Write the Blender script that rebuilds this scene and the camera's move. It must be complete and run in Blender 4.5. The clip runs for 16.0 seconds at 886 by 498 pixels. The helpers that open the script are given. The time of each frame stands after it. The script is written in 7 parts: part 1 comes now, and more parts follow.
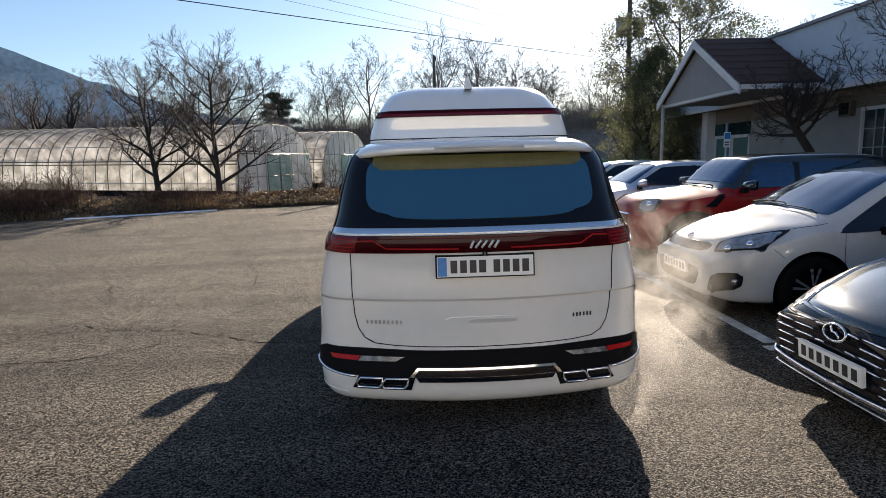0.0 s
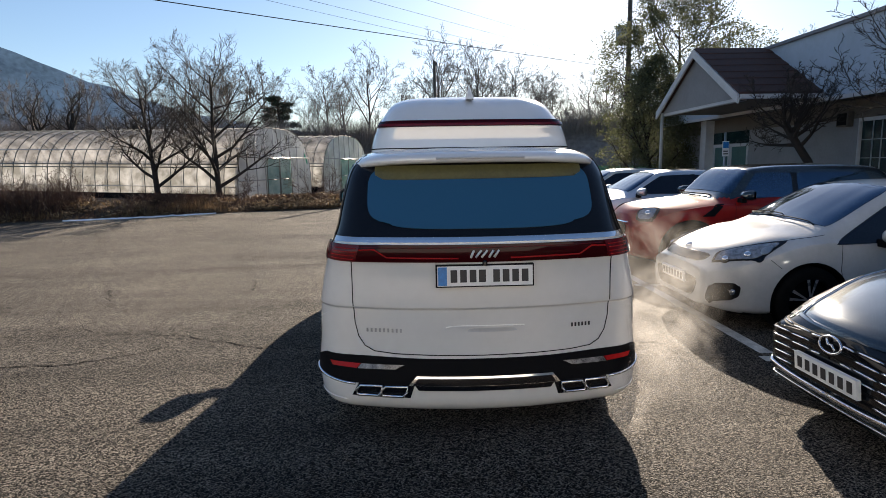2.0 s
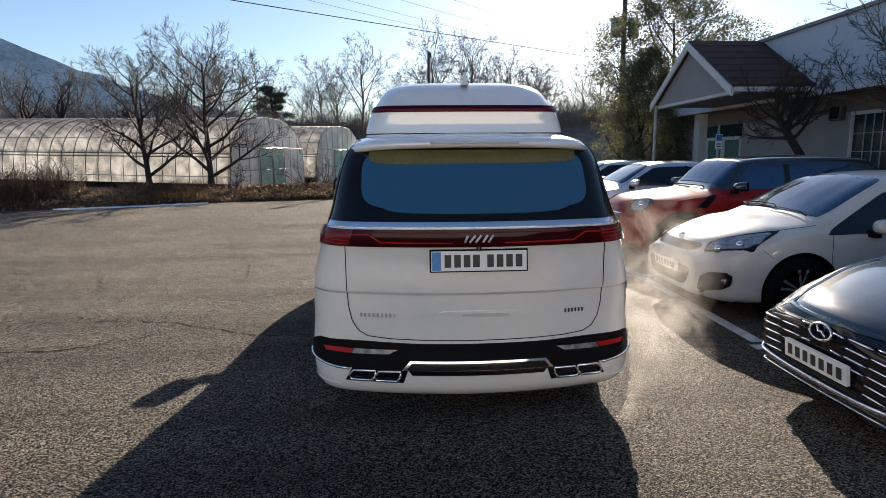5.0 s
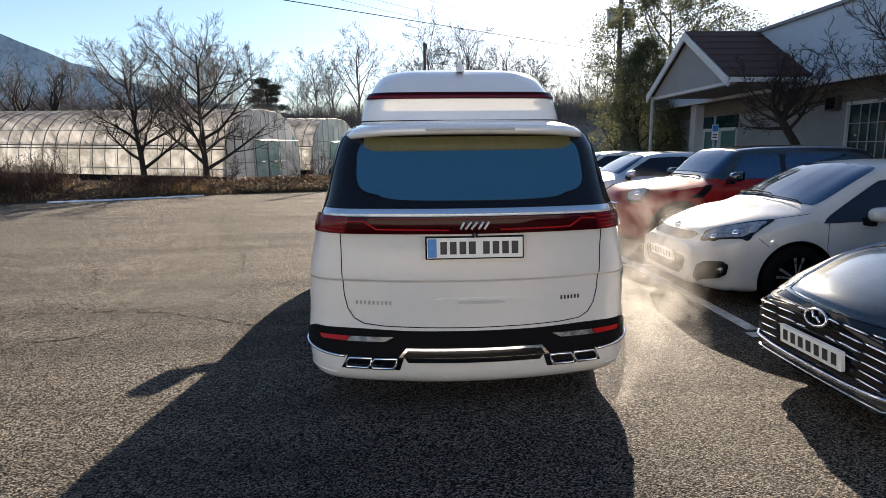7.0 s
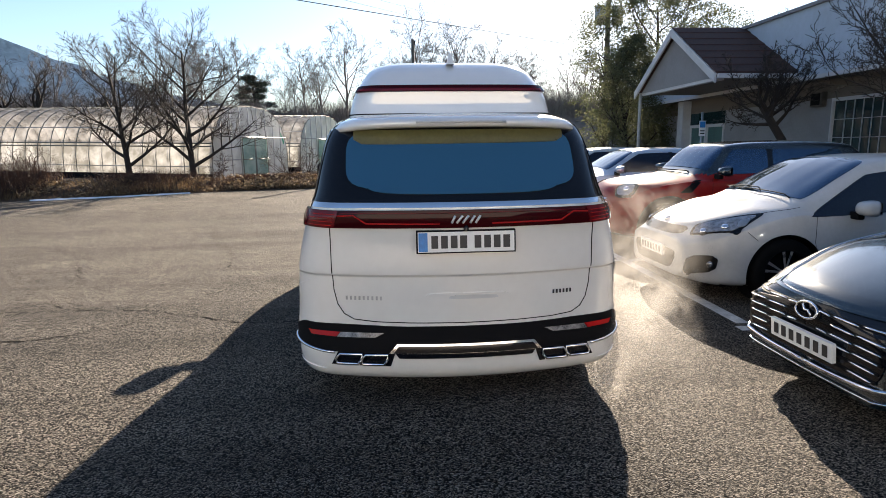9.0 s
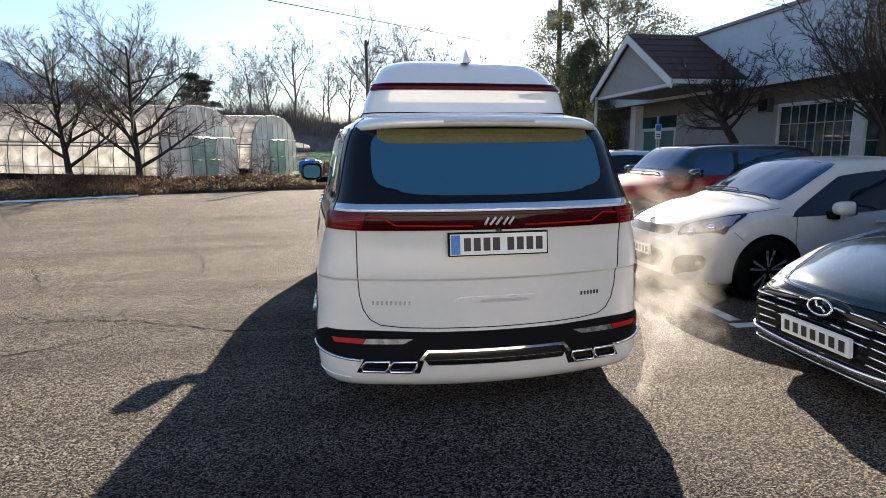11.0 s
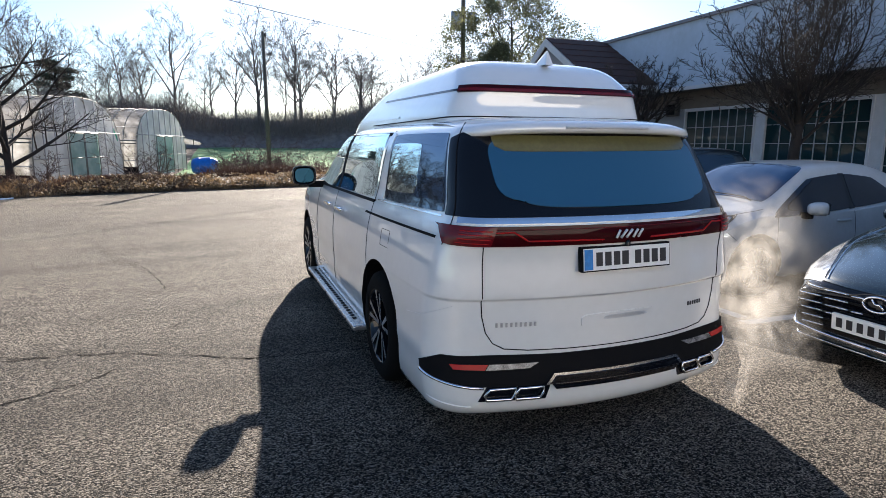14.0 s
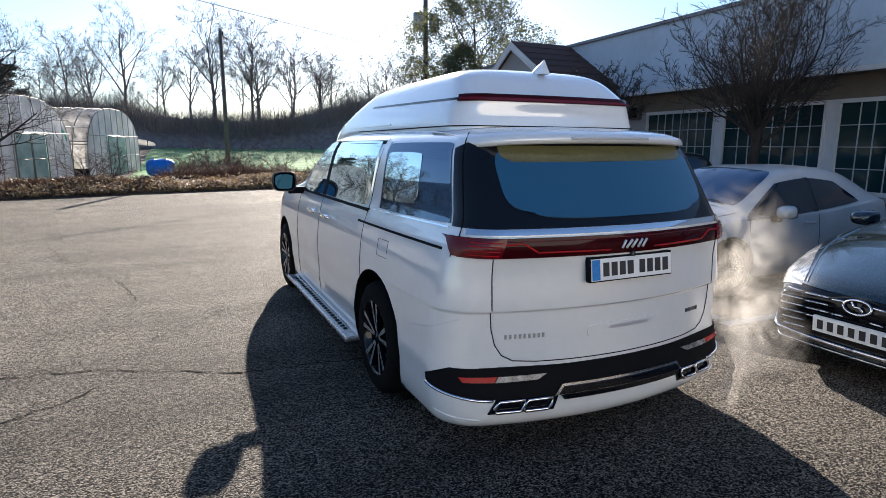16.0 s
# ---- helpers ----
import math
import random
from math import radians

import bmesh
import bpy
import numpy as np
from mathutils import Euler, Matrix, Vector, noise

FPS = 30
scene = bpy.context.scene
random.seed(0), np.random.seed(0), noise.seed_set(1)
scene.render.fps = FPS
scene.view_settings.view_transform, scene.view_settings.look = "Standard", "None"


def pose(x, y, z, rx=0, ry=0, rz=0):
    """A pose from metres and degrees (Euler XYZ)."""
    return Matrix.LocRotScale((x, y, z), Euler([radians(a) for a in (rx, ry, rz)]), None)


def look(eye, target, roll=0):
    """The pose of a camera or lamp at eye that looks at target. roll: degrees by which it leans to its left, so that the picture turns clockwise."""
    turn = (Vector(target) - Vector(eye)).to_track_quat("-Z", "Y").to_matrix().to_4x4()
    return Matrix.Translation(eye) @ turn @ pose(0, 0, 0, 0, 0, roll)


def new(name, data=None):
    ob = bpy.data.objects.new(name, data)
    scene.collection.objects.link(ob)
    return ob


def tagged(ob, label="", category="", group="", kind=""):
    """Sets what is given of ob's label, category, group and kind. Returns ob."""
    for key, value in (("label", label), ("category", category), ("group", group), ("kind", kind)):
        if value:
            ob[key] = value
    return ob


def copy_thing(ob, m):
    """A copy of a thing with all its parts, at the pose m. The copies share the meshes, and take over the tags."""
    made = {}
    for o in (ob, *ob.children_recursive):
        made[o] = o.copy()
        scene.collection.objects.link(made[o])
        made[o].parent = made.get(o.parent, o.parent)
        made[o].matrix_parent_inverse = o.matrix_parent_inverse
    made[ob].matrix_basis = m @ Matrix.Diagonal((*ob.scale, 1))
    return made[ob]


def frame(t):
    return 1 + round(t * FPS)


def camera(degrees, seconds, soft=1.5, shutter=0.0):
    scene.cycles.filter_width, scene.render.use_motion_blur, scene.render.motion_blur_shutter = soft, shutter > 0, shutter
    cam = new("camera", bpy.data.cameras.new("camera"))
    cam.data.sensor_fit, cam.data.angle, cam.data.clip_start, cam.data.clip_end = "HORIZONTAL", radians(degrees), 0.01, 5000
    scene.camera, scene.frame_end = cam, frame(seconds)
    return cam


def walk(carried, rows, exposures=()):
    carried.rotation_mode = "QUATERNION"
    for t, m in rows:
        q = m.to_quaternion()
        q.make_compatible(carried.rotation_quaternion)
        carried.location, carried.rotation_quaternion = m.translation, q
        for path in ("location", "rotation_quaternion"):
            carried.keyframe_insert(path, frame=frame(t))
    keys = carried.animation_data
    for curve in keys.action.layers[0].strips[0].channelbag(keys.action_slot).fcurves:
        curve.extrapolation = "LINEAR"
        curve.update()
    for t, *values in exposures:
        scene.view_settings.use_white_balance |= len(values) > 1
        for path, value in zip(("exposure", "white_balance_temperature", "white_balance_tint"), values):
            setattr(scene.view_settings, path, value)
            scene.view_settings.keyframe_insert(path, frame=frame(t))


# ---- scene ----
cam = camera(75.1, 16.0, soft=0.75)
PATH = [
    (0, (0.009, -0.018, 1.529), (0.055, 1.958, 1.223), -1.5),
    (0.5, (0.006, -0.02, 1.534), (0.055, 1.957, 1.231), -1.4),
    (1, (0.001, -0.026, 1.537), (0.054, 1.951, 1.238), -1.2),
    (1.5, (-0.003, -0.032, 1.545), (0.05, 1.946, 1.251), -1.0),
    (2, (-0.002, -0.042, 1.559), (0.05, 1.937, 1.269), -0.9),
    (2.5, (0.002, -0.036, 1.57), (0.057, 1.942, 1.28), -0.7),
    (3, (-0.004, -0.042, 1.568), (0.055, 1.934, 1.271), -0.6),
    (3.5, (0.0, -0.033, 1.544), (0.065, 1.943, 1.24), -0.6),
    (4, (-0.003, -0.037, 1.534), (0.067, 1.938, 1.227), -0.5),
    (6.5, (-0.008, -0.047, 1.491), (0.074, 1.923, 1.156), -0.6),
    (7, (-0.002, -0.039, 1.485), (0.084, 1.93, 1.144), -0.6),
    (7.5, (0.0, -0.022, 1.476), (0.093, 1.945, 1.128), -0.6),
    (8, (-0.001, -0.022, 1.467), (0.097, 1.944, 1.117), -0.7),
    (8.5, (-0.007, -0.016, 1.465), (0.099, 1.95, 1.114), -0.7),
    (9, (-0.012, -0.005, 1.461), (0.112, 1.96, 1.111), -0.7),
    (11.5, (-0.644, 0.193, 1.452), (-0.275, 2.128, 1.107), -0.3),
    (12, (-0.876, 0.257, 1.47), (-0.437, 2.177, 1.121), -0.3),
    (12.5, (-1.107, 0.325, 1.482), (-0.611, 2.231, 1.132), -0.4),
    (13, (-1.263, 0.451, 1.471), (-0.711, 2.341, 1.121), -0.1),
    (13.5, (-1.385, 0.564, 1.486), (-0.769, 2.434, 1.136), -0.0),
    (14, (-1.536, 0.687, 1.506), (-0.858, 2.535, 1.152), 0.1),
    (14.5, (-1.625, 0.754, 1.513), (-0.903, 2.585, 1.159), 0.2),
    (15, (-1.687, 0.767, 1.533), (-0.933, 2.586, 1.183), 0.1),
    (15.5, (-1.704, 0.779, 1.562), (-0.925, 2.588, 1.214), 0.3),
    (16, (-1.732, 0.818, 1.554), (-0.927, 2.614, 1.202), 0.2),
]
EXPOSURE = [(0.0, 1.60, 6400, 12), (2.0, 1.48, 6350, 12), (4.0, 1.45, 6300, 12), (6.5, 1.72, 6450, 12), (9.0, 1.96, 6500, 12), (12.0, 2.0, 6250, 12), (14.0, 1.98, 6000, 12), (16.0, 1.88, 5900, 12)]
walk(cam, [(t, look(eye, target, roll)) for t, eye, target, roll in PATH], EXPOSURE)

# ---- light: low winter sun ahead of the camera, clear sky ----
SUN_AZ, SUN_EL = 16.4, 22.5          # degrees from +y towards +x, and above the horizon
world = bpy.data.worlds.new("sky")
scene.world = world
world.use_nodes = True
_wn = world.node_tree.nodes
_sky = _wn.new("ShaderNodeTexSky")
_sky.sky_type = "NISHITA"
_sky.sun_disc = False
_sky.sun_elevation, _sky.sun_rotation = radians(SUN_EL), radians(SUN_AZ)
_sky.air_density, _sky.dust_density, _sky.ozone_density = 1.0, 0.3, 2.5
_wn["Background"].inputs["Strength"].default_value = 0.05
world.node_tree.links.new(_sky.outputs[0], _wn["Background"].inputs[0])
sun = new("sun", bpy.data.lights.new("sun", "SUN"))
sun.data.energy, sun.data.angle, sun.data.color = 5.0, radians(0.55), (1.0, 0.86, 0.68)
_az, _el = radians(SUN_AZ), radians(SUN_EL)
SUN_DIR = Vector((math.sin(_az) * math.cos(_el), math.cos(_az) * math.cos(_el), math.sin(_el)))
sun.matrix_world = look(SUN_DIR * 80, (0, 0, 0))

# ---- materials ----


def mat(name, col, rough=0.5, metal=0.0, var=0.12, scale=6.0, bump=0.0, bscale=80.0, coat=0.0, spec=0.5, col2=None,
        trans=0.0, emit=0.0, rand=0.0, sheen=0.0, dirt=0.0):
    """A principled material, its colour varied at two scales, with fine relief and uneven gloss."""
    m = bpy.data.materials.new(name)
    m.use_nodes = True
    nt = m.node_tree
    n, link = nt.nodes, nt.links.new
    p = n["Principled BSDF"]
    tc = n.new("ShaderNodeTexCoord")

    def tex(sc, det):
        t = n.new("ShaderNodeTexNoise")
        t.inputs["Scale"].default_value, t.inputs["Detail"].default_value = sc, det
        link(tc.outputs["Object"], t.inputs["Vector"])
        return t
    a, b = tex(scale, 5), tex(scale * 9, 3)
    add = n.new("ShaderNodeMath")
    add.operation = "MULTIPLY_ADD"
    add.inputs[1].default_value = 0.45
    link(b.outputs[0], add.inputs[0])
    half = n.new("ShaderNodeMath")
    half.operation = "MULTIPLY"
    half.inputs[1].default_value = 0.55
    link(a.outputs[0], half.inputs[0])
    link(half.outputs[0], add.inputs[2])
    ramp = n.new("ShaderNodeValToRGB")
    c = Vector(col)
    lo = c * (1 - var * 1.6)
    hi = Vector(col2) if col2 else Vector([min(1, v * (1 + var)) for v in c])
    ramp.color_ramp.elements[0].position, ramp.color_ramp.elements[1].position = 0.34, 0.66
    ramp.color_ramp.elements[0].color = (*[max(0, v) for v in lo], 1)
    ramp.color_ramp.elements[1].color = (*hi, 1)
    link(add.outputs[0], ramp.inputs[0])
    out = ramp.outputs[0]
    if rand:
        oi = n.new("ShaderNodeObjectInfo")
        hsv = n.new("ShaderNodeHueSaturation")
        mr = n.new("ShaderNodeMapRange")
        mr.inputs["To Min"].default_value, mr.inputs["To Max"].default_value = 1 - rand, 1 + rand
        link(oi.outputs["Random"], mr.inputs[0])
        link(mr.outputs[0], hsv.inputs["Value"])
        link(out, hsv.inputs["Color"])
        out = hsv.outputs[0]
    if dirt:
        big = tex(1.7, 6)
        rr = n.new("ShaderNodeValToRGB")
        rr.color_ramp.elements[0].position, rr.color_ramp.elements[1].position = 0.45, 0.75
        mx = n.new("ShaderNodeMixRGB")
        mx.blend_type = "MULTIPLY"
        mx.inputs[2].default_value = (1 - dirt, 1 - dirt * 1.1, 1 - dirt * 1.25, 1)
        link(big.outputs[0], rr.inputs[0])
        link(rr.outputs[0], mx.inputs[0])
        link(out, mx.inputs[1])
        out = mx.outputs[0]
    link(out, p.inputs["Base Color"])
    rm = n.new("ShaderNodeMapRange")
    rm.inputs["To Min"].default_value, rm.inputs["To Max"].default_value = max(0.0, rough * 0.82), min(1.0, rough * 1.18)
    link(a.outputs[0], rm.inputs[0])
    link(rm.outputs[0], p.inputs["Roughness"])
    p.inputs["Metallic"].default_value = metal
    p.inputs["Specular IOR Level"].default_value = spec
    p.inputs["Coat Weight"].default_value = coat
    p.inputs["Coat Roughness"].default_value = 0.04
    p.inputs["Transmission Weight"].default_value = trans
    if sheen:
        p.inputs["Sheen Weight"].default_value = sheen
    if emit:
        p.inputs["Emission Color"].default_value = (*col, 1)
        p.inputs["Emission Strength"].default_value = emit
    if bump:
        bt = tex(bscale, 4)
        bn = n.new("ShaderNodeBump")
        bn.inputs["Strength"].default_value, bn.inputs["Distance"].default_value = bump, 0.01
        link(bt.outputs[0], bn.inputs["Height"])
        link(bn.outputs[0], p.inputs["Normal"])
    return m


def asphalt_mat():
    """Worn, coarse asphalt: pale stones in dark binder, patchy wear and fine dust."""
    m = mat("asphalt", (0.0066, 0.0057, 0.0049), 0.8, var=0.25, scale=0.8, spec=0.16, sheen=0.14)
    nt = m.node_tree
    n, link = nt.nodes, nt.links.new
    p = n["Principled BSDF"]
    tc = next(x for x in n if x.type == "TEX_COORD")
    vo = n.new("ShaderNodeTexVoronoi")
    vo.inputs["Scale"].default_value = 135
    link(tc.outputs["Object"], vo.inputs["Vector"])
    sep = n.new("ShaderNodeSeparateColor")
    link(vo.outputs["Color"], sep.inputs[0])
    ramp = n.new("ShaderNodeValToRGB")
    ramp.color_ramp.elements[0].position, ramp.color_ramp.elements[1].position = 0.45, 1.0
    ramp.color_ramp.elements[0].color, ramp.color_ramp.elements[1].color = (0.3, 0.3, 0.31, 1), (3.6, 3.45, 3.3, 1)
    link(sep.outputs[0], ramp.inputs[0])
    mx = n.new("ShaderNodeMixRGB")
    mx.blend_type, mx.inputs[0].default_value = "MULTIPLY", 1.0
    old = p.inputs["Base Color"].links[0].from_socket
    link(old, mx.inputs[1])
    link(ramp.outputs[0], mx.inputs[2])
    # worn, paler drifts of dust
    big = n.new("ShaderNodeTexNoise")
    big.inputs["Scale"].default_value, big.inputs["Detail"].default_value = 0.35, 7
    big.inputs["Roughness"].default_value = 0.62
    link(tc.outputs["Object"], big.inputs["Vector"])
    br = n.new("ShaderNodeValToRGB")
    br.color_ramp.elements[0].position, br.color_ramp.elements[1].position = 0.42, 0.7
    br.color_ramp.elements[0].color, br.color_ramp.elements[1].color = (0.7, 0.7, 0.72, 1), (1.45, 1.36, 1.24, 1)
    link(big.outputs[0], br.inputs[0])
    m2 = n.new("ShaderNodeMixRGB")
    m2.blend_type, m2.inputs[0].default_value = "MULTIPLY", 1.0
    link(mx.outputs[0], m2.inputs[1])
    link(br.outputs[0], m2.inputs[2])
    link(m2.outputs[0], p.inputs["Base Color"])
    p.inputs["Sheen Roughness"].default_value = 0.6
    # dust clings to the proud stones
    dust = n.new("ShaderNodeMapRange")
    dust.inputs["From Min"].default_value, dust.inputs["From Max"].default_value = 0.35, 1.0
    dust.inputs["To Min"].default_value, dust.inputs["To Max"].default_value = 0.0, 0.80
    link(sep.outputs[0], dust.inputs[0])
    # tyres have polished long dark streaks into it, and the dust lies in patches
    mp, st = n.new("ShaderNodeMapping"), n.new("ShaderNodeTexNoise")
    mp.inputs["Rotation"].default_value = (0, 0, radians(-14))
    mp.inputs["Scale"].default_value = (0.16, 1.5, 1)
    st.inputs["Scale"].default_value, st.inputs["Detail"].default_value, st.inputs["Roughness"].default_value = 1.0, 6, 0.65
    link(tc.outputs["Object"], mp.inputs["Vector"])
    link(mp.outputs[0], st.inputs["Vector"])
    sr = n.new("ShaderNodeMapRange")
    sr.inputs["From Min"].default_value, sr.inputs["From Max"].default_value = 0.36, 0.56
    sr.inputs["To Min"].default_value, sr.inputs["To Max"].default_value = 0.64, 1.0
    link(st.outputs[0], sr.inputs[0])
    pr = n.new("ShaderNodeMapRange")
    pr.inputs["From Min"].default_value, pr.inputs["From Max"].default_value = 0.38, 0.66
    pr.inputs["To Min"].default_value, pr.inputs["To Max"].default_value = 0.8, 1.25
    link(big.outputs[0], pr.inputs[0])
    both_worn, worn_dust = n.new("ShaderNodeMath"), n.new("ShaderNodeMath")
    both_worn.operation = worn_dust.operation = "MULTIPLY"
    link(sr.outputs[0], both_worn.inputs[0])
    link(pr.outputs[0], both_worn.inputs[1])
    link(both_worn.outputs[0], worn_dust.inputs[0])
    link(dust.outputs[0], worn_dust.inputs[1])
    link(worn_dust.outputs[0], p.inputs["Sheen Weight"])
    p.inputs["Sheen Tint"].default_value = (1.0, 0.89, 0.75, 1)
    # some stones are worn smooth, the binder between them is dull
    gl = n.new("ShaderNodeMapRange")
    gl.inputs["From Max"].default_value = 0.35
    gl.inputs["To Min"].default_value, gl.inputs["To Max"].default_value = 0.5, 0.93
    link(sep.outputs[1], gl.inputs[0])
    link(gl.outputs[0], p.inputs["Roughness"])
    bn = n.new("ShaderNodeBump")
    bn.inputs["Strength"].default_value, bn.inputs["Distance"].default_value = 1.0, 0.011
    inv = n.new("ShaderNodeMath")
    inv.operation, inv.inputs[0].default_value = "SUBTRACT", 1.0
    link(vo.outputs["Distance"], inv.inputs[1])
    link(inv.outputs[0], bn.inputs["Height"])
    link(bn.outputs[0], p.inputs["Normal"])
    return m


def film_mat(name="greenhouse_film", lo=(0.5, 0.49, 0.44), hi=(0.88, 0.87, 0.84), clear=0.3):
    """Milky, dusty greenhouse film that lets some light through."""
    m = bpy.data.materials.new(name)
    m.use_nodes = True
    n, link = m.node_tree.nodes, m.node_tree.links.new
    out = n["Material Output"]
    p = n["Principled BSDF"]
    tc = n.new("ShaderNodeTexCoord")
    nz = n.new("ShaderNodeTexNoise")
    nz.inputs["Scale"].default_value, nz.inputs["Detail"].default_value = 1.3, 6
    link(tc.outputs["Object"], nz.inputs["Vector"])
    ramp = n.new("ShaderNodeValToRGB")
    ramp.color_ramp.elements[0].position, ramp.color_ramp.elements[1].position = 0.42, 0.6
    ramp.color_ramp.elements[0].color, ramp.color_ramp.elements[1].color = (*lo, 1), (*hi, 1)
    link(nz.outputs[0], ramp.inputs[0])
    link(ramp.outputs[0], p.inputs["Base Color"])
    p.inputs["Roughness"].default_value = 0.22
    tl = n.new("ShaderNodeBsdfTranslucent")
    link(ramp.outputs[0], tl.inputs[0])
    tr = n.new("ShaderNodeBsdfTransparent")
    a, b = n.new("ShaderNodeMixShader"), n.new("ShaderNodeMixShader")
    a.inputs[0].default_value = 0.68
    link(p.outputs[0], a.inputs[1])
    link(tl.outputs[0], a.inputs[2])
    b.inputs[0].default_value = clear
    link(a.outputs[0], b.inputs[1])
    link(tr.outputs[0], b.inputs[2])
    link(b.outputs[0], out.inputs[0])
    wave = n.new("ShaderNodeTexNoise")
    wave.inputs["Scale"].default_value = 5
    link(tc.outputs["Object"], wave.inputs["Vector"])
    bn = n.new("ShaderNodeBump")
    bn.inputs["Strength"].default_value, bn.inputs["Distance"].default_value = 0.5, 0.05
    link(wave.outputs[0], bn.inputs["Height"])
    link(bn.outputs[0], p.inputs["Normal"])
    return m


def thin_leaf(name, col, through_part, col2=None, scale=3):
    """Thin blades or leaves that glow when lit from behind."""
    m = mat(name, col, 0.7, var=0.4, scale=scale, col2=col2)
    n, link = m.node_tree.nodes, m.node_tree.links.new
    p = n["Principled BSDF"]
    tl = n.new("ShaderNodeBsdfTranslucent")
    link(p.inputs["Base Color"].links[0].from_socket, tl.inputs[0])
    mx = n.new("ShaderNodeMixShader")
    mx.inputs[0].default_value = through_part
    link(p.outputs[0], mx.inputs[1])
    link(tl.outputs[0], mx.inputs[2])
    link(mx.outputs[0], n["Material Output"].inputs[0])
    return m


def tinted(name, col, alpha=0.35, rough=0.02):
    """Car glass: tinted, clear, glossy."""
    m = bpy.data.materials.new(name)
    m.use_nodes = True
    n, link = m.node_tree.nodes, m.node_tree.links.new
    p = n["Principled BSDF"]
    p.inputs["Base Color"].default_value = (*col, 1)
    p.inputs["Roughness"].default_value = rough
    p.inputs["Specular IOR Level"].default_value = 0.6
    tr = n.new("ShaderNodeBsdfTransparent")
    tr.inputs[0].default_value = (*[min(1, v * 6 + 0.1) for v in col], 1)
    mx = n.new("ShaderNodeMixShader")
    mx.inputs[0].default_value = alpha
    link(p.outputs[0], mx.inputs[1])
    link(tr.outputs[0], mx.inputs[2])
    link(mx.outputs[0], n["Material Output"].inputs[0])
    return m


ASPHALT = asphalt_mat()
FILM = film_mat(lo=(0.38, 0.37, 0.33), hi=(0.86, 0.85, 0.82))
TEAL_FILM = film_mat("green_film", (0.42, 0.60, 0.56), (0.66, 0.8, 0.76), 0.38)
SOIL = mat("soil", (0.075, 0.052, 0.034), 0.95, var=0.4, scale=1.5, bump=0.8, bscale=14)
FIELD = mat("field_grass", (0.17, 0.31, 0.14), 0.95, var=0.35, scale=0.6, bump=0.6, bscale=10, spec=0.05)
DRYGRASS = thin_leaf("dry_grass", (0.16, 0.07, 0.033), 0.35, (0.40, 0.27, 0.14), 1.1)
BRUSH = mat("brush", (0.18, 0.16, 0.16), 0.95, var=0.3, scale=2, bump=0.5, bscale=6)
SNOW = mat("old_snow", (0.82, 0.84, 0.88), 0.6, var=0.08, scale=5, bump=0.5, bscale=30)
BARK = mat("bark", (0.026, 0.019, 0.015), 0.9, var=0.3, scale=12, bump=0.6, bscale=60)
# distant trees' bark, made paler so that the colour carries the haze
HAZEBARK = mat("hazed_bark", (0.11, 0.092, 0.082), 0.95, var=0.25, scale=6)
PINE = mat("pine_needles", (0.035, 0.05, 0.025), 0.8, var=0.4, scale=3)
LEAF = thin_leaf("evergreen_leaves", (0.115, 0.122, 0.062), 0.45)
# haze of distance is painted into the hill's pale blue-grey base colour
HILL = mat("hazed_hill_woods", (0.48, 0.53, 0.57), 1.0, var=0.25, scale=0.03, spec=0.0)
WHITE = mat("white_paint", (0.77, 0.775, 0.77), 0.22, var=0.02, scale=2, coat=1.0)
WHITE.node_tree.nodes["Principled BSDF"].inputs["Coat IOR"].default_value = 2.2
WHITE2 = mat("white_car_paint", (0.50, 0.505, 0.505), 0.35, var=0.05, scale=3, coat=0.7, spec=0.08, dirt=0.15)
RED = mat("red_paint", (0.24, 0.012, 0.010), 0.42, var=0.06, scale=2, coat=0.35, spec=0.04)
BLACKP = mat("black_paint", (0.016, 0.030, 0.040), 0.16, metal=0.4, var=0.1, scale=2, coat=1.0, spec=0.6)
SILVER = mat("silver_paint", (0.55, 0.58, 0.62), 0.3, metal=0.5, var=0.05, scale=3, coat=1.0)
BLACK = mat("black_plastic", (0.005, 0.005, 0.006), 0.75, var=0.15, scale=20, spec=0.12)
GLOSSBLACK = mat("gloss_black", (0.004, 0.005, 0.008), 0.08, var=0.1, scale=5, spec=0.35)
CHROME = mat("chrome", (0.8, 0.8, 0.82), 0.08, metal=1.0, var=0.03, scale=5)
ALLOY = mat("alloy", (0.42, 0.41, 0.41), 0.28, metal=0.7, var=0.06, scale=10)
RUBBER = mat("rubber", (0.006, 0.006, 0.006), 0.85, var=0.25, scale=20, bump=0.2, spec=0.08)
LAMPRED = mat("red_lens", (0.11, 0.004, 0.008), 0.1, var=0.12, scale=18, spec=0.35)
LAMPDARK = mat("dark_red_lens", (0.035, 0.002, 0.004), 0.05, var=0.1, scale=9, spec=0.18)
LAMPBRIGHT = mat("bright_red_lens", (0.36, 0.012, 0.012), 0.12, var=0.1, scale=30, spec=0.15)
CLEAR = mat("clear_lens", (0.5, 0.51, 0.53), 0.16, var=0.55, scale=16, metal=0.75, spec=0.8)
GLASS = mat("car_glass", (0.038, 0.085, 0.15), 0.02, metal=0.75, var=0.05, scale=1, spec=0.8)
LAMPCLEAR = mat("lamp_reflector", (0.36, 0.37, 0.39), 0.16, metal=0.6, var=0.45, scale=30, spec=0.6)
LAMPGREY = mat("reversing_lens", (0.21, 0.20, 0.20), 0.15, var=0.55, scale=24, spec=0.6)
DARKGLASS = mat("dark_car_glass", (0.004, 0.009, 0.02), 0.02, var=0.05, scale=1, spec=0.45)
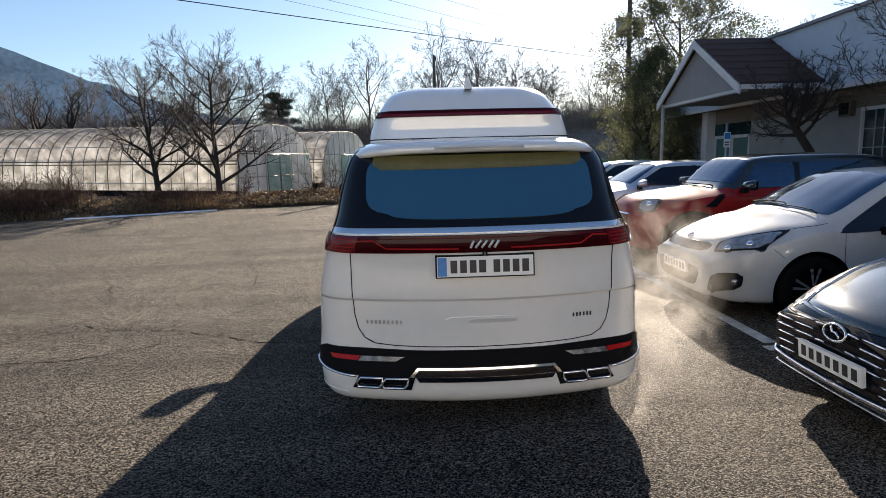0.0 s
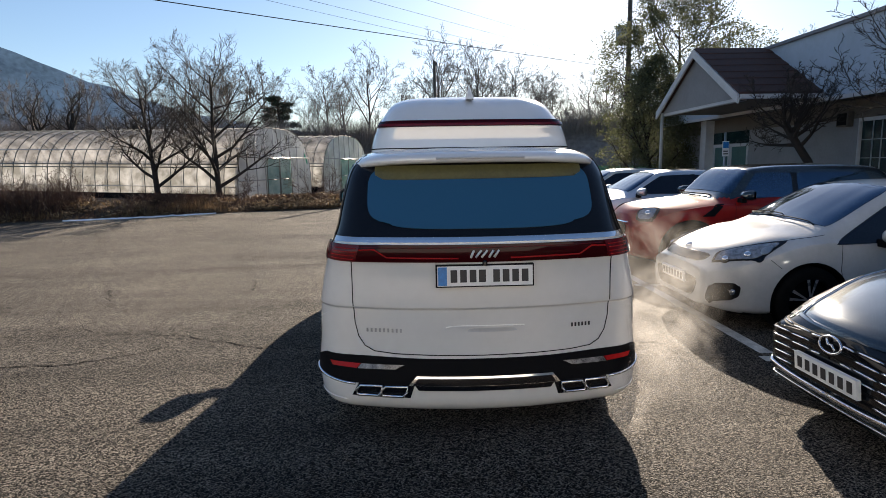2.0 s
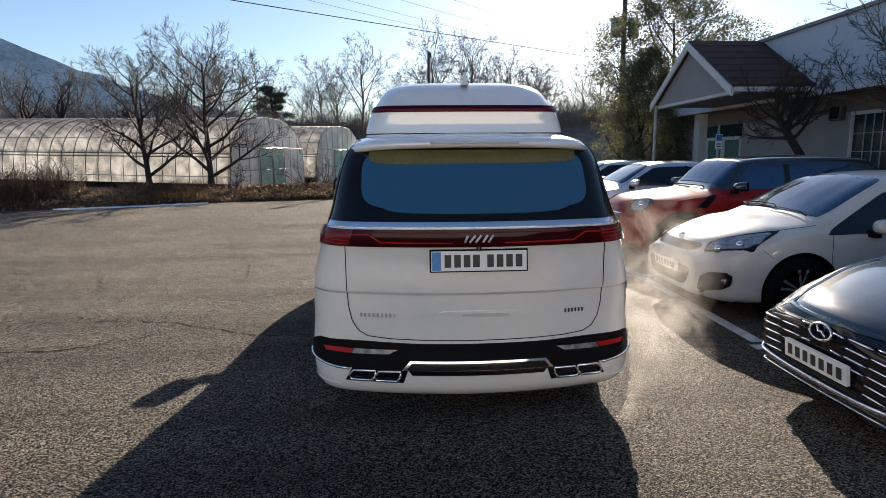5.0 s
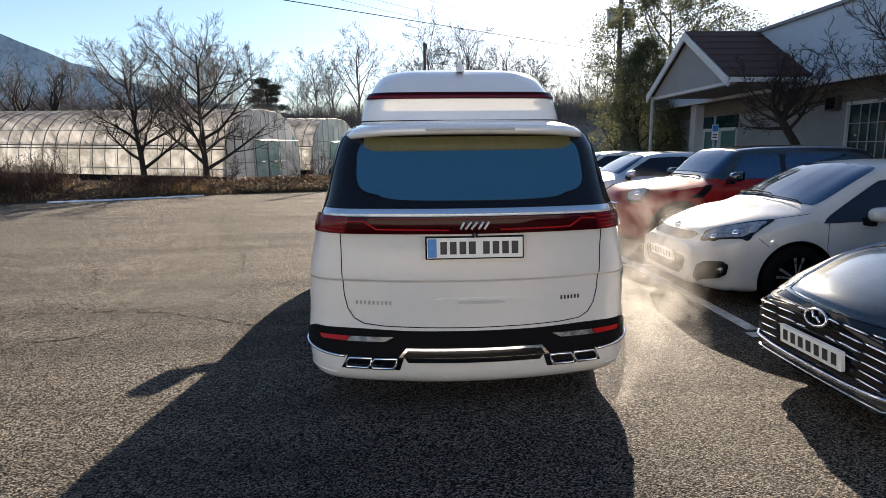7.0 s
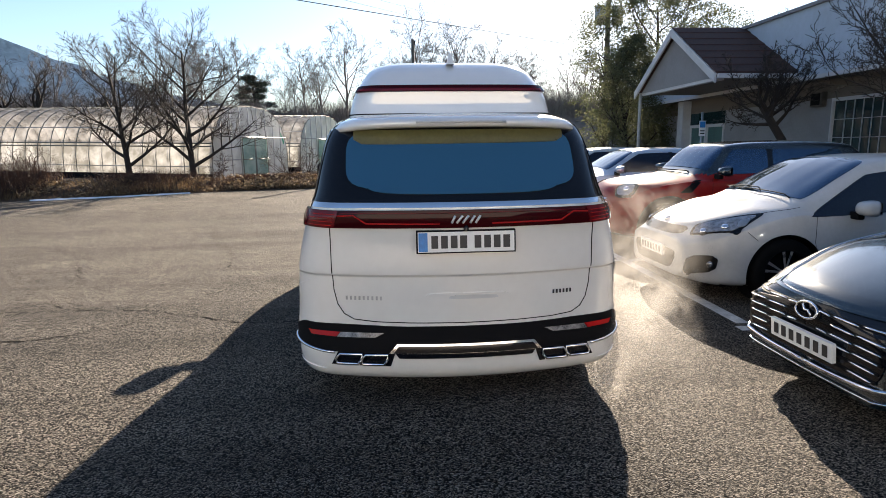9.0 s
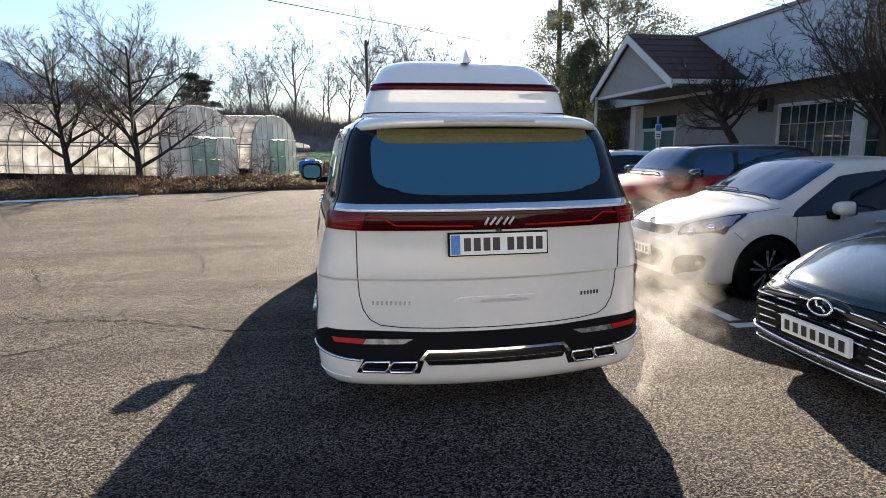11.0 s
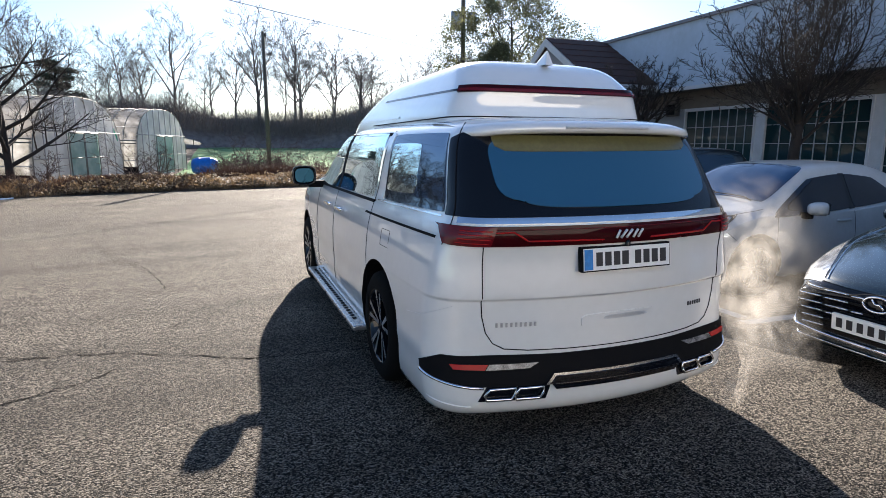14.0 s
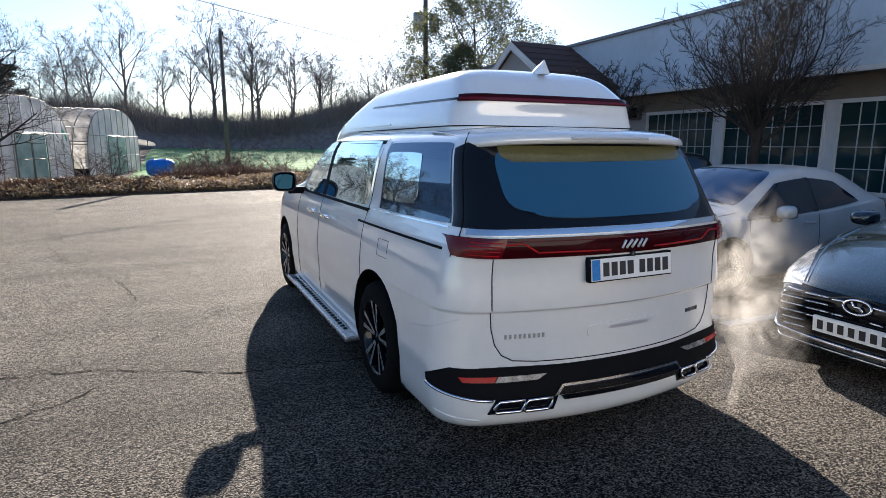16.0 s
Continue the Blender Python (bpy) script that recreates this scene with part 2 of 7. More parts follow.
REARGLASS = tinted("rear_glass", (0.022, 0.095, 0.19), 0.03)
BLUEMIRROR = mat("blue_mirror", (0.011, 0.034, 0.058), 0.03, metal=1.0, var=0.03, scale=1)
TINTGLASS = mat("tinted_glass", (0.10, 0.145, 0.21), 0.03, metal=0.85, var=0.03, scale=1)
SIDEGLASS = mat("mirror_glass", (0.78, 0.93, 0.93), 0.03, metal=0.97, var=0.03, scale=1)
PLATEWHITE = mat("plate_white", (0.8, 0.8, 0.79), 0.45, var=0.03, scale=10)
PLATEBLUE = mat("plate_blue", (0.02, 0.2, 0.55), 0.4, var=0.15, scale=40)
INK = mat("ink", (0.02, 0.02, 0.025), 0.5, var=0.1)
CONCRETE = mat("concrete", (0.4, 0.39, 0.37), 0.9, var=0.15, scale=3, bump=0.3, bscale=40)
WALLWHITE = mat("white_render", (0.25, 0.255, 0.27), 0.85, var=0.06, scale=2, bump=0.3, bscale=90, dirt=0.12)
FASCIA = mat("fascia_sheet", (0.42, 0.50, 0.60), 0.5, var=0.05, scale=1, dirt=0.1)
SHINGLE = mat("shingles", (0.055, 0.026, 0.021), 0.9, var=0.3, scale=9, bump=0.6, bscale=30)
TRIM = mat("white_trim", (0.52, 0.53, 0.55), 0.5, var=0.06, scale=6, dirt=0.1)
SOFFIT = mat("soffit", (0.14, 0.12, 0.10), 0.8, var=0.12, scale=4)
MUNTIN = mat("muntin_paint", (0.33, 0.36, 0.38), 0.5, var=0.08, scale=6)
PANE = tinted("window_glass", (0.011, 0.034, 0.038), 0.12, 0.03)
PANE.node_tree.nodes["Principled BSDF"].inputs["Specular IOR Level"].default_value = 0.32
# the unlit room's darkness is put into the colour of its surfaces
DARKROOM = mat("unlit_room", (0.03, 0.04, 0.04), 0.9, var=0.2)
LINEPAINT = mat("line_paint", (0.6, 0.59, 0.56), 0.8, var=0.25, scale=9, dirt=0.3)
CRACK = mat("crack", (0.006, 0.0055, 0.005), 0.95, var=0.3, spec=0.05)
STEEL = mat("steel", (0.4, 0.41, 0.42), 0.4, metal=0.8, var=0.12, scale=10)
TEAL = mat("teal_panel", (0.05, 0.13, 0.12), 0.5, var=0.2, scale=3)
POLEWOOD = mat("pole_concrete", (0.10, 0.088, 0.075), 0.9, var=0.25, scale=8)
BLUEDRUM = mat("blue_plastic", (0.008, 0.16, 0.62), 0.4, var=0.15, scale=5)
CABLE = mat("cable", (0.03, 0.03, 0.03), 0.6)

# ---- mesh helpers ----
from mathutils.bvhtree import BVHTree


def mesh_ob(name, verts, faces, material, parent=None, label="", smooth=True):
    me = bpy.data.meshes.new(name)
    me.from_pydata([tuple(v) for v in verts], [], faces)
    me.materials.append(material)
    if smooth:
        me.polygons.foreach_set("use_smooth", [True] * len(me.polygons))
    me.update()
    ob = new(name, me)
    if parent:
        ob.parent = parent
    if label:
        tagged(ob, label)
    return ob


def part(name, bm, material, parent=None, label="", smooth=False, angle=None):
    me = bpy.data.meshes.new(name)
    bmesh.ops.recalc_face_normals(bm, faces=bm.faces)
    bm.to_mesh(me)
    bm.free()
    me.materials.append(material)
    if smooth:
        me.polygons.foreach_set("use_smooth", [True] * len(me.polygons))
    if angle:
        me.set_sharp_from_angle(angle=radians(angle))
    ob = new(name, me)
    if parent:
        ob.parent = parent
    if label:
        tagged(ob, label)
    return ob


def thing(name, m, label, category, group="", kind=""):
    ob = new(name)
    ob.empty_display_size = 0.2
    ob.matrix_basis = m
    return tagged(ob, label, category, group, kind)


def add_box(bm, x0, x1, y0, y1, z0, z1, m=None, bevel=0.0):
    r = bmesh.ops.create_cube(bm, size=1.0)
    vs = r["verts"]
    bmesh.ops.scale(bm, vec=(abs(x1 - x0), abs(y1 - y0), abs(z1 - z0)), verts=vs)
    bmesh.ops.translate(bm, vec=((x0 + x1) / 2, (y0 + y1) / 2, (z0 + z1) / 2), verts=vs)
    if bevel:
        es = list({e for v in vs for e in v.link_edges})
        r2 = bmesh.ops.bevel(bm, geom=es, offset=bevel, segments=2, affect="EDGES", profile=0.5)
        vs = list({v for f in r2["faces"] for v in f.verts} | {v for v in vs if v.is_valid})
    if m is not None:
        bmesh.ops.transform(bm, matrix=m, verts=[v for v in vs if v.is_valid])
    return bm


def box(x0, x1, y0, y1, z0, z1, m=None, bevel=0.0):
    return add_box(bmesh.new(), x0, x1, y0, y1, z0, z1, m, bevel)


def tube(points, radii, sides=8, cap=True):
    """Vertices and faces of a tube along points."""
    vs, fs = [], []
    pts = [Vector(p) for p in points]
    for i, p in enumerate(pts):
        d = (pts[min(i + 1, len(pts) - 1)] - pts[max(i - 1, 0)]).normalized()
        a = d.orthogonal().normalized() if i == 0 else (a - d * a.dot(d)).normalized()
        b = d.cross(a)
        r = radii[i] if hasattr(radii, "__len__") else radii
        vs += [p + (a * math.cos(k * math.tau / sides) + b * math.sin(k * math.tau / sides)) * r for k in range(sides)]
    for i in range(len(pts) - 1):
        for k in range(sides):
            k2 = (k + 1) % sides
            fs.append((i * sides + k, i * sides + k2, (i + 1) * sides + k2, (i + 1) * sides + k))
    if cap:
        fs.append(tuple(range(sides))[::-1])
        fs.append(tuple(range((len(pts) - 1) * sides, len(pts) * sides)))
    return vs, fs


def joined(pieces):
    vs, fs = [], []
    for v, f in pieces:
        o = len(vs)
        vs += v
        fs += [tuple(i + o for i in q) for q in f]
    return vs, fs


def lathe(profile, sides=32, axis="x"):
    """Turn (radius, offset) pairs round an axis."""
    vs, fs = [], []
    n = len(profile)
    for k in range(sides):
        c, s = math.cos(k * math.tau / sides), math.sin(k * math.tau / sides)
        for r, o in profile:
            vs.append((o, r * c, r * s) if axis == "x" else (r * c, o, r * s) if axis == "y" else (r * c, r * s, o))
    for k in range(sides):
        k2 = (k + 1) % sides
        for i in range(n - 1):
            fs.append((k * n + i, k * n + i + 1, k2 * n + i + 1, k2 * n + i))
    return vs, fs


def grid_shell(P, thick):
    """A sheet of points P[i][j] (with outward ways N) closed by a rim that runs inwards by thick."""
    pts, ways = P
    nu, nv = len(pts), len(pts[0])
    vs = [p for row in pts for p in row]
    fs = [(i * nv + j, (i + 1) * nv + j, (i + 1) * nv + j + 1, i * nv + j + 1) for i in range(nu - 1) for j in range(nv - 1)]
    rim = [(i, 0) for i in range(nu)] + [(nu - 1, j) for j in range(1, nv)] + [(i, nv - 1) for i in range(nu - 2, -1, -1)] + [(0, j) for j in range(nv - 2, 0, -1)]
    # the rim has its own vertices, so that the edge stays crisp
    o, L = len(vs), len(rim)
    vs += [Vector(pts[i][j]) for i, j in rim] + [Vector(pts[i][j]) - Vector(ways[i][j]) * thick for i, j in rim]
    for k in range(L):
        k2 = (k + 1) % L
        fs.append((o + k, o + L + k, o + L + k2, o + k2))
    return vs, fs


def on_body(bvh, way, quad, nu=14, nv=8, off=0.006, thick=0.03, corner=0.0, far=6.0, bulge=0.0):
    """A panel laid on a body: quad gives its four corners in the plane across way ('x-', 'x+', 'y-', 'y+', 'z-': the way the panel is pressed on)."""
    ax = "xyz".index(way[0])
    sg = -1 if way[1] == "-" else 1
    d = Vector([sg if k == ax else 0 for k in range(3)])
    ia, ib = [k for k in range(3) if k != ax]
    BL, BR, TR, TL = quad
    pts, ways, last = [], [], None
    for i in range(nu):
        row = []
        for j in range(nv):
            u, v = 2 * i / (nu - 1) - 1, 2 * j / (nv - 1) - 1
            c = 1 - corner * (abs(u) * abs(v)) ** 4
            s, t = (u * c + 1) / 2, (v * c + 1) / 2
            a = (BL[0] * (1 - s) + BR[0] * s) * (1 - t) + (TL[0] * (1 - s) + TR[0] * s) * t
            b = (BL[1] * (1 - s) + BR[1] * s) * (1 - t) + (TL[1] * (1 - s) + TR[1] * s) * t
            o = Vector((0, 0, 0))
            o[ia], o[ib], o[ax] = a, b, -sg * far
            h = bvh.ray_cast(o, d, far * 3)
            depth = h[0][ax] if h[0] is not None else (last if last is not None else 0)
            last = depth
            o[ax] = depth - sg * (off + bulge * (1 - u * u) * (1 - v * v))
            row.append(o.copy())
        pts.append(row)
        ways.append([-d] * nv)
    return grid_shell((pts, ways), thick)


def snapped(bvh, corners, nu=14, nv=8, off=0.006, thick=0.02, corner=0.0, lift=0.0):
    """A panel between four corners in space (low front, low back, high back, high front), laid on the nearest skin of a body."""
    A, B, C, D = [Vector(c) for c in corners]
    pts, ways = [], []
    for i in range(nu):
        row, way = [], []
        for j in range(nv):
            u, v = 2 * i / (nu - 1) - 1, 2 * j / (nv - 1) - 1
            c = 1 - corner * (abs(u) * abs(v)) ** 4
            a, b = (u * c + 1) / 2, (v * c + 1) / 2
            p = A.lerp(B, a).lerp(D.lerp(C, a), b)
            q, n, _, _ = bvh.find_nearest(p)
            if n.dot(p - Vector((2, 0, 0.7))) < 0:
                n = -n
            row.append(q + n * (off + lift * (1 - u * u) * (1 - v * v)))
            way.append(n)
        pts.append(row)
        ways.append(way)
    return grid_shell((pts, ways), thick)


def keep_normals(me, vs, fs, tol=0.0025):
    """Give a cut body the smooth shading of the skin it was cut from; faces off that skin stay flat."""
    tree = BVHTree.FromPolygons(vs, fs)
    acc = [Vector((0, 0, 0)) for _ in vs]
    for f in fs:
        nrm = Vector((0, 0, 0))
        for k in range(len(f)):
            a, b = Vector(vs[f[k]]), Vector(vs[f[(k + 1) % len(f)]])
            nrm += a.cross(b)
        for i in f:
            acc[i] += nrm
    out = [Vector((0, 0, 1))] * len(me.loops)
    for p in me.polygons:
        q, n, i, d = tree.find_nearest(p.center)
        skin = d < tol * 4 and abs(n.dot(p.normal)) > 0.9
        for li in p.loop_indices:
            c = me.vertices[me.loops[li].vertex_index].co
            v = p.normal.copy()
            if skin:
                _, _, i, d = tree.find_nearest(c)
                if d < tol:
                    v = Vector((0, 0, 0))
                    for j in fs[i]:
                        v += acc[j].normalized() / ((Vector(vs[j]) - c).length + 0.0005)
                    v.normalize()
                    if v.dot(p.normal) < 0:
                        v = -v
            out[li] = v
    me.normals_split_custom_set(out)


def cut_discs(vs, fs, discs, plan, side, sides=40):
    """Cut round holes out of a skin: discs are (sign of the side, place along the body, height, radius)."""
    vs = [Vector(v) for v in vs]
    out = []

    def clip(poly, f, keep):
        res = []
        for k in range(len(poly)):
            p, q = poly[k], poly[(k + 1) % len(poly)]
            a, b = f(p) * keep, f(q) * keep
            if a >= 0:
                res.append(p)
            if a * b < 0:
                res.append(p.lerp(q, a / (a - b)))
        return res
    for face in fs:
        pieces = [[vs[i] for i in face]]
        touched = False
        for s, pa, pz, R in discs:
            todo, pieces = pieces, []
            for poly in todo:
                far = min(p[side] * s for p in poly) < 0.3
                if not far:
                    y0, y1 = min(p[plan] for p in poly), max(p[plan] for p in poly)
                    z0, z1 = min(p.z for p in poly), max(p.z for p in poly)
                    far = math.hypot(max(y0 - pa, 0, pa - y1), max(z0 - pz, 0, pz - z1)) > R
                if far:
                    pieces.append(poly)
                    continue
                touched = True
                rest = poly
                for k in range(sides):
                    t = math.tau * (k + 0.5) / sides
                    c, sn = math.cos(t), math.sin(t)

                    def f(p):
                        return (p[plan] - pa) * c + (p.z - pz) * sn - R * math.cos(math.pi / sides)
                    piece = clip(rest, f, 1)
                    if len(piece) > 2:
                        pieces.append(piece)
                    rest = clip(rest, f, -1)
                    if len(rest) < 3:
                        break
        if not touched:
            out.append(tuple(face))
            continue
        for poly in pieces:
            o = len(vs)
            vs += [p.copy() for p in poly]
            out.append(tuple(range(o, o + len(poly))))
    return vs, out


def arch_liner(skin, s, pa, pz, R, depth, plan, side, sides=40):
    """The dark well behind a wheel opening: a drum from the skin's edge inwards, closed at its back."""
    vs, fs = [], []
    for k in range(sides):
        t = math.tau * k / sides
        p, z = pa + R * math.cos(t), pz + R * math.sin(t)
        for d in (skin(p, max(z, 0.14)) - 0.003, depth):
            v = Vector((0, 0, z))
            v[plan], v[side] = p, s * d
            vs.append(v)
    for k in range(sides):
        k2 = (k + 1) % sides
        fs.append((2 * k, 2 * k2, 2 * k2 + 1, 2 * k + 1))
    fs.append(tuple(2 * k + 1 for k in range(sides)))
    return vs, fs


def both(s, corners):
    """Corners of the +y side, or of the -y side for s = -1."""
    return [(x, y * s, z) for x, y, z in corners]


def dot_on(bvh, p, r, off=0.012, sides=16):
    """A small domed disc on a body's skin."""
    q, n, _, _ = bvh.find_nearest(Vector(p))
    if n.dot(Vector(p) - Vector((2, 0, 0.7))) < 0:
        n = -n
    a = n.orthogonal().normalized()
    b = n.cross(a)
    q = q + n * off
    vs = [q + n * r * 0.4] + [q + (a * math.cos(t) + b * math.sin(t)) * r * k + n * r * h for k, h in ((0.6, 0.3), (1.0, 0.0), (1.0, -0.3)) for t in np.linspace(0, math.tau, sides, endpoint=False)]
    fs = [(0, 1 + i, 1 + (i + 1) % sides) for i in range(sides)]
    for ring in range(2):
        o = 1 + ring * sides
        fs += [(o + i, o + sides + i, o + sides + (i + 1) % sides, o + (i + 1) % sides) for i in range(sides)]
    return vs, fs


def skin_line(bvh, pts, r=0.003, off=0.0, steps=8, sides=5):
    """A thin line along the nearest skin of a body."""
    out = []
    for p, q in zip(pts, pts[1:]):
        for k in range(steps):
            c = Vector(p).lerp(Vector(q), k / steps)
            h, n, _, _ = bvh.find_nearest(c)
            if n.dot(c - Vector((2, 0, 0.7))) < 0:
                n = -n
            out.append(h + n * off)
    h, n, _, _ = bvh.find_nearest(Vector(pts[-1]))
    out.append(h)
    return tube(out, r, sides)


def smooth_curve(table, x):
    """Values at x of a table of (x, y...) rows, smooth between the rows (no overshoot at its ends)."""
    xs = [r[0] for r in table]
    if x <= xs[0]:
        return np.array(table[0][1:], float)
    if x >= xs[-1]:
        return np.array(table[-1][1:], float)
    i = max(k for k in range(len(xs)) if xs[k] <= x)
    i = min(i, len(xs) - 2)
    p = [np.array(table[min(max(k, 0), len(xs) - 1)][1:], float) for k in (i - 1, i, i + 1, i + 2)]
    q = [xs[min(max(k, 0), len(xs) - 1)] for k in (i - 1, i, i + 1, i + 2)]
    h = q[2] - q[1]
    m1 = (p[2] - p[0]) / max(q[2] - q[0], 1e-6)
    m2 = (p[3] - p[1]) / max(q[3] - q[1], 1e-6)
    s = (p[2] - p[1]) / h
    # limit the slopes so that the curve does not overshoot
    m1 = np.where(m1 * s <= 0, 0, np.sign(s) * np.minimum(abs(m1), 3 * abs(s)))
    m2 = np.where(m2 * s <= 0, 0, np.sign(s) * np.minimum(abs(m2), 3 * abs(s)))
    t = (x - q[1]) / h
    return (2 * t ** 3 - 3 * t ** 2 + 1) * p[1] + (t ** 3 - 2 * t ** 2 + t) * h * m1 + (-2 * t ** 3 + 3 * t ** 2) * p[2] + (t ** 3 - t ** 2) * h * m2


def text_mesh(body, size, depth=0.002, shear=0.0, width=1.0):
    """A mesh of letters, flat in x and y, its middle at the origin."""
    cu = bpy.data.curves.new("letters", "FONT")
    cu.body, cu.size, cu.extrude, cu.align_x, cu.align_y, cu.shear = body, size, depth, "CENTER", "CENTER", shear
    cu.resolution_u = 3
    ob = bpy.data.objects.new("letters", cu)
    scene.collection.objects.link(ob)
    dg = bpy.context.evaluated_depsgraph_get()
    me = bpy.data.meshes.new_from_object(ob.evaluated_get(dg))
    bpy.data.objects.remove(ob)
    bpy.data.curves.remove(cu)
    me.transform(Matrix.Diagonal((width, 1, 1, 1)))
    return me


def letters(name, body, size, material, m, parent, label="", depth=0.002, shear=0.0, width=1.0):
    me = text_mesh(body, size, depth, shear, width)
    me.materials.clear()
    me.materials.append(material)
    ob = new(name, me)
    ob.parent = parent
    ob.matrix_basis = m
    if label:
        tagged(ob, label)
    return ob

# ---- ground ----


def edge_y(x):
    """Far edge of the asphalt."""
    return float(np.interp(x, [-60, -20, -13, -9, -6.6, -3.3, 0, 4, 12, 60], [8, 13.5, 17.4, 19.2, 20.6, 21.5, 22.2, 23.0, 24.5, 30]))


def ground_z(x, y):
    """The lot falls a little towards the parked cars; a low bank runs along its far edge."""
    z = -0.06 * min(1, max(0, (x - 1.1) / 1.4))
    d = y - edge_y(x)
    if d > 0:
        bank = 0.35 * min(1, d / 1.2) * (1 if x < 3 else max(0, 1 - (x - 3) / 6))
        bank *= max(0.0, min(1, 1 - (d - 2.2) / 2.5)) if x > -9.5 else max(0.25, min(1, 1 - (d - 3) / 3))
        z += bank + 0.10 * noise.noise((x * 0.7, y * 0.7, 0)) * min(1, d)
        if x < -9:
            z += min(1.2, 0.045 * (-9 - x)) * min(1, d / 4)
        f = min(1, max(0, (y - 36) / 26))
        z += 1.25 * f * f * (3 - 2 * f) * (1 if x > -14 else 0)
    return z


def ground_sheet():
    """One sheet; its rows follow the asphalt's far edge."""
    xs = [-3000, -900, -300, -120, -60, -45, -36] + [-30 + 0.6 * k for k in range(75)] + [16, 18, 20, 24, 30, 40, 60, 120, 300, 900, 3000]
    ds = [-3000, -900, -200, -60, -40, -30, -24, -20, -16, -12, -8, -5, -3, -1.5, -0.6, -0.2, 0] + [0.25 + 0.35 * k for k in range(30)]
    ds += [12, 14, 17, 20, 25, 30, 40, 60, 120, 300, 900, 3000]
    vs, fs, mi = [], [], []
    n = len(ds)
    for x in xs:
        for k, d in enumerate(ds):
            wob = 0.12 * noise.noise((x * 0.9, 3.1, 0)) + 0.06 * noise.noise((x * 3.1, 7.7, 0)) if abs(d) < 1 and abs(x) < 40 else 0
            y = edge_y(x) + d + wob
            vs.append((x, y, ground_z(x, edge_y(x) + d) if abs(x) < 100 and -80 < d < 60 else 0))
    for i in range(len(xs) - 1):
        for j in range(n - 1):
            fs.append((i * n + j, (i + 1) * n + j, (i + 1) * n + j + 1, i * n + j + 1))
            mi.append(0 if ds[j] < 0 and abs(xs[i]) < 120 and ds[j] > -300 else 2 if ds[j] > 9 and xs[i] > -4.5 else 1)
    return vs, fs, mi


# unseen plain rendered wall added behind the camera closes the lot and bounces sunlight
wall_south = part("wall_south", box(-8, 13, -11.3, -11.0, -0.1, 5.6), mat("pale_render", (0.52, 0.51, 0.49), 0.85, var=0.06, scale=1.5, bump=0.3, bscale=90), None)
tagged(wall_south, "plain pale unseen wall added to bounce sunlight into the parking lot", "wall", kind="structure")
_v, _f, _mi = ground_sheet()
ground = mesh_ob("ground", _v, _f, ASPHALT)
tagged(ground, "sunlit coarse grey-brown asphalt of a parking lot with bare soil beyond", "ground", kind="structure")
ground.data.materials.append(SOIL)
ground.data.materials.append(FIELD)
ground.data.polygons.foreach_set("material_index", _mi)

# ---- low white building beyond the cars ----
WX = 10.35
WIN_ROWS = [(11.37, 13.70), (8.64, 11.13), (6.0, 8.41), (3.3, 5.75), (0.6, 3.05)]


def wall_with_openings():
    """The front wall, built round its windows."""
    wall = thing("wall_front", Matrix(), "white rendered wall with wide grid windows", "wall", kind="structure")
    zlo, zhi = 0.62, 2.5
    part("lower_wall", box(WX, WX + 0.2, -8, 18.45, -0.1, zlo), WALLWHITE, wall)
    # the soffit's shade on this band is put in by its brown colour
    part("upper_wall", box(WX, WX + 0.2, -8, 24, zhi, 3.0), SOFFIT, wall, "wall band above the windows, coloured brown for the soffit's shade")
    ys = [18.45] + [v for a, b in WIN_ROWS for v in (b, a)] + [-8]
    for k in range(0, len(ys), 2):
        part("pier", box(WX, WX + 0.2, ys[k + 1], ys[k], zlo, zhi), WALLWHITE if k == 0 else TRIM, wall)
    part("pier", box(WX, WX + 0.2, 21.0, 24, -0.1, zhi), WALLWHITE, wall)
    return wall


wall_with_openings()


def window(n, a, b, z0=0.62, z1=2.5, cols=8, rows=4):
    w = thing("window_%d" % n, pose(WX, 0, 0), "dark window with white frame and fine muntin grid", "window", kind="structure")
    part("window_frame", add_box(add_box(add_box(box(-0.03, 0.1, a, a + 0.045, z0, z1), -0.03, 0.1, b - 0.045, b, z0, z1), -0.03, 0.1, a + 0.045, b - 0.045, z0, z0 + 0.08), -0.03, 0.1, a + 0.045, b - 0.045, z1 - 0.08, z1), TRIM, w)
    part("pane", box(0.04, 0.05, a + 0.045, b - 0.045, z0 + 0.08, z1 - 0.08), PANE, w)
    for k in range(1, cols):
        y = a + 0.045 + (b - a - 0.18) * k / cols
        part("muntin", box(0.015, 0.038, y - 0.0075, y + 0.0075, z0 + 0.08, z1 - 0.08), MUNTIN, w)
    for k in range(1, rows):
        z = z0 + 0.08 + (z1 - z0 - 0.16) * k / rows
        part("muntin", box(0.016, 0.036, a + 0.045, b - 0.045, z - 0.0075, z + 0.0075), MUNTIN, w)


for _k, (_a, _b) in enumerate(WIN_ROWS):
    window(_k + 1, _a, _b)
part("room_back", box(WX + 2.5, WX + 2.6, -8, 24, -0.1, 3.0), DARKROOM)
tagged(bpy.data.objects["room_back"], "inside wall behind the windows, coloured dark for the unlit room", "wall", kind="structure")
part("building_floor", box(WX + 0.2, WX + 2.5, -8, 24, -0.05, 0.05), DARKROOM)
tagged(bpy.data.objects["building_floor"], "indoor floor of the building, coloured dark for the unlit room", "floor", kind="structure")


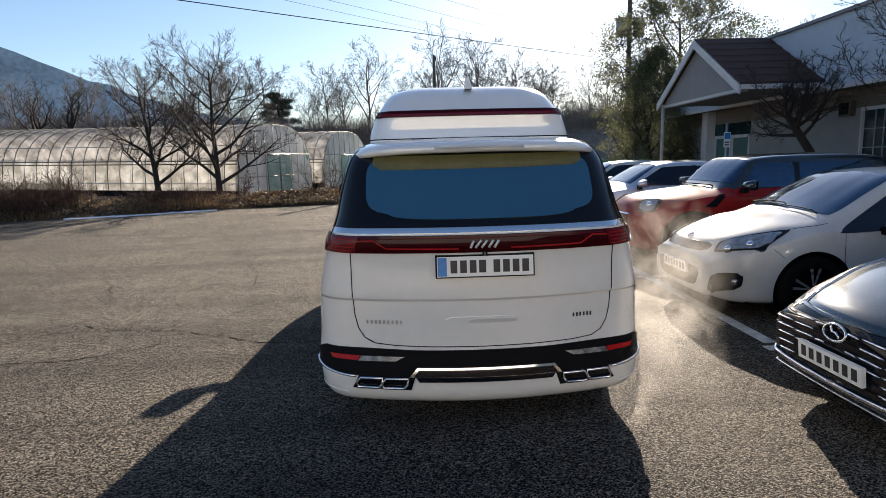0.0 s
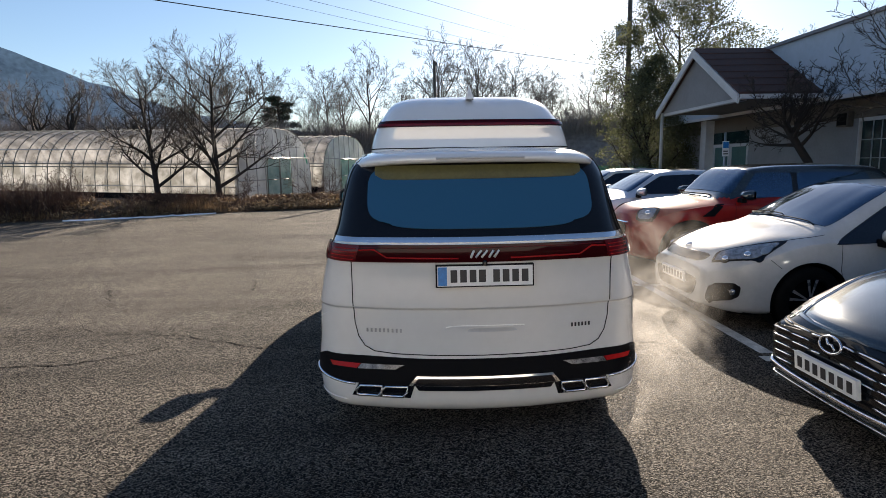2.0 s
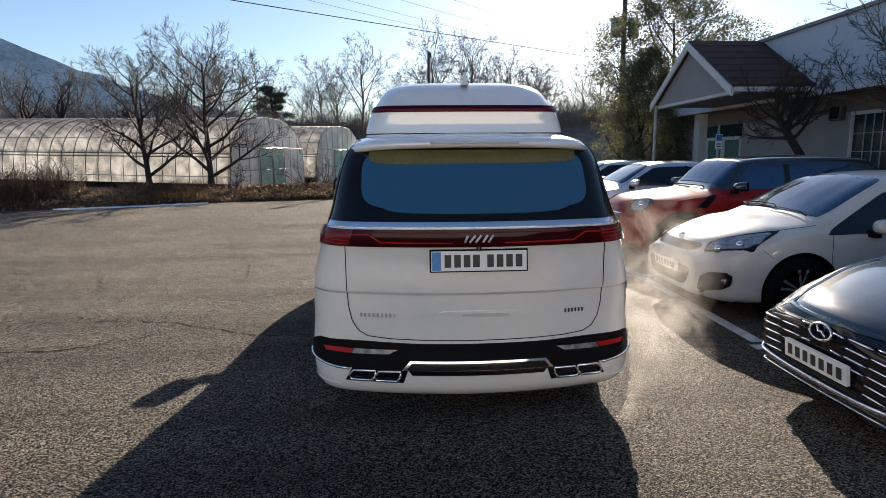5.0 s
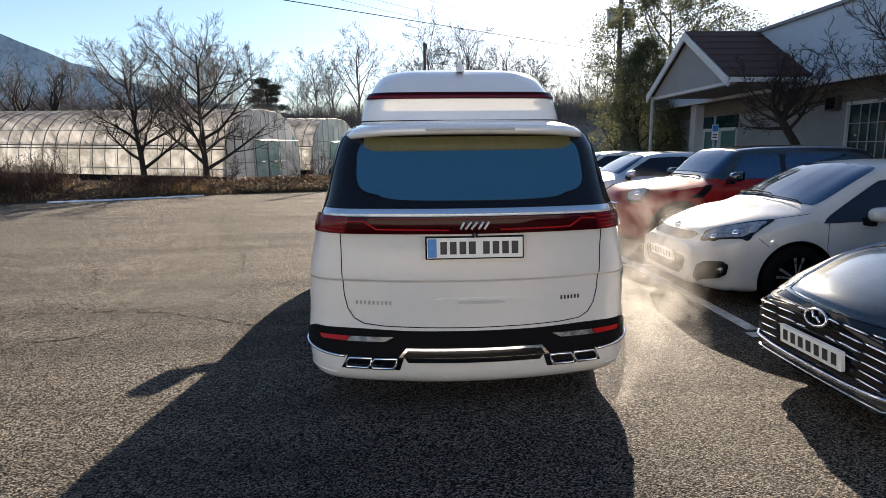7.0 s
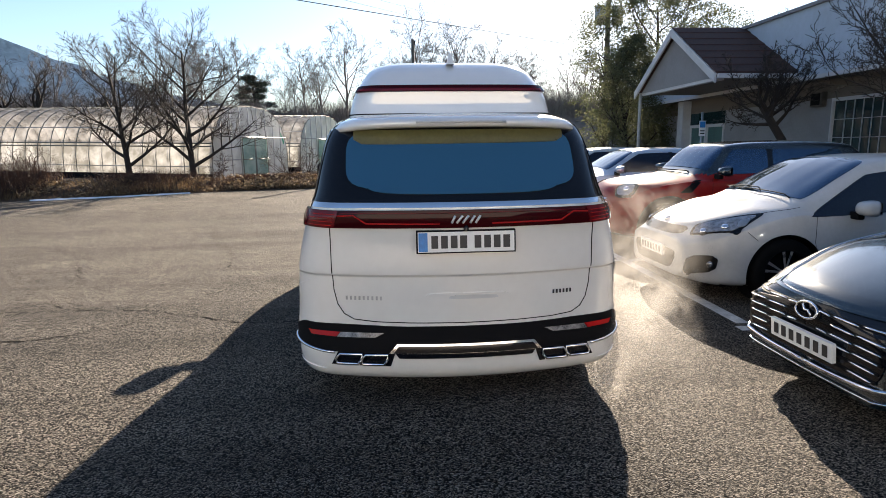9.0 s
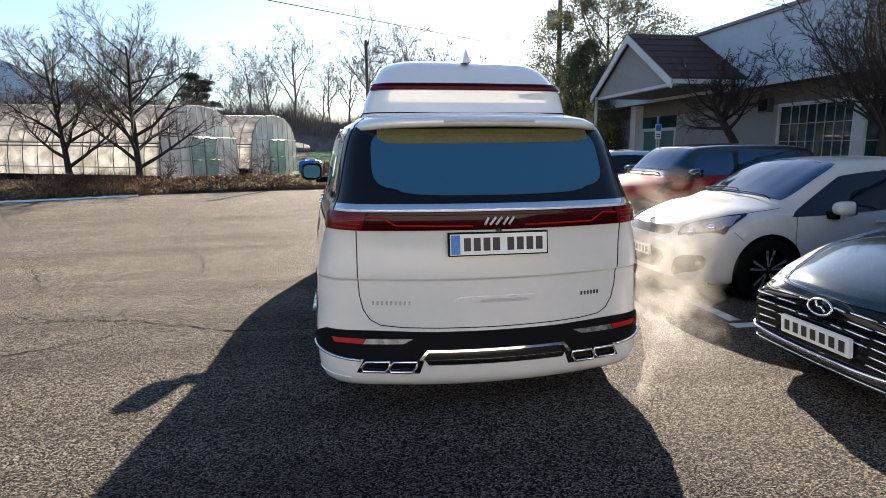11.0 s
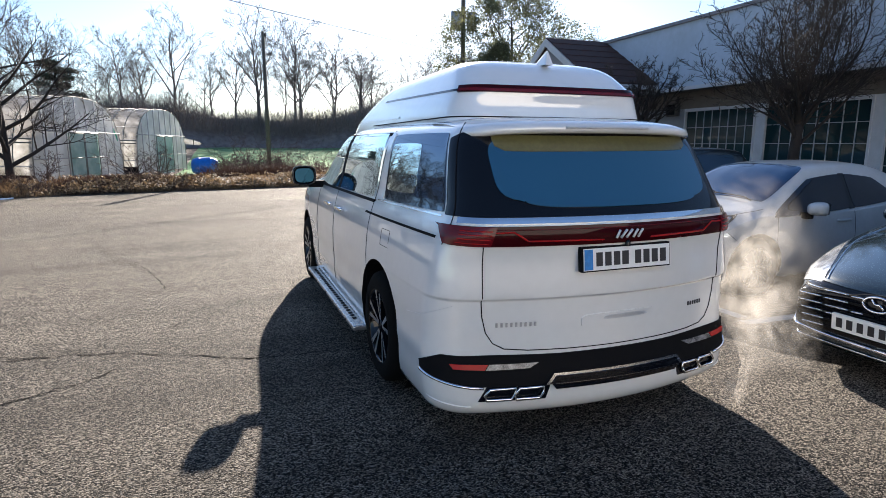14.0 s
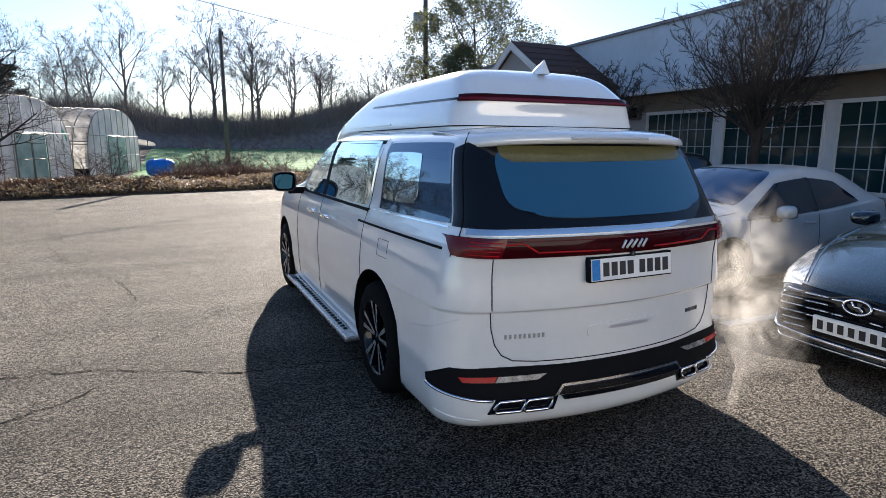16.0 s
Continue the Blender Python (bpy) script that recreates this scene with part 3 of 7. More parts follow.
def roof_band():
    rb = thing("roof_band", Matrix(), "deep pale blue-white fascia band with dark coping", "roof", kind="structure")
    part("fascia", box(9.7, 9.78, -8, 24, 3.0, 4.62), FASCIA, rb)
    part("fascia_lip", box(9.66, 9.72, -8, 24, 2.93, 3.02), TRIM, rb)
    part("coping", box(9.62, 9.84, -8, 24, 4.62, 4.70), mat("coping", (0.2, 0.2, 0.22), 0.6), rb)
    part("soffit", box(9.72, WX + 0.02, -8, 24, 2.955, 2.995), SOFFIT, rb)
    part("flat_roof", box(9.78, 22, -8, 24, 4.5, 4.6), CONCRETE, rb)
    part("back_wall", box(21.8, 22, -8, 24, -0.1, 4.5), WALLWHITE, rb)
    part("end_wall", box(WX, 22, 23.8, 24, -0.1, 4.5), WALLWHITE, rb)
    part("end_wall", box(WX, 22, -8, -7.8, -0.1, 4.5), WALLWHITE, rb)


roof_band()


def porch():
    p = thing("porch", Matrix(), "gabled entrance porch with reddish-brown shingle roof", "porch", kind="structure")
    ry, rz, ez, x0, x1 = 16.65, 4.68, 3.16, 7.62, 9.7
    for s, ye in ((1, 19.15), (-1, 14.12)):
        th = Vector((0, 0, 0.1))
        a = [Vector((x0, ry, rz)), Vector((x1, ry, rz)), Vector((x1, ye, ez)), Vector((x0, ye, ez))]
        mesh_ob("roof_slope", a + [v - th for v in a], [(0, 1, 2, 3), (7, 6, 5, 4), (0, 4, 5, 1), (1, 5, 6, 2), (2, 6, 7, 3), (3, 7, 4, 0)], SHINGLE, p, smooth=False)
        n = 7
        for k in range(n):
            f0, f1 = k / n, (k + 1) / n
            q = [Vector((x0 - 0.02, ry + (ye - ry) * f0, rz + (ez - rz) * f0 + 0.012)), Vector((x1, ry + (ye - ry) * f0, rz + (ez - rz) * f0 + 0.012)),
                 Vector((x1, ry + (ye - ry) * f1, rz + (ez - rz) * f1 + 0.035)), Vector((x0 - 0.02, ry + (ye - ry) * f1, rz + (ez - rz) * f1 + 0.035))]
            mesh_ob("shingle_course", q + [v - Vector((0, 0, 0.03)) for v in q], [(0, 1, 2, 3), (2, 6, 7, 3), (3, 7, 4, 0), (1, 5, 6, 2)], SHINGLE, p, smooth=False)
        bargeboard = [Vector((x0 - 0.05, ry, rz - 0.02)), Vector((x0 - 0.05, ye, ez - 0.02)), Vector((x0 - 0.05, ye, ez - 0.24)), Vector((x0 - 0.05, ry, rz - 0.24))]
        mesh_ob("bargeboard", bargeboard + [v + Vector((0.05, 0, 0)) for v in bargeboard], [(0, 1, 2, 3), (4, 7, 6, 5), (0, 4, 5, 1), (1, 5, 6, 2), (2, 6, 7, 3), (3, 7, 4, 0)], TRIM, p, smooth=False)
    g = [Vector((x0 + 0.12, 14.3, 3.08)), Vector((x0 + 0.12, 18.97, 3.08)), Vector((x0 + 0.12, 16.65, 4.5))]
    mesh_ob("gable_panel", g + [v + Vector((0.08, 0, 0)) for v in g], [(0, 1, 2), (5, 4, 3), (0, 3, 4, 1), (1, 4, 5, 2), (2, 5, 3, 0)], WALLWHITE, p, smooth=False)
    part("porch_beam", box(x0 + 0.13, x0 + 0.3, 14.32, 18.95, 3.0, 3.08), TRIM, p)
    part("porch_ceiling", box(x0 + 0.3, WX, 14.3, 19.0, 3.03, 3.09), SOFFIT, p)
    mesh_ob("porch_post", *tube([(7.72, 18.98, -0.1), (7.72, 18.98, 3.1)], 0.05, 14), CONCRETE, p)
    part("gutter", box(x0, x1 - 0.02, 14.02, 14.1, 3.02, 3.13), TRIM, p)
    part("pilaster", box(10.05, WX, 20.75, 21.15, -0.1, 3.0), TRIM, p)
    part("slab", box(7.5, WX, 14.5, 20.7, -0.1, 0.06), CONCRETE, p)


porch()


def entrance():
    d = thing("door_1", pose(WX, 0, 0), "double glazed entrance door with teal panes and white frame", "door", kind="structure")
    for a, b in ((18.5, 19.6), (19.65, 20.75)):
        part("door_frame", add_box(add_box(add_box(box(0, 0.08, a, a + 0.08, 0, 2.1), 0, 0.08, b - 0.08, b, 0, 2.1), 0, 0.08, a + 0.08, b - 0.08, 0, 0.2), 0, 0.08, a + 0.08, b - 0.08, 2.0, 2.1), TRIM, d)
        part("pane", box(0.03, 0.05, a + 0.08, b - 0.08, 0.2, 2.0), TEAL, d)
        part("handle", box(-0.05, 0.0, (a + b) / 2 + 0.38, (a + b) / 2 + 0.42, 0.9, 1.2), STEEL, d)
    part("transom", box(0, 0.08, 18.5, 20.75, 2.12, 2.5), PANE, d)


entrance()

# ---- tunnel greenhouses ----
DARKSTEEL = mat("weathered_steel", (0.16, 0.17, 0.16), 0.6, metal=0.4, var=0.2, scale=10)
ROOFFILM = film_mat("roof_film", (0.20, 0.195, 0.19), (0.54, 0.53, 0.52), 0.38)
GABLEFILM = film_mat("gable_film", (0.74, 0.76, 0.75), (0.95, 0.96, 0.95), 0.28)
GH_AX = Vector((-0.966, 0.259, 0)).normalized()
GH_CX = Vector((0.259, 0.966, 0)).normalized()


def arch(u, width=6.8, wall=1.45, ridge=3.35):
    """The section of a tunnel: u from 0 to 1 over the arch."""
    a = math.pi * u
    x = width / 2 * (1 - math.copysign(abs(math.cos(a)) ** 0.72, math.cos(a)))
    s = max(0.0, math.sin(a))
    return x, ridge * s ** 0.62 if s > 0 else 0.0


def greenhouse(origin, length, label, rise=0.018):
    g = thing("greenhouse", Matrix.Translation(origin), label, "greenhouse", "tunnel greenhouses")

    def at(x, z, d):
        return GH_CX * x + GH_AX * d + Vector((0, 0, z + rise * d))
    N, M = 36, int(length * 5)
    vs, fs = [], []
    for j in range(M + 1):
        d = length * j / M
        sag = 0.05 * abs(math.sin(d * math.pi / 0.65))
        for i in range(N + 1):
            x, z = arch(i / N)
            k = 1 - sag / 3.4 + 0.006 * noise.noise((x, z, d * 1.7))
            vs.append(at(3.4 + (x - 3.4) * k, max(0.42 if i < N / 2 else 0.1, z) * k, d))
    for j in range(M):
        for i in range(N):
            fs.append((j * (N + 1) + i, j * (N + 1) + i + 1, (j + 1) * (N + 1) + i + 1, (j + 1) * (N + 1) + i))
    # a weathered roof sheet, and a paler side curtain that rolls up below the eaves rail
    low = [f for f in fs if all(v % (N + 1) <= 4 for v in f)]
    mesh_ob("side_curtain", vs, low, FILM, g, "pale film side curtain")
    mesh_ob("film", vs, [f for f in fs if not all(v % (N + 1) <= 4 for v in f)], ROOFFILM, g, "milky weathered plastic film")
    for x, z in ((0.02, 1.57), (0.05, 1.70)):
        mesh_ob("eaves_rail", *tube([at(x, z, 0), at(x, z, length)], 0.024, 6), DARKSTEEL, g)
    mesh_ob("skirt", [at(-0.01, -0.2, 0), at(-0.01, -0.2, length), at(-0.01, 0.45, length), at(-0.01, 0.45, 0), at(0.05, -0.2, 0), at(0.05, -0.2, length), at(0.05, 0.45, length), at(0.05, 0.45, 0)],
            [(0, 1, 2, 3), (7, 6, 5, 4), (0, 3, 7, 4), (3, 2, 6, 7)], BLACK, g, "black ground sheet along the foot", smooth=False)
    for k in range(int(length / 0.65) + 1):
        mesh_ob("hoop", *tube([at(arch(i / 18)[0], arch(i / 18)[1], k * 0.65) for i in range(19)], 0.02, 5), DARKSTEEL, g)
    for x, z in ((0.0, 0.75), (0.4, 2.35)):
        mesh_ob("rail", *tube([at(x, z, 0), at(x, z, length)], 0.018, 5), STEEL, g)
    # gable end
    for x in np.linspace(0.75, 6.05, 8):
        top = 3.35 * max(0.05, math.sin(math.acos(max(-1, min(1, math.copysign(abs(1 - x / 3.4) ** (1 / 0.72), 1 - x / 3.4)))))) ** 0.62
        mesh_ob("gable_post", *tube([at(x, -0.2, -0.02), at(x, top, -0.02)], 0.022, 6), STEEL, g)
    for z, x0, x1 in ((2.0, 0.15, 6.65), (1.0, 0.05, 6.75)):
        mesh_ob("gable_rail", *tube([at(x0, z, -0.03), at(x1, z, -0.03)], 0.022, 6), STEEL, g)
    P = [at(arch(i / N)[0], max(0.15, arch(i / N)[1]), -0.005) for i in range(N + 1)]
    mesh_ob("gable_film", P + [p + GH_AX * 0.01 for p in P], [tuple(range(N + 1)), tuple(range(2 * N + 1, N, -1))], GABLEFILM, g, smooth=False)
    for x in (2.3, 3.45):
        dq = [at(x, 0.0, -0.05), at(x + 1.08, 0.0, -0.05), at(x + 1.08, 1.95, -0.05), at(x, 1.95, -0.05)]
        door = mesh_ob("door", dq + [v - GH_AX * 0.03 for v in dq], [(0, 1, 2, 3), (7, 6, 5, 4), (0, 4, 5, 1), (1, 5, 6, 2), (2, 6, 7, 3), (3, 7, 4, 0)], TEAL_FILM, g, "pale green film door", smooth=False)
        mesh_ob("door_frame", *joined([tube([dq[i] - GH_AX * 0.04, dq[(i + 1) % 4] - GH_AX * 0.04], 0.022, 6) for i in range(4)] + [tube([at(x, 1.0, -0.09), at(x + 1.08, 1.0, -0.09)], 0.018, 6)]), DARKSTEEL, door)
    return g


greenhouse(Vector((-7.9, 24.4, 0.0)), 30, "long tunnel greenhouse of milky plastic film over steel hoops")
greenhouse(Vector((-5.7, 32.2, 0.0)), 24, "tunnel greenhouse of milky film with pale green doors")


def film_roll():
    """A loose roll of film lashed to the far shoulder of the second tunnel."""
    o = Vector((-5.7, 32.2, 0.0)) + GH_CX * 6.75
    r = thing("film_roll", Matrix.Translation(o), "bulging white roll of greenhouse film", "film roll")
    pts = [Vector((0.0, 0.0, 1.75)) + GH_AX * (0.25 * k - 0.9) + Vector((0.1 * math.sin(k), 0, -0.05 * abs(k - 4))) for k in range(9)]
    mesh_ob("roll", *tube(pts, [0.06, 0.12, 0.15, 0.17, 0.2, 0.2, 0.17, 0.13, 0.07], 12), ROOFFILM, r)
    for k in (2, 6):
        mesh_ob("lashing", *lathe([(0.165, -0.02), (0.18, 0.0), (0.165, 0.02)], 16), BLACK, r).location = pts[k]
    part("bracket", box(-0.03, 0.03, -0.03, 0.03, -0.2, 1.75), DARKSTEEL, r)
    c = thing("cloth", Matrix.Translation(Vector((-7.9, 24.4, 0.0)) + GH_CX * 6.1), "small crumpled green cloth caught on the greenhouse shoulder", "cloth")
    vs = [GH_CX * 0.08 * i + Vector((0, -0.06 + 0.05 * noise.noise((i * 0.8, j * 0.8, 3)), 2.35 - 0.10 * i - 0.05 * j * (1 + 0.3 * math.sin(i * 2)))) for i in range(6) for j in range(5)]
    mesh_ob("sheet", *grid_shell(([vs[i * 5:i * 5 + 5] for i in range(6)], [[Vector((0, -1, 0))] * 5] * 6), 0.012), mat("green_cloth", (0.03, 0.32, 0.2), 0.8, var=0.2), c)


film_roll()

# ---- distance: hill, wooded bank ----


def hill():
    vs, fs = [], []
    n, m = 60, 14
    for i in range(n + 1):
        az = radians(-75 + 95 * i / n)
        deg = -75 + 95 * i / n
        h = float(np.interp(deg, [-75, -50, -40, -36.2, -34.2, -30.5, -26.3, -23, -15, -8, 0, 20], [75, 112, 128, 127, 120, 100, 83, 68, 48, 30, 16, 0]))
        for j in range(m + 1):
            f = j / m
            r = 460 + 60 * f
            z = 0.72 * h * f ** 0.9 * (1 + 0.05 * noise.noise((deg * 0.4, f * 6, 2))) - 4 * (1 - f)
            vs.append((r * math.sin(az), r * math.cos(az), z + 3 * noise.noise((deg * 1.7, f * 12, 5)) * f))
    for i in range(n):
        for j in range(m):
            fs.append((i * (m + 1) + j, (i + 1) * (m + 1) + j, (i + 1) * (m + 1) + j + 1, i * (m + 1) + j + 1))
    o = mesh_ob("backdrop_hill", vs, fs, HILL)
    tagged(o, "distant wooded hill, winter haze painted blue-grey into its colour", "hill", kind="structure")


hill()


def bank_top(x):
    return float(np.interp(x, [-70, -14, -8, -2, 5, 9, 12, 15.5, 40, 60], [5.6, 5.7, 5.5, 4.6, 4.3, 4.7, 5.3, 6.6, 7.5, 7.5]))


def bank():
    """A dark overgrown slope behind the field."""
    vs, fs = [], []
    n, m = 160, 12
    for i in range(n + 1):
        x = -70 + 130 * i / n
        y0 = 62 + 0.05 * (x - 5) - 0.004 * (x - 5) ** 2
        top = bank_top(x) + 0.5 * noise.noise((x * 0.6, 1, 0))
        for j in range(m + 1):
            f = j / m
            vs.append((x, y0 + 5 * f + 0.8 * noise.noise((x * 0.7, f * 4, 4)), -0.3 + top * f + 0.4 * noise.noise((x * 0.9, f * 7, 9)) * f))
        vs.append((x, y0 + 60, 5.0))
    k = m + 2
    for i in range(n):
        for j in range(m + 1):
            fs.append((i * k + j, (i + 1) * k + j, (i + 1) * k + j + 1, i * k + j + 1))
    o = mesh_ob("wooded_bank", vs, fs, BRUSH)
    tagged(o, "dark overgrown bank behind the field", "bank", kind="structure")


bank()

# ---- the van: rear at y = 0 of its own frame, nose towards +y ----
VAN = pose(0.305, 3.03, 0.0, 0, 0, 1.0)
# height: half width, rear, front, corner radius
VAN_ROWS = [
    (0.135, 0.89, 0.14, 4.96, 0.22), (0.17, 0.94, 0.06, 5.02, 0.24), (0.23, 0.965, 0.012, 5.08, 0.25), (0.31, 0.978, 0.005, 5.12, 0.25), (0.40, 0.985, 0.018, 5.14, 0.25),
    (0.46, 0.992, 0.035, 5.15, 0.24), (0.56, 0.99, 0.04, 5.15, 0.25), (0.66, 0.995, 0.04, 5.15, 0.25), (0.758, 0.995, 0.040, 5.14, 0.25),
    (0.774, 0.995, 0.02, 5.13, 0.25), (0.82, 0.992, 0.02, 5.12, 0.25), (0.94, 0.98, 0.025, 5.08, 0.25), (1.03, 0.962, 0.015, 4.98, 0.25),
    (1.08, 0.948, 0.005, 4.86, 0.25), (1.13, 0.93, 0.012, 4.55, 0.25), (1.17, 0.915, 0.03, 4.3, 0.25), (1.22, 0.90, 0.06, 4.1, 0.24),
    (1.32, 0.882, 0.125, 3.88, 0.22), (1.42, 0.862, 0.19, 3.66, 0.2), (1.52, 0.835, 0.26, 3.45, 0.18), (1.595, 0.79, 0.33, 3.26, 0.17),
    (1.628, 0.735, 0.42, 3.12, 0.17), (1.652, 0.66, 0.55, 2.98, 0.17), (1.665, 0.57, 0.7, 2.9, 0.17),
]


def taper(z):
    """How far the sides draw in towards the tail."""
    return float(np.interp(z, [0.3, 0.55, 0.8, 1.05, 1.2], [0.012, 0.028, 0.045, 0.066, 0.07]))


CROWN, A0 = 0.20, radians(16)


def van_at(t, z):
    """A point of the van's skin: t = 0 at the middle of the rear, 1 to 2 round the corner, 2 to 3 the side, 3 to 4 the front corner, 5 the nose's middle; below 0 the other side."""
    w, r, f, rc = smooth_curve(VAN_ROWS, z)
    tp = taper(z)
    wide, w = w, w - tp
    s, a = (1 if t >= 0 else -1), abs(t)
    x0 = w - rc * (1 - math.sin(A0))
    yc = r + CROWN * x0 * x0
    ye = yc + rc * math.cos(A0)
    if a <= 1:
        x = a * x0
        y = r + CROWN * x * x
    elif a <= 2:
        q = A0 + (math.pi / 2 - A0) * (a - 1)
        x, y = x0 + rc * (math.sin(q) - math.sin(A0)), yc + rc * (math.cos(A0) - math.cos(q))
    elif a <= 3:
        k = a - 2
        y = ye + (f - 0.6 - ye) * k
        q = max(0.0, 1 - (y - ye) / 1.15)
        x = wide - tp * q ** 1.4 - 0.02 * k ** 4
    elif a <= 4:
        q = (a - 3) * math.pi / 2
        x, y = wide - 0.02 - 0.45 * (1 - math.cos(q)), f - 0.6 + 0.5 * math.sin(q)
    else:
        k = a - 4
        x, y = (wide - 0.47) * (1 - k), f - 0.1 * (1 - k)
    return Vector((s * x, y, z))


def van_normal(t, z):
    e = 0.01
    du, dv = van_at(t + e, z) - van_at(t - e, z), van_at(t, z + e) - van_at(t, z - e)
    return du.cross(dv).normalized()


def van_t(x, z):
    """The t of the rear skin at x, at a height."""
    w, r, f, rc = smooth_curve(VAN_ROWS, z)
    x0 = w - taper(z) - rc * (1 - math.sin(A0))
    a = abs(x)
    if a <= x0:
        t = a / x0
    else:
        q = math.asin(min(1, (a - x0) / rc + math.sin(A0)))
        t = 1 + (q - A0) / (math.pi / 2 - A0)
    return math.copysign(t, x)


def van_ty(y, z, s=-1):
    """The t of the side skin at y."""
    w, r, f, rc = smooth_curve(VAN_ROWS, z)
    ye = r + CROWN * (w - taper(z) - rc * (1 - math.sin(A0))) ** 2 + rc * math.cos(A0)
    return s * (2 + (y - ye) / (f - 0.6 - ye))


def van_panel(fn, nu=24, nv=8, off=0.006, thick=0.03):
    """A panel on the van's skin; fn(u, v) gives its t and z."""
    pts, ways = [], []
    for i in range(nu):
        a, b = [], []
        for j in range(nv):
            t, z = fn(i / (nu - 1), j / (nv - 1))
            n = van_normal(t, z)
            a.append(van_at(t, z) + n * off)
            b.append(n)
        pts.append(a)
        ways.append(b)
    return grid_shell((pts, ways), thick)


def van_rear(quad, corner=0.0, **kw):
    """A rear panel by its four corners in x and z: bottom left, bottom right, top right, top left."""
    BL, BR, TR, TL = quad

    def fn(u, v):
        p, q = 2 * u - 1, 2 * v - 1
        c = 1 - corner * (abs(p) * abs(q)) ** 4
        s, t = (p * c + 1) / 2, (q * c + 1) / 2
        x = (BL[0] * (1 - s) + BR[0] * s) * (1 - t) + (TL[0] * (1 - s) + TR[0] * s) * t
        z = (BL[1] * (1 - s) + BR[1] * s) * (1 - t) + (TL[1] * (1 - s) + TR[1] * s) * t
        return van_t(x, z), z
    return van_panel(fn, **kw)


def van_side(quad, corner=0.0, s=-1, **kw):
    """A side panel by its four corners in y and z: bottom rear, bottom front, top front, top rear."""
    BL, BR, TR, TL = quad

    def fn(u, v):
        p, q = 2 * u - 1, 2 * v - 1
        c = 1 - corner * (abs(p) * abs(q)) ** 4
        a, t = (p * c + 1) / 2, (q * c + 1) / 2
        y = (BL[0] * (1 - a) + BR[0] * a) * (1 - t) + (TL[0] * (1 - a) + TR[0] * a) * t
        z = (BL[1] * (1 - a) + BR[1] * a) * (1 - t) + (TL[1] * (1 - a) + TR[1] * a) * t
        return van_ty(y, z, s), z
    return van_panel(fn, **kw)


def van_line(points, r=0.003, off=0.0, sides=5):
    """A thin seam along the skin through (t, z) points."""
    return tube([van_at(t, z) + van_normal(t, z) * off for t, z in points], r, sides)


def wheel(parent, m, r=0.36, wid=0.23, spokes=5, name="wheel", two_tone=True):
    """A wheel; its outer face looks along +x of m."""
    w = new(name)
    w.parent, w.matrix_basis = parent, m
    h = wid / 2
    rr = r * 0.68
    mesh_ob("tyre", *lathe([(rr, -h), (r * 0.86, -h * 1.05), (r * 0.965, -h * 0.86), (r, -h * 0.55), (r, h * 0.55), (r * 0.965, h * 0.86), (r * 0.86, h * 1.05), (rr, h)], 40), RUBBER, w)
    mesh_ob("rim", *joined([lathe([(rr * 1.02, h * 0.98), (rr * 0.97, h * 1.0), (rr * 0.93, h * 0.9), (rr * 0.9, h * 0.2)], 40), lathe([(0.001, h * 0.86), (r * 0.1, h * 0.84), (r * 0.12, h * 0.4)], 16)]), GLOSSBLACK, w, "black alloy rim")
    for k in range(spokes):
        a = k * math.tau / spokes + 0.31
        for dlt in (-0.2, 0.2):
            p0 = Vector((h * 0.80, math.cos(a + dlt * 0.6) * r * 0.12, math.sin(a + dlt * 0.6) * r * 0.12))
            p1 = Vector((h * 0.93, math.cos(a + dlt) * rr * 0.96, math.sin(a + dlt) * rr * 0.96))
            d = (p1 - p0).normalized()
            side = d.cross(Vector((1, 0, 0))).normalized()
            up = Vector((0.02, 0, 0))
            w0, w1 = r * 0.022, r * 0.045
            vs = [p0 - side * w0, p0 + side * w0, p1 + side * w1, p1 - side * w1]
            sp = mesh_ob("spoke", [v + up * 0.3 for v in vs] + [v - up for v in vs], [(0, 1, 2, 3), (0, 4, 5, 1), (1, 5, 6, 2), (2, 6, 7, 3), (3, 7, 4, 0)], ALLOY, w, smooth=False)
            sp.data.materials.append(GLOSSBLACK)
            for f in list(sp.data.polygons)[1:]:
                f.material_index = 1
    mesh_ob("brake_disc", *lathe([(0.001, 0.0), (rr * 0.7, 0.0), (rr * 0.7, -0.03), (rr * 0.95, -0.03)], 28), BLACK, w)
    return w


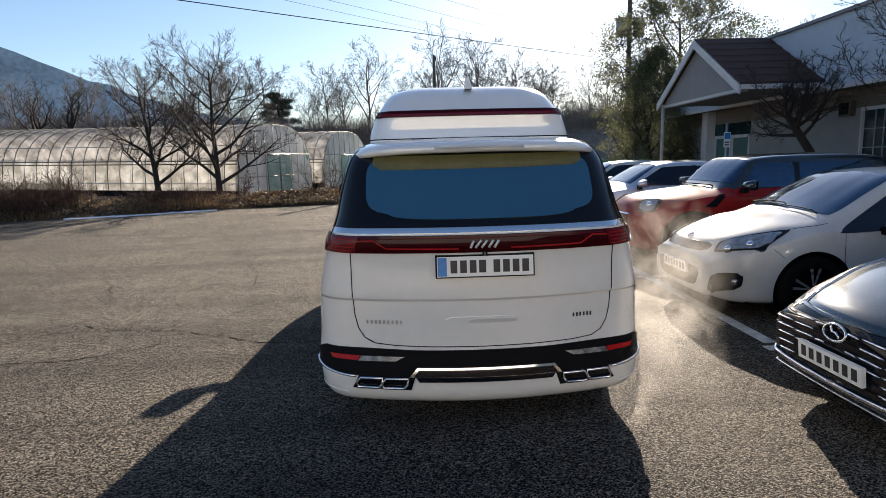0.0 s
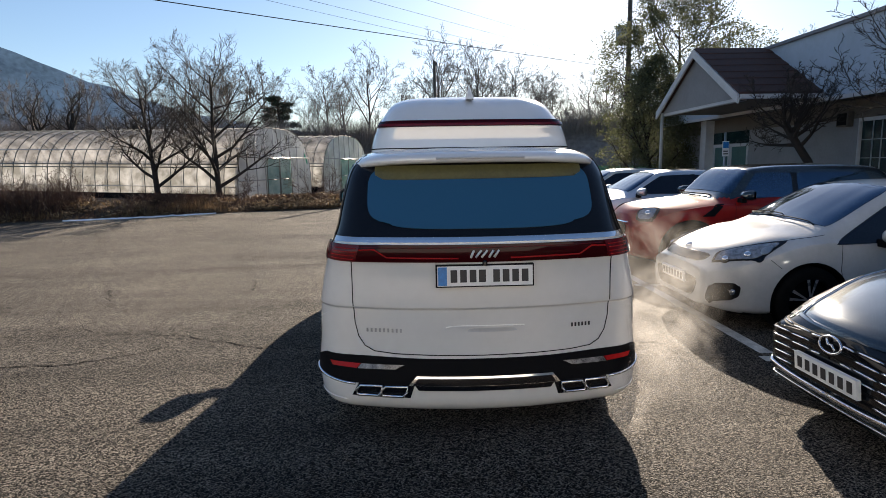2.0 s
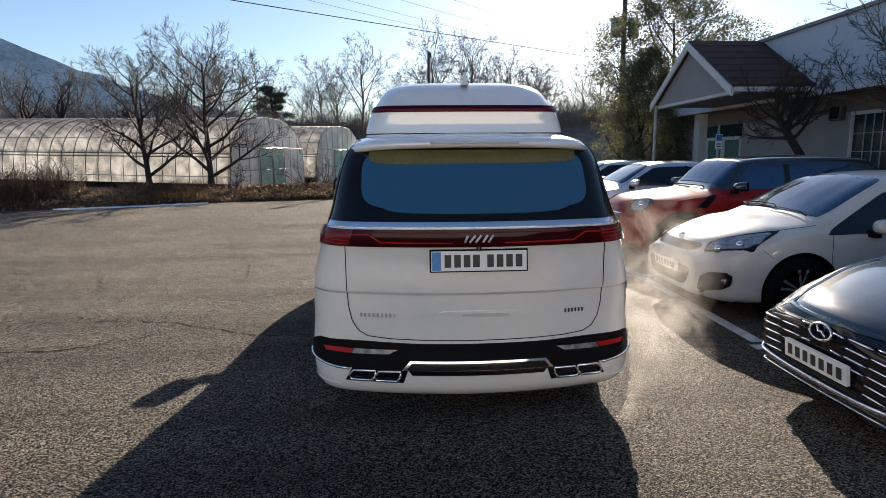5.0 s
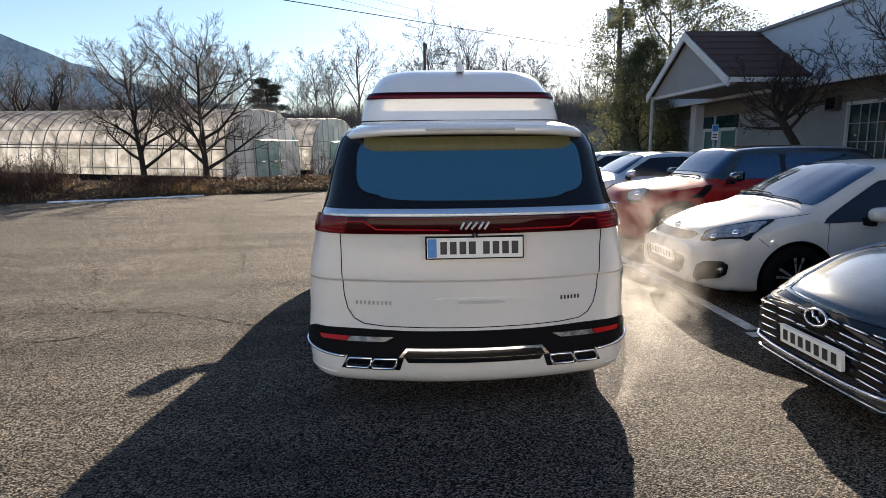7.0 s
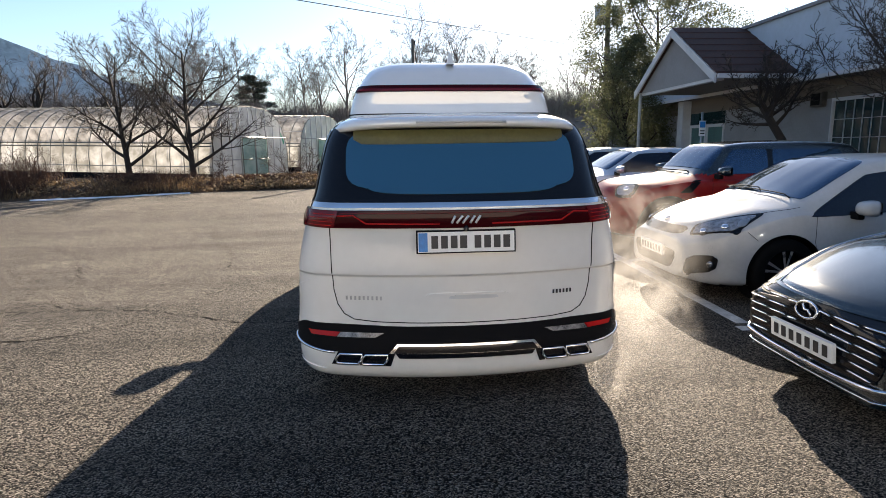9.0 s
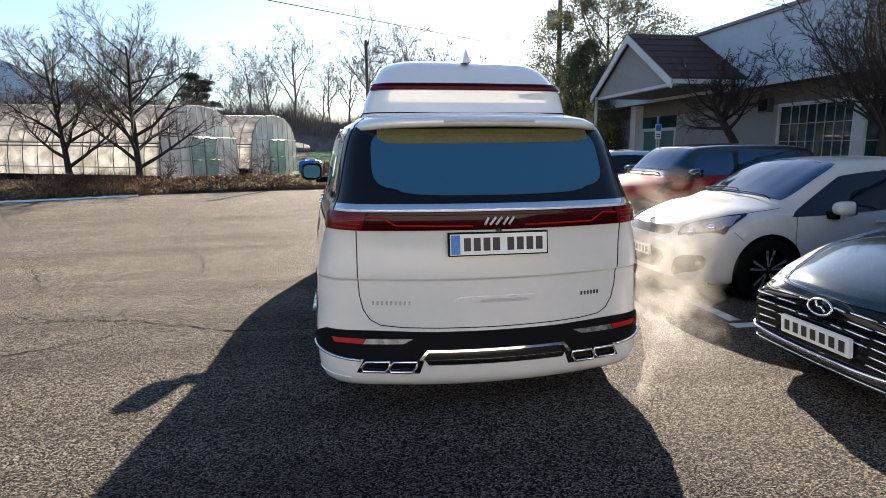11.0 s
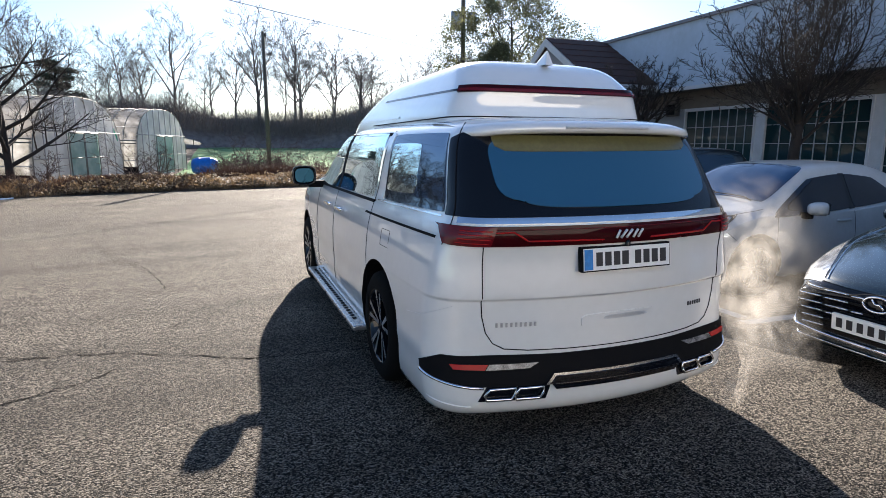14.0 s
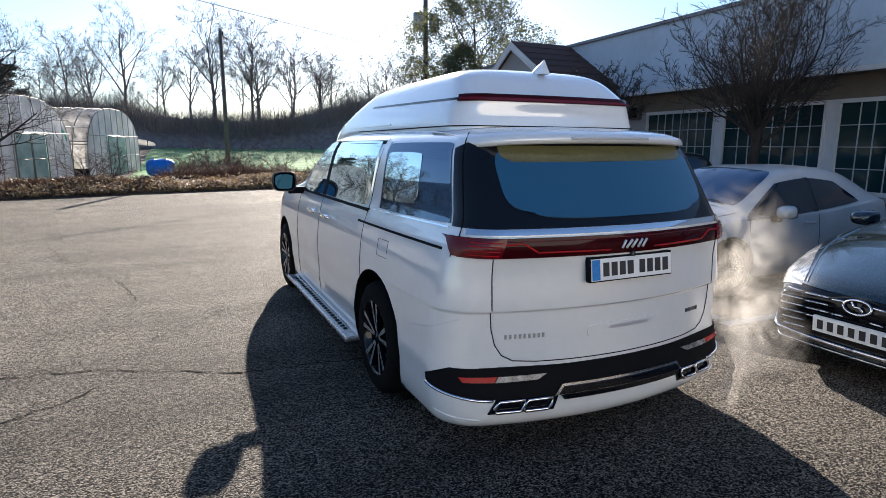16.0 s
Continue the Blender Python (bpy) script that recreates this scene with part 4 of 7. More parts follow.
def build_van():
    van = thing("minivan", VAN, "white high-roof minivan with red light bar standing on the asphalt", "minivan")
    # skin
    zs = sorted(set([0.135 + (1.665 - 0.135) * k / 74 for k in range(75)] + [0.755, 0.76, 0.766, 0.772, 0.776]))
    ts = [-5 + 0.001] + [t for t in np.concatenate([np.linspace(-4.9, -3, 12), np.linspace(-2.98, -2, 60), np.linspace(-1.9, -1, 10), np.linspace(-0.9, 0.9, 19),
                                                    np.linspace(1, 1.9, 10), np.linspace(2, 2.98, 60), np.linspace(3, 4.9, 12)])]
    n = len(ts)
    vs = [van_at(t, z) for z in zs for t in ts]
    fs = [(i * n + j, i * n + (j + 1) % n, (i + 1) * n + (j + 1) % n, (i + 1) * n + j) for i in range(len(zs) - 1) for j in range(n)]
    top, bot = len(vs), len(vs) + 1
    vs += [Vector((0, 1.8, 1.68)), Vector((0, 2.4, 0.135))]
    L = (len(zs) - 1) * n
    fs += [(L + j, L + (j + 1) % n, top) for j in range(n)] + [((j + 1) % n, j, bot) for j in range(n)]
    # wheel openings with their dark wells
    arches = [(s, wy, 0.37, 0.425) for wy in (1.17, 4.26) for s in (-1, 1)]
    cvs, cfs = cut_discs(vs, fs, arches, 1, 0)
    body = mesh_ob("body", cvs, cfs, WHITE, van, "pearl white painted body")
    keep_normals(body.data, vs, fs)
    for s, wy, wz, R in arches:
        mesh_ob("wheel_well", *arch_liner(lambda p, z: abs(van_at(van_ty(p, z, s), z).x), s, wy, wz, R, 0.66, 1, 0), BLACK, van, smooth=False)
    for wy in (1.17, 4.26):
        for s in (-1, 1):
            wheel(van, pose(s * 0.868, wy, 0.358) @ pose(0, 0, 0, 0, 0, 0 if s > 0 else 180), 0.358, 0.235)
    # rear glass: black border round to the quarter windows, then the pane
    mesh_ob("rear_glass_border", *van_panel(lambda u, v: ((2 * u - 1) * (1.93 - 0.08 * v), 1.168 + (0.424 - 0.05 * max(0, abs(2 * u - 1) - 0.66) / 0.34) * v), 70, 16, 0.005, 0.03), GLOSSBLACK, van, "gloss black surround of the rear window")
    mesh_ob("rear_window", *van_rear([(-0.64, 1.207), (0.64, 1.207), (0.638, 1.575), (-0.638, 1.575)], corner=0.19, nu=40, nv=16, off=0.011, thick=0.008), REARGLASS, van, "blue-tinted rear window")
    # light bar and chrome strip
    mesh_ob("chrome_strip", *van_panel(lambda u, v: ((2 * u - 1) * 1.6, 1.138 + 0.026 * v), 60, 4, 0.012, 0.03), CHROME, van)
    bar = mesh_ob("light_bar", *van_panel(lambda u, v: ((2 * u - 1) * (1.62 + 0.3 * v), 1.035 + 0.092 * v), 70, 8, 0.012, 0.03), LAMPDARK, van, "dark red full-width tail light bar")
    for s in (-1, 1):
        mesh_ob("tail_lamp", *van_panel(lambda u, v: (s * (0.99 + u * (0.72 + 0.3 * v)), 1.038 + 0.086 * v), 20, 8, 0.018, 0.02), LAMPRED, bar)
        for zz in (1.052, 1.07, 1.088, 1.105):
            mesh_ob("lamp_rib", *van_line([(s * (1.02 + 0.04 * k), zz) for k in range(13)], 0.003, 0.018), LAMPBRIGHT, bar)
        guide = [(s * a, z) for a, z in ((0.705, 1.052), (0.705, 1.098), (0.60, 1.102), (0.53, 1.062), (0.14, 1.058))]
        dense = [(p[0] + (q[0] - p[0]) * k / 5, p[1] + (q[1] - p[1]) * k / 5) for p, q in zip(guide, guide[1:]) for k in range(5)] + [guide[-1]]
        mesh_ob("light_guide", *van_line([(van_t(a, z), z) for a, z in dense], 0.005, 0.013), LAMPBRIGHT, bar)
    mesh_ob("upper_guide", *van_line([(van_t(0.70 * k / 10, 1.112), 1.112) for k in range(-10, 11)], 0.003, 0.013), LAMPRED, bar)
    # tailgate seam, crease and grip
    seam = [(-0.735, 1.03), (-0.735, 0.80), (-0.728, 0.68), (-0.71, 0.60), (-0.675, 0.545), (-0.62, 0.515), (-0.5, 0.503), (-0.3, 0.498), (0, 0.496)]
    seam += [(-x, z) for x, z in seam[-2::-1]]
    dense = [(a[0] + (b[0] - a[0]) * k / 6, a[1] + (b[1] - a[1]) * k / 6) for a, b in zip(seam, seam[1:]) for k in range(6)] + [seam[-1]]
    mesh_ob("tailgate_seam", *van_line([(van_t(x, z), z) for x, z in dense], 0.003, 0.0005), BLACK, van)
    for s in (-1, 1):
        mesh_ob("pillar_seam", *van_line([(s * (1.74 - 0.012 * k), 1.03 + 0.042 * k) for k in range(15)], 0.003, 0.006), BLACK, van)
    for s in (-1, 1):
        joint = [(s * (1.3 + 0.62 * k / 12), 0.735 - 0.075 * k / 12) for k in range(12)] + [(van_ty(0.36 + 0.24 * k / 8, 0.65, s), 0.66 - 0.04 * k / 8) for k in range(9)]
        mesh_ob("bumper_joint", *van_line(joint, 0.0014, 0.0008), TRIM, van)
    mesh_ob("reversing_camera", *lathe([(0.001, 0.012), (0.010, 0.010), (0.014, 0.0), (0.014, -0.02)], 14, "z"), GLOSSBLACK, van).location = van_at(0, 1.035) + Vector((0, -0.014, 0))
    mesh_ob("tailgate_grip", *van_rear([(-0.22, 0.595), (0.25, 0.595), (0.25, 0.668), (-0.22, 0.668)], corner=0.12, off=0.004, thick=0.01), WHITE, van)
    # flat silver panel gives the grip's hollow its shade by colour
    mesh_ob("grip_recess", *van_rear([(-0.10, 0.632), (0.19, 0.632), (0.17, 0.655), (-0.08, 0.655)], corner=0.2, off=0.0055, thick=0.004), SILVER, van)
    # bumper band, reflectors, chrome, skirt and exhausts

    def band(u, v):
        t = (2 * u - 1) * 1.99
        a = abs(t)
        lo = 0.332 + 0.05 * max(0, (a - 0.9) / 1.09)
        hi = 0.478 + 0.008 * min(1, max(0, (a - 0.45) / 0.35)) - 0.06 * max(0, (a - 1.45) / 0.5)
        return t, lo + (hi - lo) * v
    mesh_ob("bumper_band", *van_panel(band, 80, 6, 0.008, 0.02), BLACK, van, "black bumper band")
    for s in (-1, 1):
        mesh_ob("reflector", *van_rear([(s * 0.86, 0.421), (s * 0.72, 0.414), (s * 0.70, 0.440), (s * 0.875, 0.446)], nu=10, nv=4, off=0.016, thick=0.012), LAMPBRIGHT, van, "bright red reflector")
        mesh_ob("reverse_lamp", *van_rear([(s * 0.715, 0.413), (s * 0.50, 0.416), (s * 0.45, 0.441), (s * 0.695, 0.440)], nu=10, nv=4, off=0.016, thick=0.012), LAMPGREY, van, "clear reversing lamp")
        mesh_ob("chrome_line", *van_line([(s * (0.93 + 1.03 * k / 20), 0.329 + 0.05 * k / 20) for k in range(21)], 0.0085, 0.012, 8), CHROME, van)
        mesh_ob("exhaust_housing", *van_rear([(s * 0.755, 0.258), (s * 0.42, 0.258), (s * 0.385, 0.36), (s * 0.70, 0.36)], nu=16, nv=5, off=0.006, thick=0.02), GLOSSBLACK, van, "black exhaust surround")
        for a, b in ((0.595, 0.725), (0.452, 0.58)):
            pts = [(s * (a - 0.012), 0.298), (s * (a + 0.008), 0.270), (s * (b - 0.004), 0.268), (s * (b + 0.004), 0.292), (s * (b - 0.02), 0.324), (s * (a - 0.016), 0.327)]
            ring = [van_at(van_t(x, z), z) + Vector((0, -0.018, 0)) for x, z in pts]
            tip = mesh_ob("exhaust_tip", *tube(ring + ring[:2], 0.008, 8), CHROME, van, "chrome-framed exhaust outlet")
            inner = [van_at(van_t(x, z), z) + Vector((0, -0.016, 0)) for x, z in pts]
            deep = [v + Vector((0, 0.01, 0)) for v in inner]
            mesh_ob("outlet", inner + deep, [tuple(range(6, 12))] + [(k, (k + 1) % 6, 6 + (k + 1) % 6, 6 + k) for k in range(6)], BLACK, tip, smooth=False)
    mesh_ob("bumper_chrome", *van_rear([(-0.425, 0.335), (0.425, 0.335), (0.38, 0.386), (-0.38, 0.386)], nu=30, nv=5, off=0.026, thick=0.03), CHROME, van, "polished bumper strip")
    mesh_ob("bumper_inset", *van_rear([(-0.37, 0.308), (0.37, 0.308), (0.40, 0.345), (-0.40, 0.345)], nu=24, nv=4, off=0.020, thick=0.03), GLOSSBLACK, van)
    # black panel stands in for shaded ground mirrored in the chrome strip
    mesh_ob("bumper_reveal", *van_rear([(-0.40, 0.337), (0.40, 0.337), (0.372, 0.373), (-0.372, 0.373)], nu=24, nv=3, off=0.029, thick=0.006), GLOSSBLACK, van)
    for s in (-1, 1):
        mesh_ob("skirt_crease", *van_line([(s * (1.05 + 0.09 * k), 0.225 + 0.002 * k) for k in range(10)], 0.004, 0.001), WHITE, van)
    return van, body


van, van_body = build_van()


def build_van_top():
    # high roof: t = 0 at the rear's middle, 1 to 2 round the corner, 2 to 3 the side, 3 to 4 the rounded front
    roof_rows = [(1.60, 0.66, 0.64, 3.85), (1.665, 0.655, 0.645, 3.77), (1.74, 0.637, 0.655, 3.62), (1.795, 0.614, 0.652, 3.49), (1.82, 0.602, 0.657, 3.43), (1.84, 0.592, 0.675, 3.38),
                 (1.89, 0.565, 0.73, 3.24), (1.94, 0.535, 0.79, 3.08), (1.975, 0.50, 0.85, 2.94), (2.0, 0.45, 0.92, 2.78), (2.018, 0.36, 1.02, 2.55), (2.028, 0.2, 1.16, 2.2)]

    def roof_at(t, z):
        w, r, f = smooth_curve(roof_rows, z)
        rc = min(0.17, w * 0.5)
        s, a = (1 if t >= 0 else -1), abs(t)
        x0 = w - rc
        yc = r + 0.10 * x0 * x0
        y1 = f - 0.72
        if a <= 1:
            x = a * x0
            y = r + 0.10 * x * x
        elif a <= 2:
            q = math.pi / 2 * (a - 1)
            x, y = x0 + rc * math.sin(q), yc + rc * (1 - math.cos(q))
        elif a <= 3:
            x, y = w - 0.02 * (a - 2) ** 2, yc + rc + (y1 - yc - rc) * (a - 2)
        else:
            q = math.pi / 2 * (a - 3)
            x, y = (w - 0.02) * math.cos(q) ** 0.8, y1 + 0.72 * math.sin(q)
        return Vector((s * x, y, z))

    def roof_t(y, z, s):
        w, r, f = smooth_curve(roof_rows, z)
        rc = min(0.17, w * 0.5)
        y0 = r + 0.10 * (w - rc) ** 2 + rc
        return s * (2 + (y - y0) / (f - 0.72 - y0))
    zs = [1.60 + (2.028 - 1.60) * (1 - (1 - k / 30) ** 1.7) for k in range(31)]
    half = [k / 6 for k in range(6)] + [1 + k / 8 for k in range(8)] + [2 + k / 14 for k in range(14)] + [3 + k / 14 for k in range(14)]
    ts = half + [4] + [-t for t in half[:0:-1]]
    N = len(ts)
    vs = [roof_at(t, z) for z in zs for t in ts]
    fs = [(i * N + k, i * N + (k + 1) % N, (i + 1) * N + (k + 1) % N, (i + 1) * N + k) for i in range(len(zs) - 1) for k in range(N)]
    vs.append(Vector((0, 1.55, 2.034)))
    fs += [((len(zs) - 1) * N + k, (len(zs) - 1) * N + (k + 1) % N, len(vs) - 1) for k in range(N)]
    top = mesh_ob("high_roof", vs, fs, WHITE, van, "white raised roof shell")

    def strip(path, h, off, m, name):
        """A band of height h along (t, z) points of the shell."""
        P, W = [], []
        for t, zc in path:
            a, b = [], []
            for j in range(4):
                z = zc - h / 2 + h * j / 3
                nrm = (roof_at(t + 0.01, z) - roof_at(t - 0.01, z)).cross(roof_at(t, z + 0.01) - roof_at(t, z - 0.01)).normalized()
                a.append(roof_at(t, z) + nrm * off)
                b.append(nrm)
            P.append(a)
            W.append(b)
        return mesh_ob(name, *grid_shell((P, W), 0.02), m, top)
    lamp = strip([(-1.75 + 3.5 * k / 70, 1.815) for k in range(71)], 0.034, 0.012, LAMPDARK, "brake_light")
    strip([(-1.70 + 3.4 * k / 70, 1.808) for k in range(71)], 0.012, 0.0155, LAMPRED, "light_guide").parent = lamp
    for s in (-1, 1):
        path = [(s * (1.76 + 0.24 * k / 6), 1.815) for k in range(6)] + [(roof_t(0.88 + 1.45 * k / 20, 1.82 + 0.032 * k / 20, s), 1.816 + 0.034 * k / 20) for k in range(21)]
        strip(path if s > 0 else path[::-1], 0.012, 0.003, GLOSSBLACK, "roof_groove")
        rail = [(roof_t(1.75 + 1.05 * k / 16, 1.70, s), 1.70 + 0.002 * k / 16) for k in range(17)]
        strip(rail if s > 0 else rail[::-1], 0.012, 0.006, WHITE, "roof_rail")
    strip([(-2.75 + 5.5 * k / 110, 1.664) for k in range(111)], 0.006, 0.004, BLACK, "roof_seam")
    # shark fin
    vs = [(-0.035, 0.75, 1.96), (0.035, 0.75, 1.96), (0.03, 1.02, 1.965), (-0.03, 1.02, 1.965), (-0.004, 0.80, 2.045), (0.004, 0.80, 2.045), (0.006, 0.98, 1.985), (-0.006, 0.98, 1.985)]
    vs = [(x * 0.75, 0.80 + (y - 0.75) * 0.55, 2.0 + (z - 1.96) * 0.75 - (0.02 if z < 1.97 else 0)) for x, y, z in vs]
    mesh_ob("antenna_fin", vs, [(0, 1, 5, 4), (1, 2, 6, 5), (2, 3, 7, 6), (3, 0, 4, 7), (4, 5, 6, 7)], WHITE, van, smooth=False)
    # spoiler
    P, W = [], []
    for i in range(41):
        x = -0.71 + 1.42 * i / 40
        e = abs(x) / 0.71
        y0 = 0.19 + 0.10 * e ** 2 + 0.14 * e ** 10
        prof = [(y0 + 0.20, 1.562), (y0 + 0.05, 1.568), (y0, 1.580), (y0 + 0.008, 1.608), (y0 + 0.10, 1.634), (y0 + 0.26, 1.655), (y0 + 0.45, 1.664)]
        drop = 0.012 * e ** 2 + 0.022 * e ** 8
        P.append([Vector((x, y, z - drop)) for y, z in prof])
        W.append([Vector((0, 0, 1))] * len(prof))
    sp = mesh_ob("spoiler", *grid_shell((P, W), 0.012), WHITE, van, "white roof spoiler")
    mesh_ob("high_brake_lamp", *joined([tube([(-0.25 + 0.05 * k, 0.190 + 0.10 * ((-0.25 + 0.05 * k) / 0.71) ** 2, 1.596 - 0.012 * ((-0.25 + 0.05 * k) / 0.71) ** 2) for k in range(11)], 0.0075, 6)]), TRIM, sp)
    mesh_ob("sun_strip", *van_rear([(-0.60, 1.468), (0.60, 1.474), (0.60, 1.585), (-0.60, 1.585)], corner=0.08, nu=24, nv=5, off=0.0135, thick=0.006), mat("olive_film", (0.12, 0.112, 0.045), 0.3, var=0.15), van)
    # gloss black strip stands in for the shade the spoiler casts on the glass
    mesh_ob("glass_band", *van_rear([(-0.60, 1.548), (0.60, 1.548), (0.60, 1.588), (-0.60, 1.588)], corner=0.08, nu=24, nv=5, off=0.0165, thick=0.006), GLOSSBLACK, van, "black edge band of the rear window")
    # plate
    pl = mesh_ob("number_plate", *joined([grid_shell(([[Vector((-0.268 + 0.536 * i / 8, -0.008 + 0.014 * j / 3, 0.898 + 0.122 * j / 3)) for j in range(4)] for i in range(9)],
                                                       [[Vector((0, -1, 0))] * 4] * 9), 0.03)]), BLACK, van, "white registration plate with dark digits as bars", smooth=False)
    tilt = math.degrees(math.atan2(0.014, 0.122))

    def on_plate(x, zz, lift):
        return pose(x, -0.001 - lift, 0.959 + zz, 90 - tilt, 0, 0)
    for nm, x0, x1, h, m, lift in (("plate_face", -0.26, 0.26, 0.108, PLATEWHITE, 0.004), ("plate_band", -0.256, -0.208, 0.1, PLATEBLUE, 0.006)):
        o = part(nm, box(x0, x1, -h / 2, h / 2, -0.002, 0.002), m, pl)
        o.matrix_basis = on_plate(0, 0, lift)
    for x, wd in ((-0.17, 0.036), (-0.118, 0.036), (-0.066, 0.036), (-0.015, 0.038), (0.062, 0.036), (0.114, 0.036), (0.166, 0.036), (0.218, 0.036)):
        o = part("plate_bar", box(-wd / 2, wd / 2, -0.034, 0.034, -0.0015, 0.0015), INK, pl)
        o.matrix_basis = on_plate(x, 0, 0.0075)
    # maker's mark as plain strokes, model name
    bits = []
    for x0, x1 in ((-0.078, -0.06), (-0.052, -0.02), (-0.02, 0.012), (0.02, 0.045), (0.05, 0.075)):
        a, b = van_at(van_t(x0, 1.06), 1.06), van_at(van_t(x1, 1.105), 1.10)
        bits.append(tube([a + Vector((0, -0.022, 0)), b + Vector((0, -0.022, 0))], 0.0065, 6))
    mesh_ob("maker_mark", *joined(bits), mat("satin_silver", (0.72, 0.72, 0.72), 0.35, metal=0.2, var=0.04), van, "chrome maker's mark")
    for nm, x, wd, z, n in (("model_mark", -0.555, 0.215, 0.638, 9), ("converter_mark", 0.565, 0.125, 0.645, 6)):
        for k in range(n):
            a = x - wd / 2 + wd * k / n
            mesh_ob(nm, *van_rear([(a, z - 0.011), (a + wd / n * 0.45, z - 0.011), (a + wd / n * 0.45, z + 0.011), (a, z + 0.011)], nu=3, nv=3, off=0.004, thick=0.004), STEEL if nm == "model_mark" else INK, van)
    # side glass, both sides
    for s in (-1, 1):
        qw = mesh_ob("quarter_window", *van_side([(0.33, 1.175), (1.25, 1.165), (1.31, 1.57), (0.44, 1.57)], corner=0.03, s=s, off=0.006, thick=0.02), TINTGLASS, van, "dark tinted quarter window")
        # brightness seen through the glass is put in as a mirror-bright pane
        mesh_ob("clear_pane", *van_side([(0.76, 1.235), (1.235, 1.225), (1.27, 1.515), (0.80, 1.515)], corner=0.06, s=s, off=0.008, thick=0.0015), SIDEGLASS, qw, "mirror-bright middle of the window")
        mesh_ob("pillar_chrome", *van_side([(1.25, 1.16), (1.33, 1.16), (1.39, 1.585), (1.31, 1.575)], s=s, nu=5, nv=12, off=0.008, thick=0.02), WHITE, van)
        mesh_ob("sliding_door_window", *van_side([(1.45, 1.165), (2.60, 1.15), (2.50, 1.58), (1.45, 1.585)], corner=0.03, s=s, off=0.006, thick=0.02), SIDEGLASS, van, "mirror-tinted door window")
        mesh_ob("front_door_window", *van_side([(2.68, 1.15), (3.52, 1.13), (2.92, 1.57), (2.58, 1.58)], corner=0.03, s=s, off=0.006, thick=0.02), SIDEGLASS, van, "mirror-tinted door window")
        mesh_ob("window_trim", *van_panel(lambda u, v: (van_ty(1.40 + 1.55 * u, 1.575, s), 1.566 + 0.020 * v), 30, 3, 0.004, 0.02), BLACK, van)
        mesh_ob("door_pillar", *van_side([(2.60, 1.15), (2.68, 1.15), (2.58, 1.58), (2.50, 1.58)], s=s, nu=5, nv=12, off=0.008, thick=0.02), BLACK, van)
        mesh_ob("window_chrome", *van_panel(lambda u, v: (van_ty(0.36 + 1.0 * u, 1.15, s), 1.154 + 0.010 * v - 0.005 * u), 20, 3, 0.008, 0.02), CHROME, van)
        mesh_ob("belt_trim", *van_panel(lambda u, v: (van_ty(1.4 + 2.15 * u, 1.15, s), 1.132 + 0.020 * v - 0.008 * u), 30, 3, 0.01, 0.02), BLACK, van)
        mesh_ob("door_rail", *van_panel(lambda u, v: (van_ty(0.36 + 1.2 * u, 1.06, s), 1.05 + 0.014 * v + 0.006 * u), 24, 3, 0.003, 0.02), BLACK, van)
        for y in (1.38, 2.62, 3.5):
            mesh_ob("door_seam", *van_line([(van_ty(y + 0.05 * math.sin((z - 0.3) * 2.2) * (1 if y < 2 else 0), z, s), z) for z in np.linspace(0.32, 1.6 if y < 3 else 1.12, 20)], 0.0025, 0.0005), BLACK, van)
        flap = [(0.98, 0.90), (1.13, 0.90), (1.13, 1.0), (0.98, 1.0), (0.98, 0.90)]
        mesh_ob("filler_flap_seam", *van_line([(van_ty(p[0] + (q[0] - p[0]) * k / 4, p[1] + (q[1] - p[1]) * k / 4, s), p[1] + (q[1] - p[1]) * k / 4) for p, q in zip(flap, flap[1:]) for k in range(4)], 0.0015, 0.0005), BLACK, van)
        for y in (2.36, 2.84):
            hp = van_at(van_ty(y, 1.0, s), 1.0)
            part("door_handle", box(-0.016, 0.016, -0.11, 0.11, -0.014, 0.014, bevel=0.008), CHROME, van, smooth=True).matrix_basis = pose(hp.x + s * 0.022, y, 1.0)
        # mirror
        mp = van_at(van_ty(3.45, 1.13, s), 1.13)
        mi = new("mirror")
        mi.parent, mi.matrix_basis = van, pose(mp.x + s * 0.05, 3.45, 1.13)
        shell = []
        for yy, k in ((-0.042, 0.84), (-0.05, 0.88), (-0.052, 0.96), (-0.045, 1.0), (-0.01, 1.0), (0.03, 0.93), (0.06, 0.78), (0.078, 0.5), (0.084, 0.02)):
            shell.append([Vector((s * (0.14 + 0.112 * k * math.copysign(abs(math.cos(q)) ** 0.6, math.cos(q))), yy, 0.088 + 0.092 * k * math.copysign(abs(math.sin(q)) ** 0.6, math.sin(q)))) for q in np.linspace(0, math.tau, 32, endpoint=False)])
        mesh_ob("housing", [v for ring in shell for v in ring], [(i * 32 + k, i * 32 + (k + 1) % 32, (i + 1) * 32 + (k + 1) % 32, (i + 1) * 32 + k) for i in range(len(shell) - 1) for k in range(32)], GLOSSBLACK, mi, "dark mirror housing")
        face = [Vector((s * 0.087 * math.copysign(abs(math.cos(q)) ** 0.6, math.cos(q)), 0, 0.068 * math.copysign(abs(math.sin(q)) ** 0.6, math.sin(q)))) for q in np.linspace(0, math.tau, 32, endpoint=False)]
        mesh_ob("mirror_glass", face + [v + Vector((0, 0.004, 0)) for v in face], [tuple(range(32)), tuple(range(63, 31, -1))] + [(k, (k + 1) % 32, 32 + (k + 1) % 32, 32 + k) for k in range(32)], BLUEMIRROR, mi, "blue-tinted mirror", smooth=False).matrix_basis = pose(s * 0.14, -0.047, 0.088, -6, 0, 0)
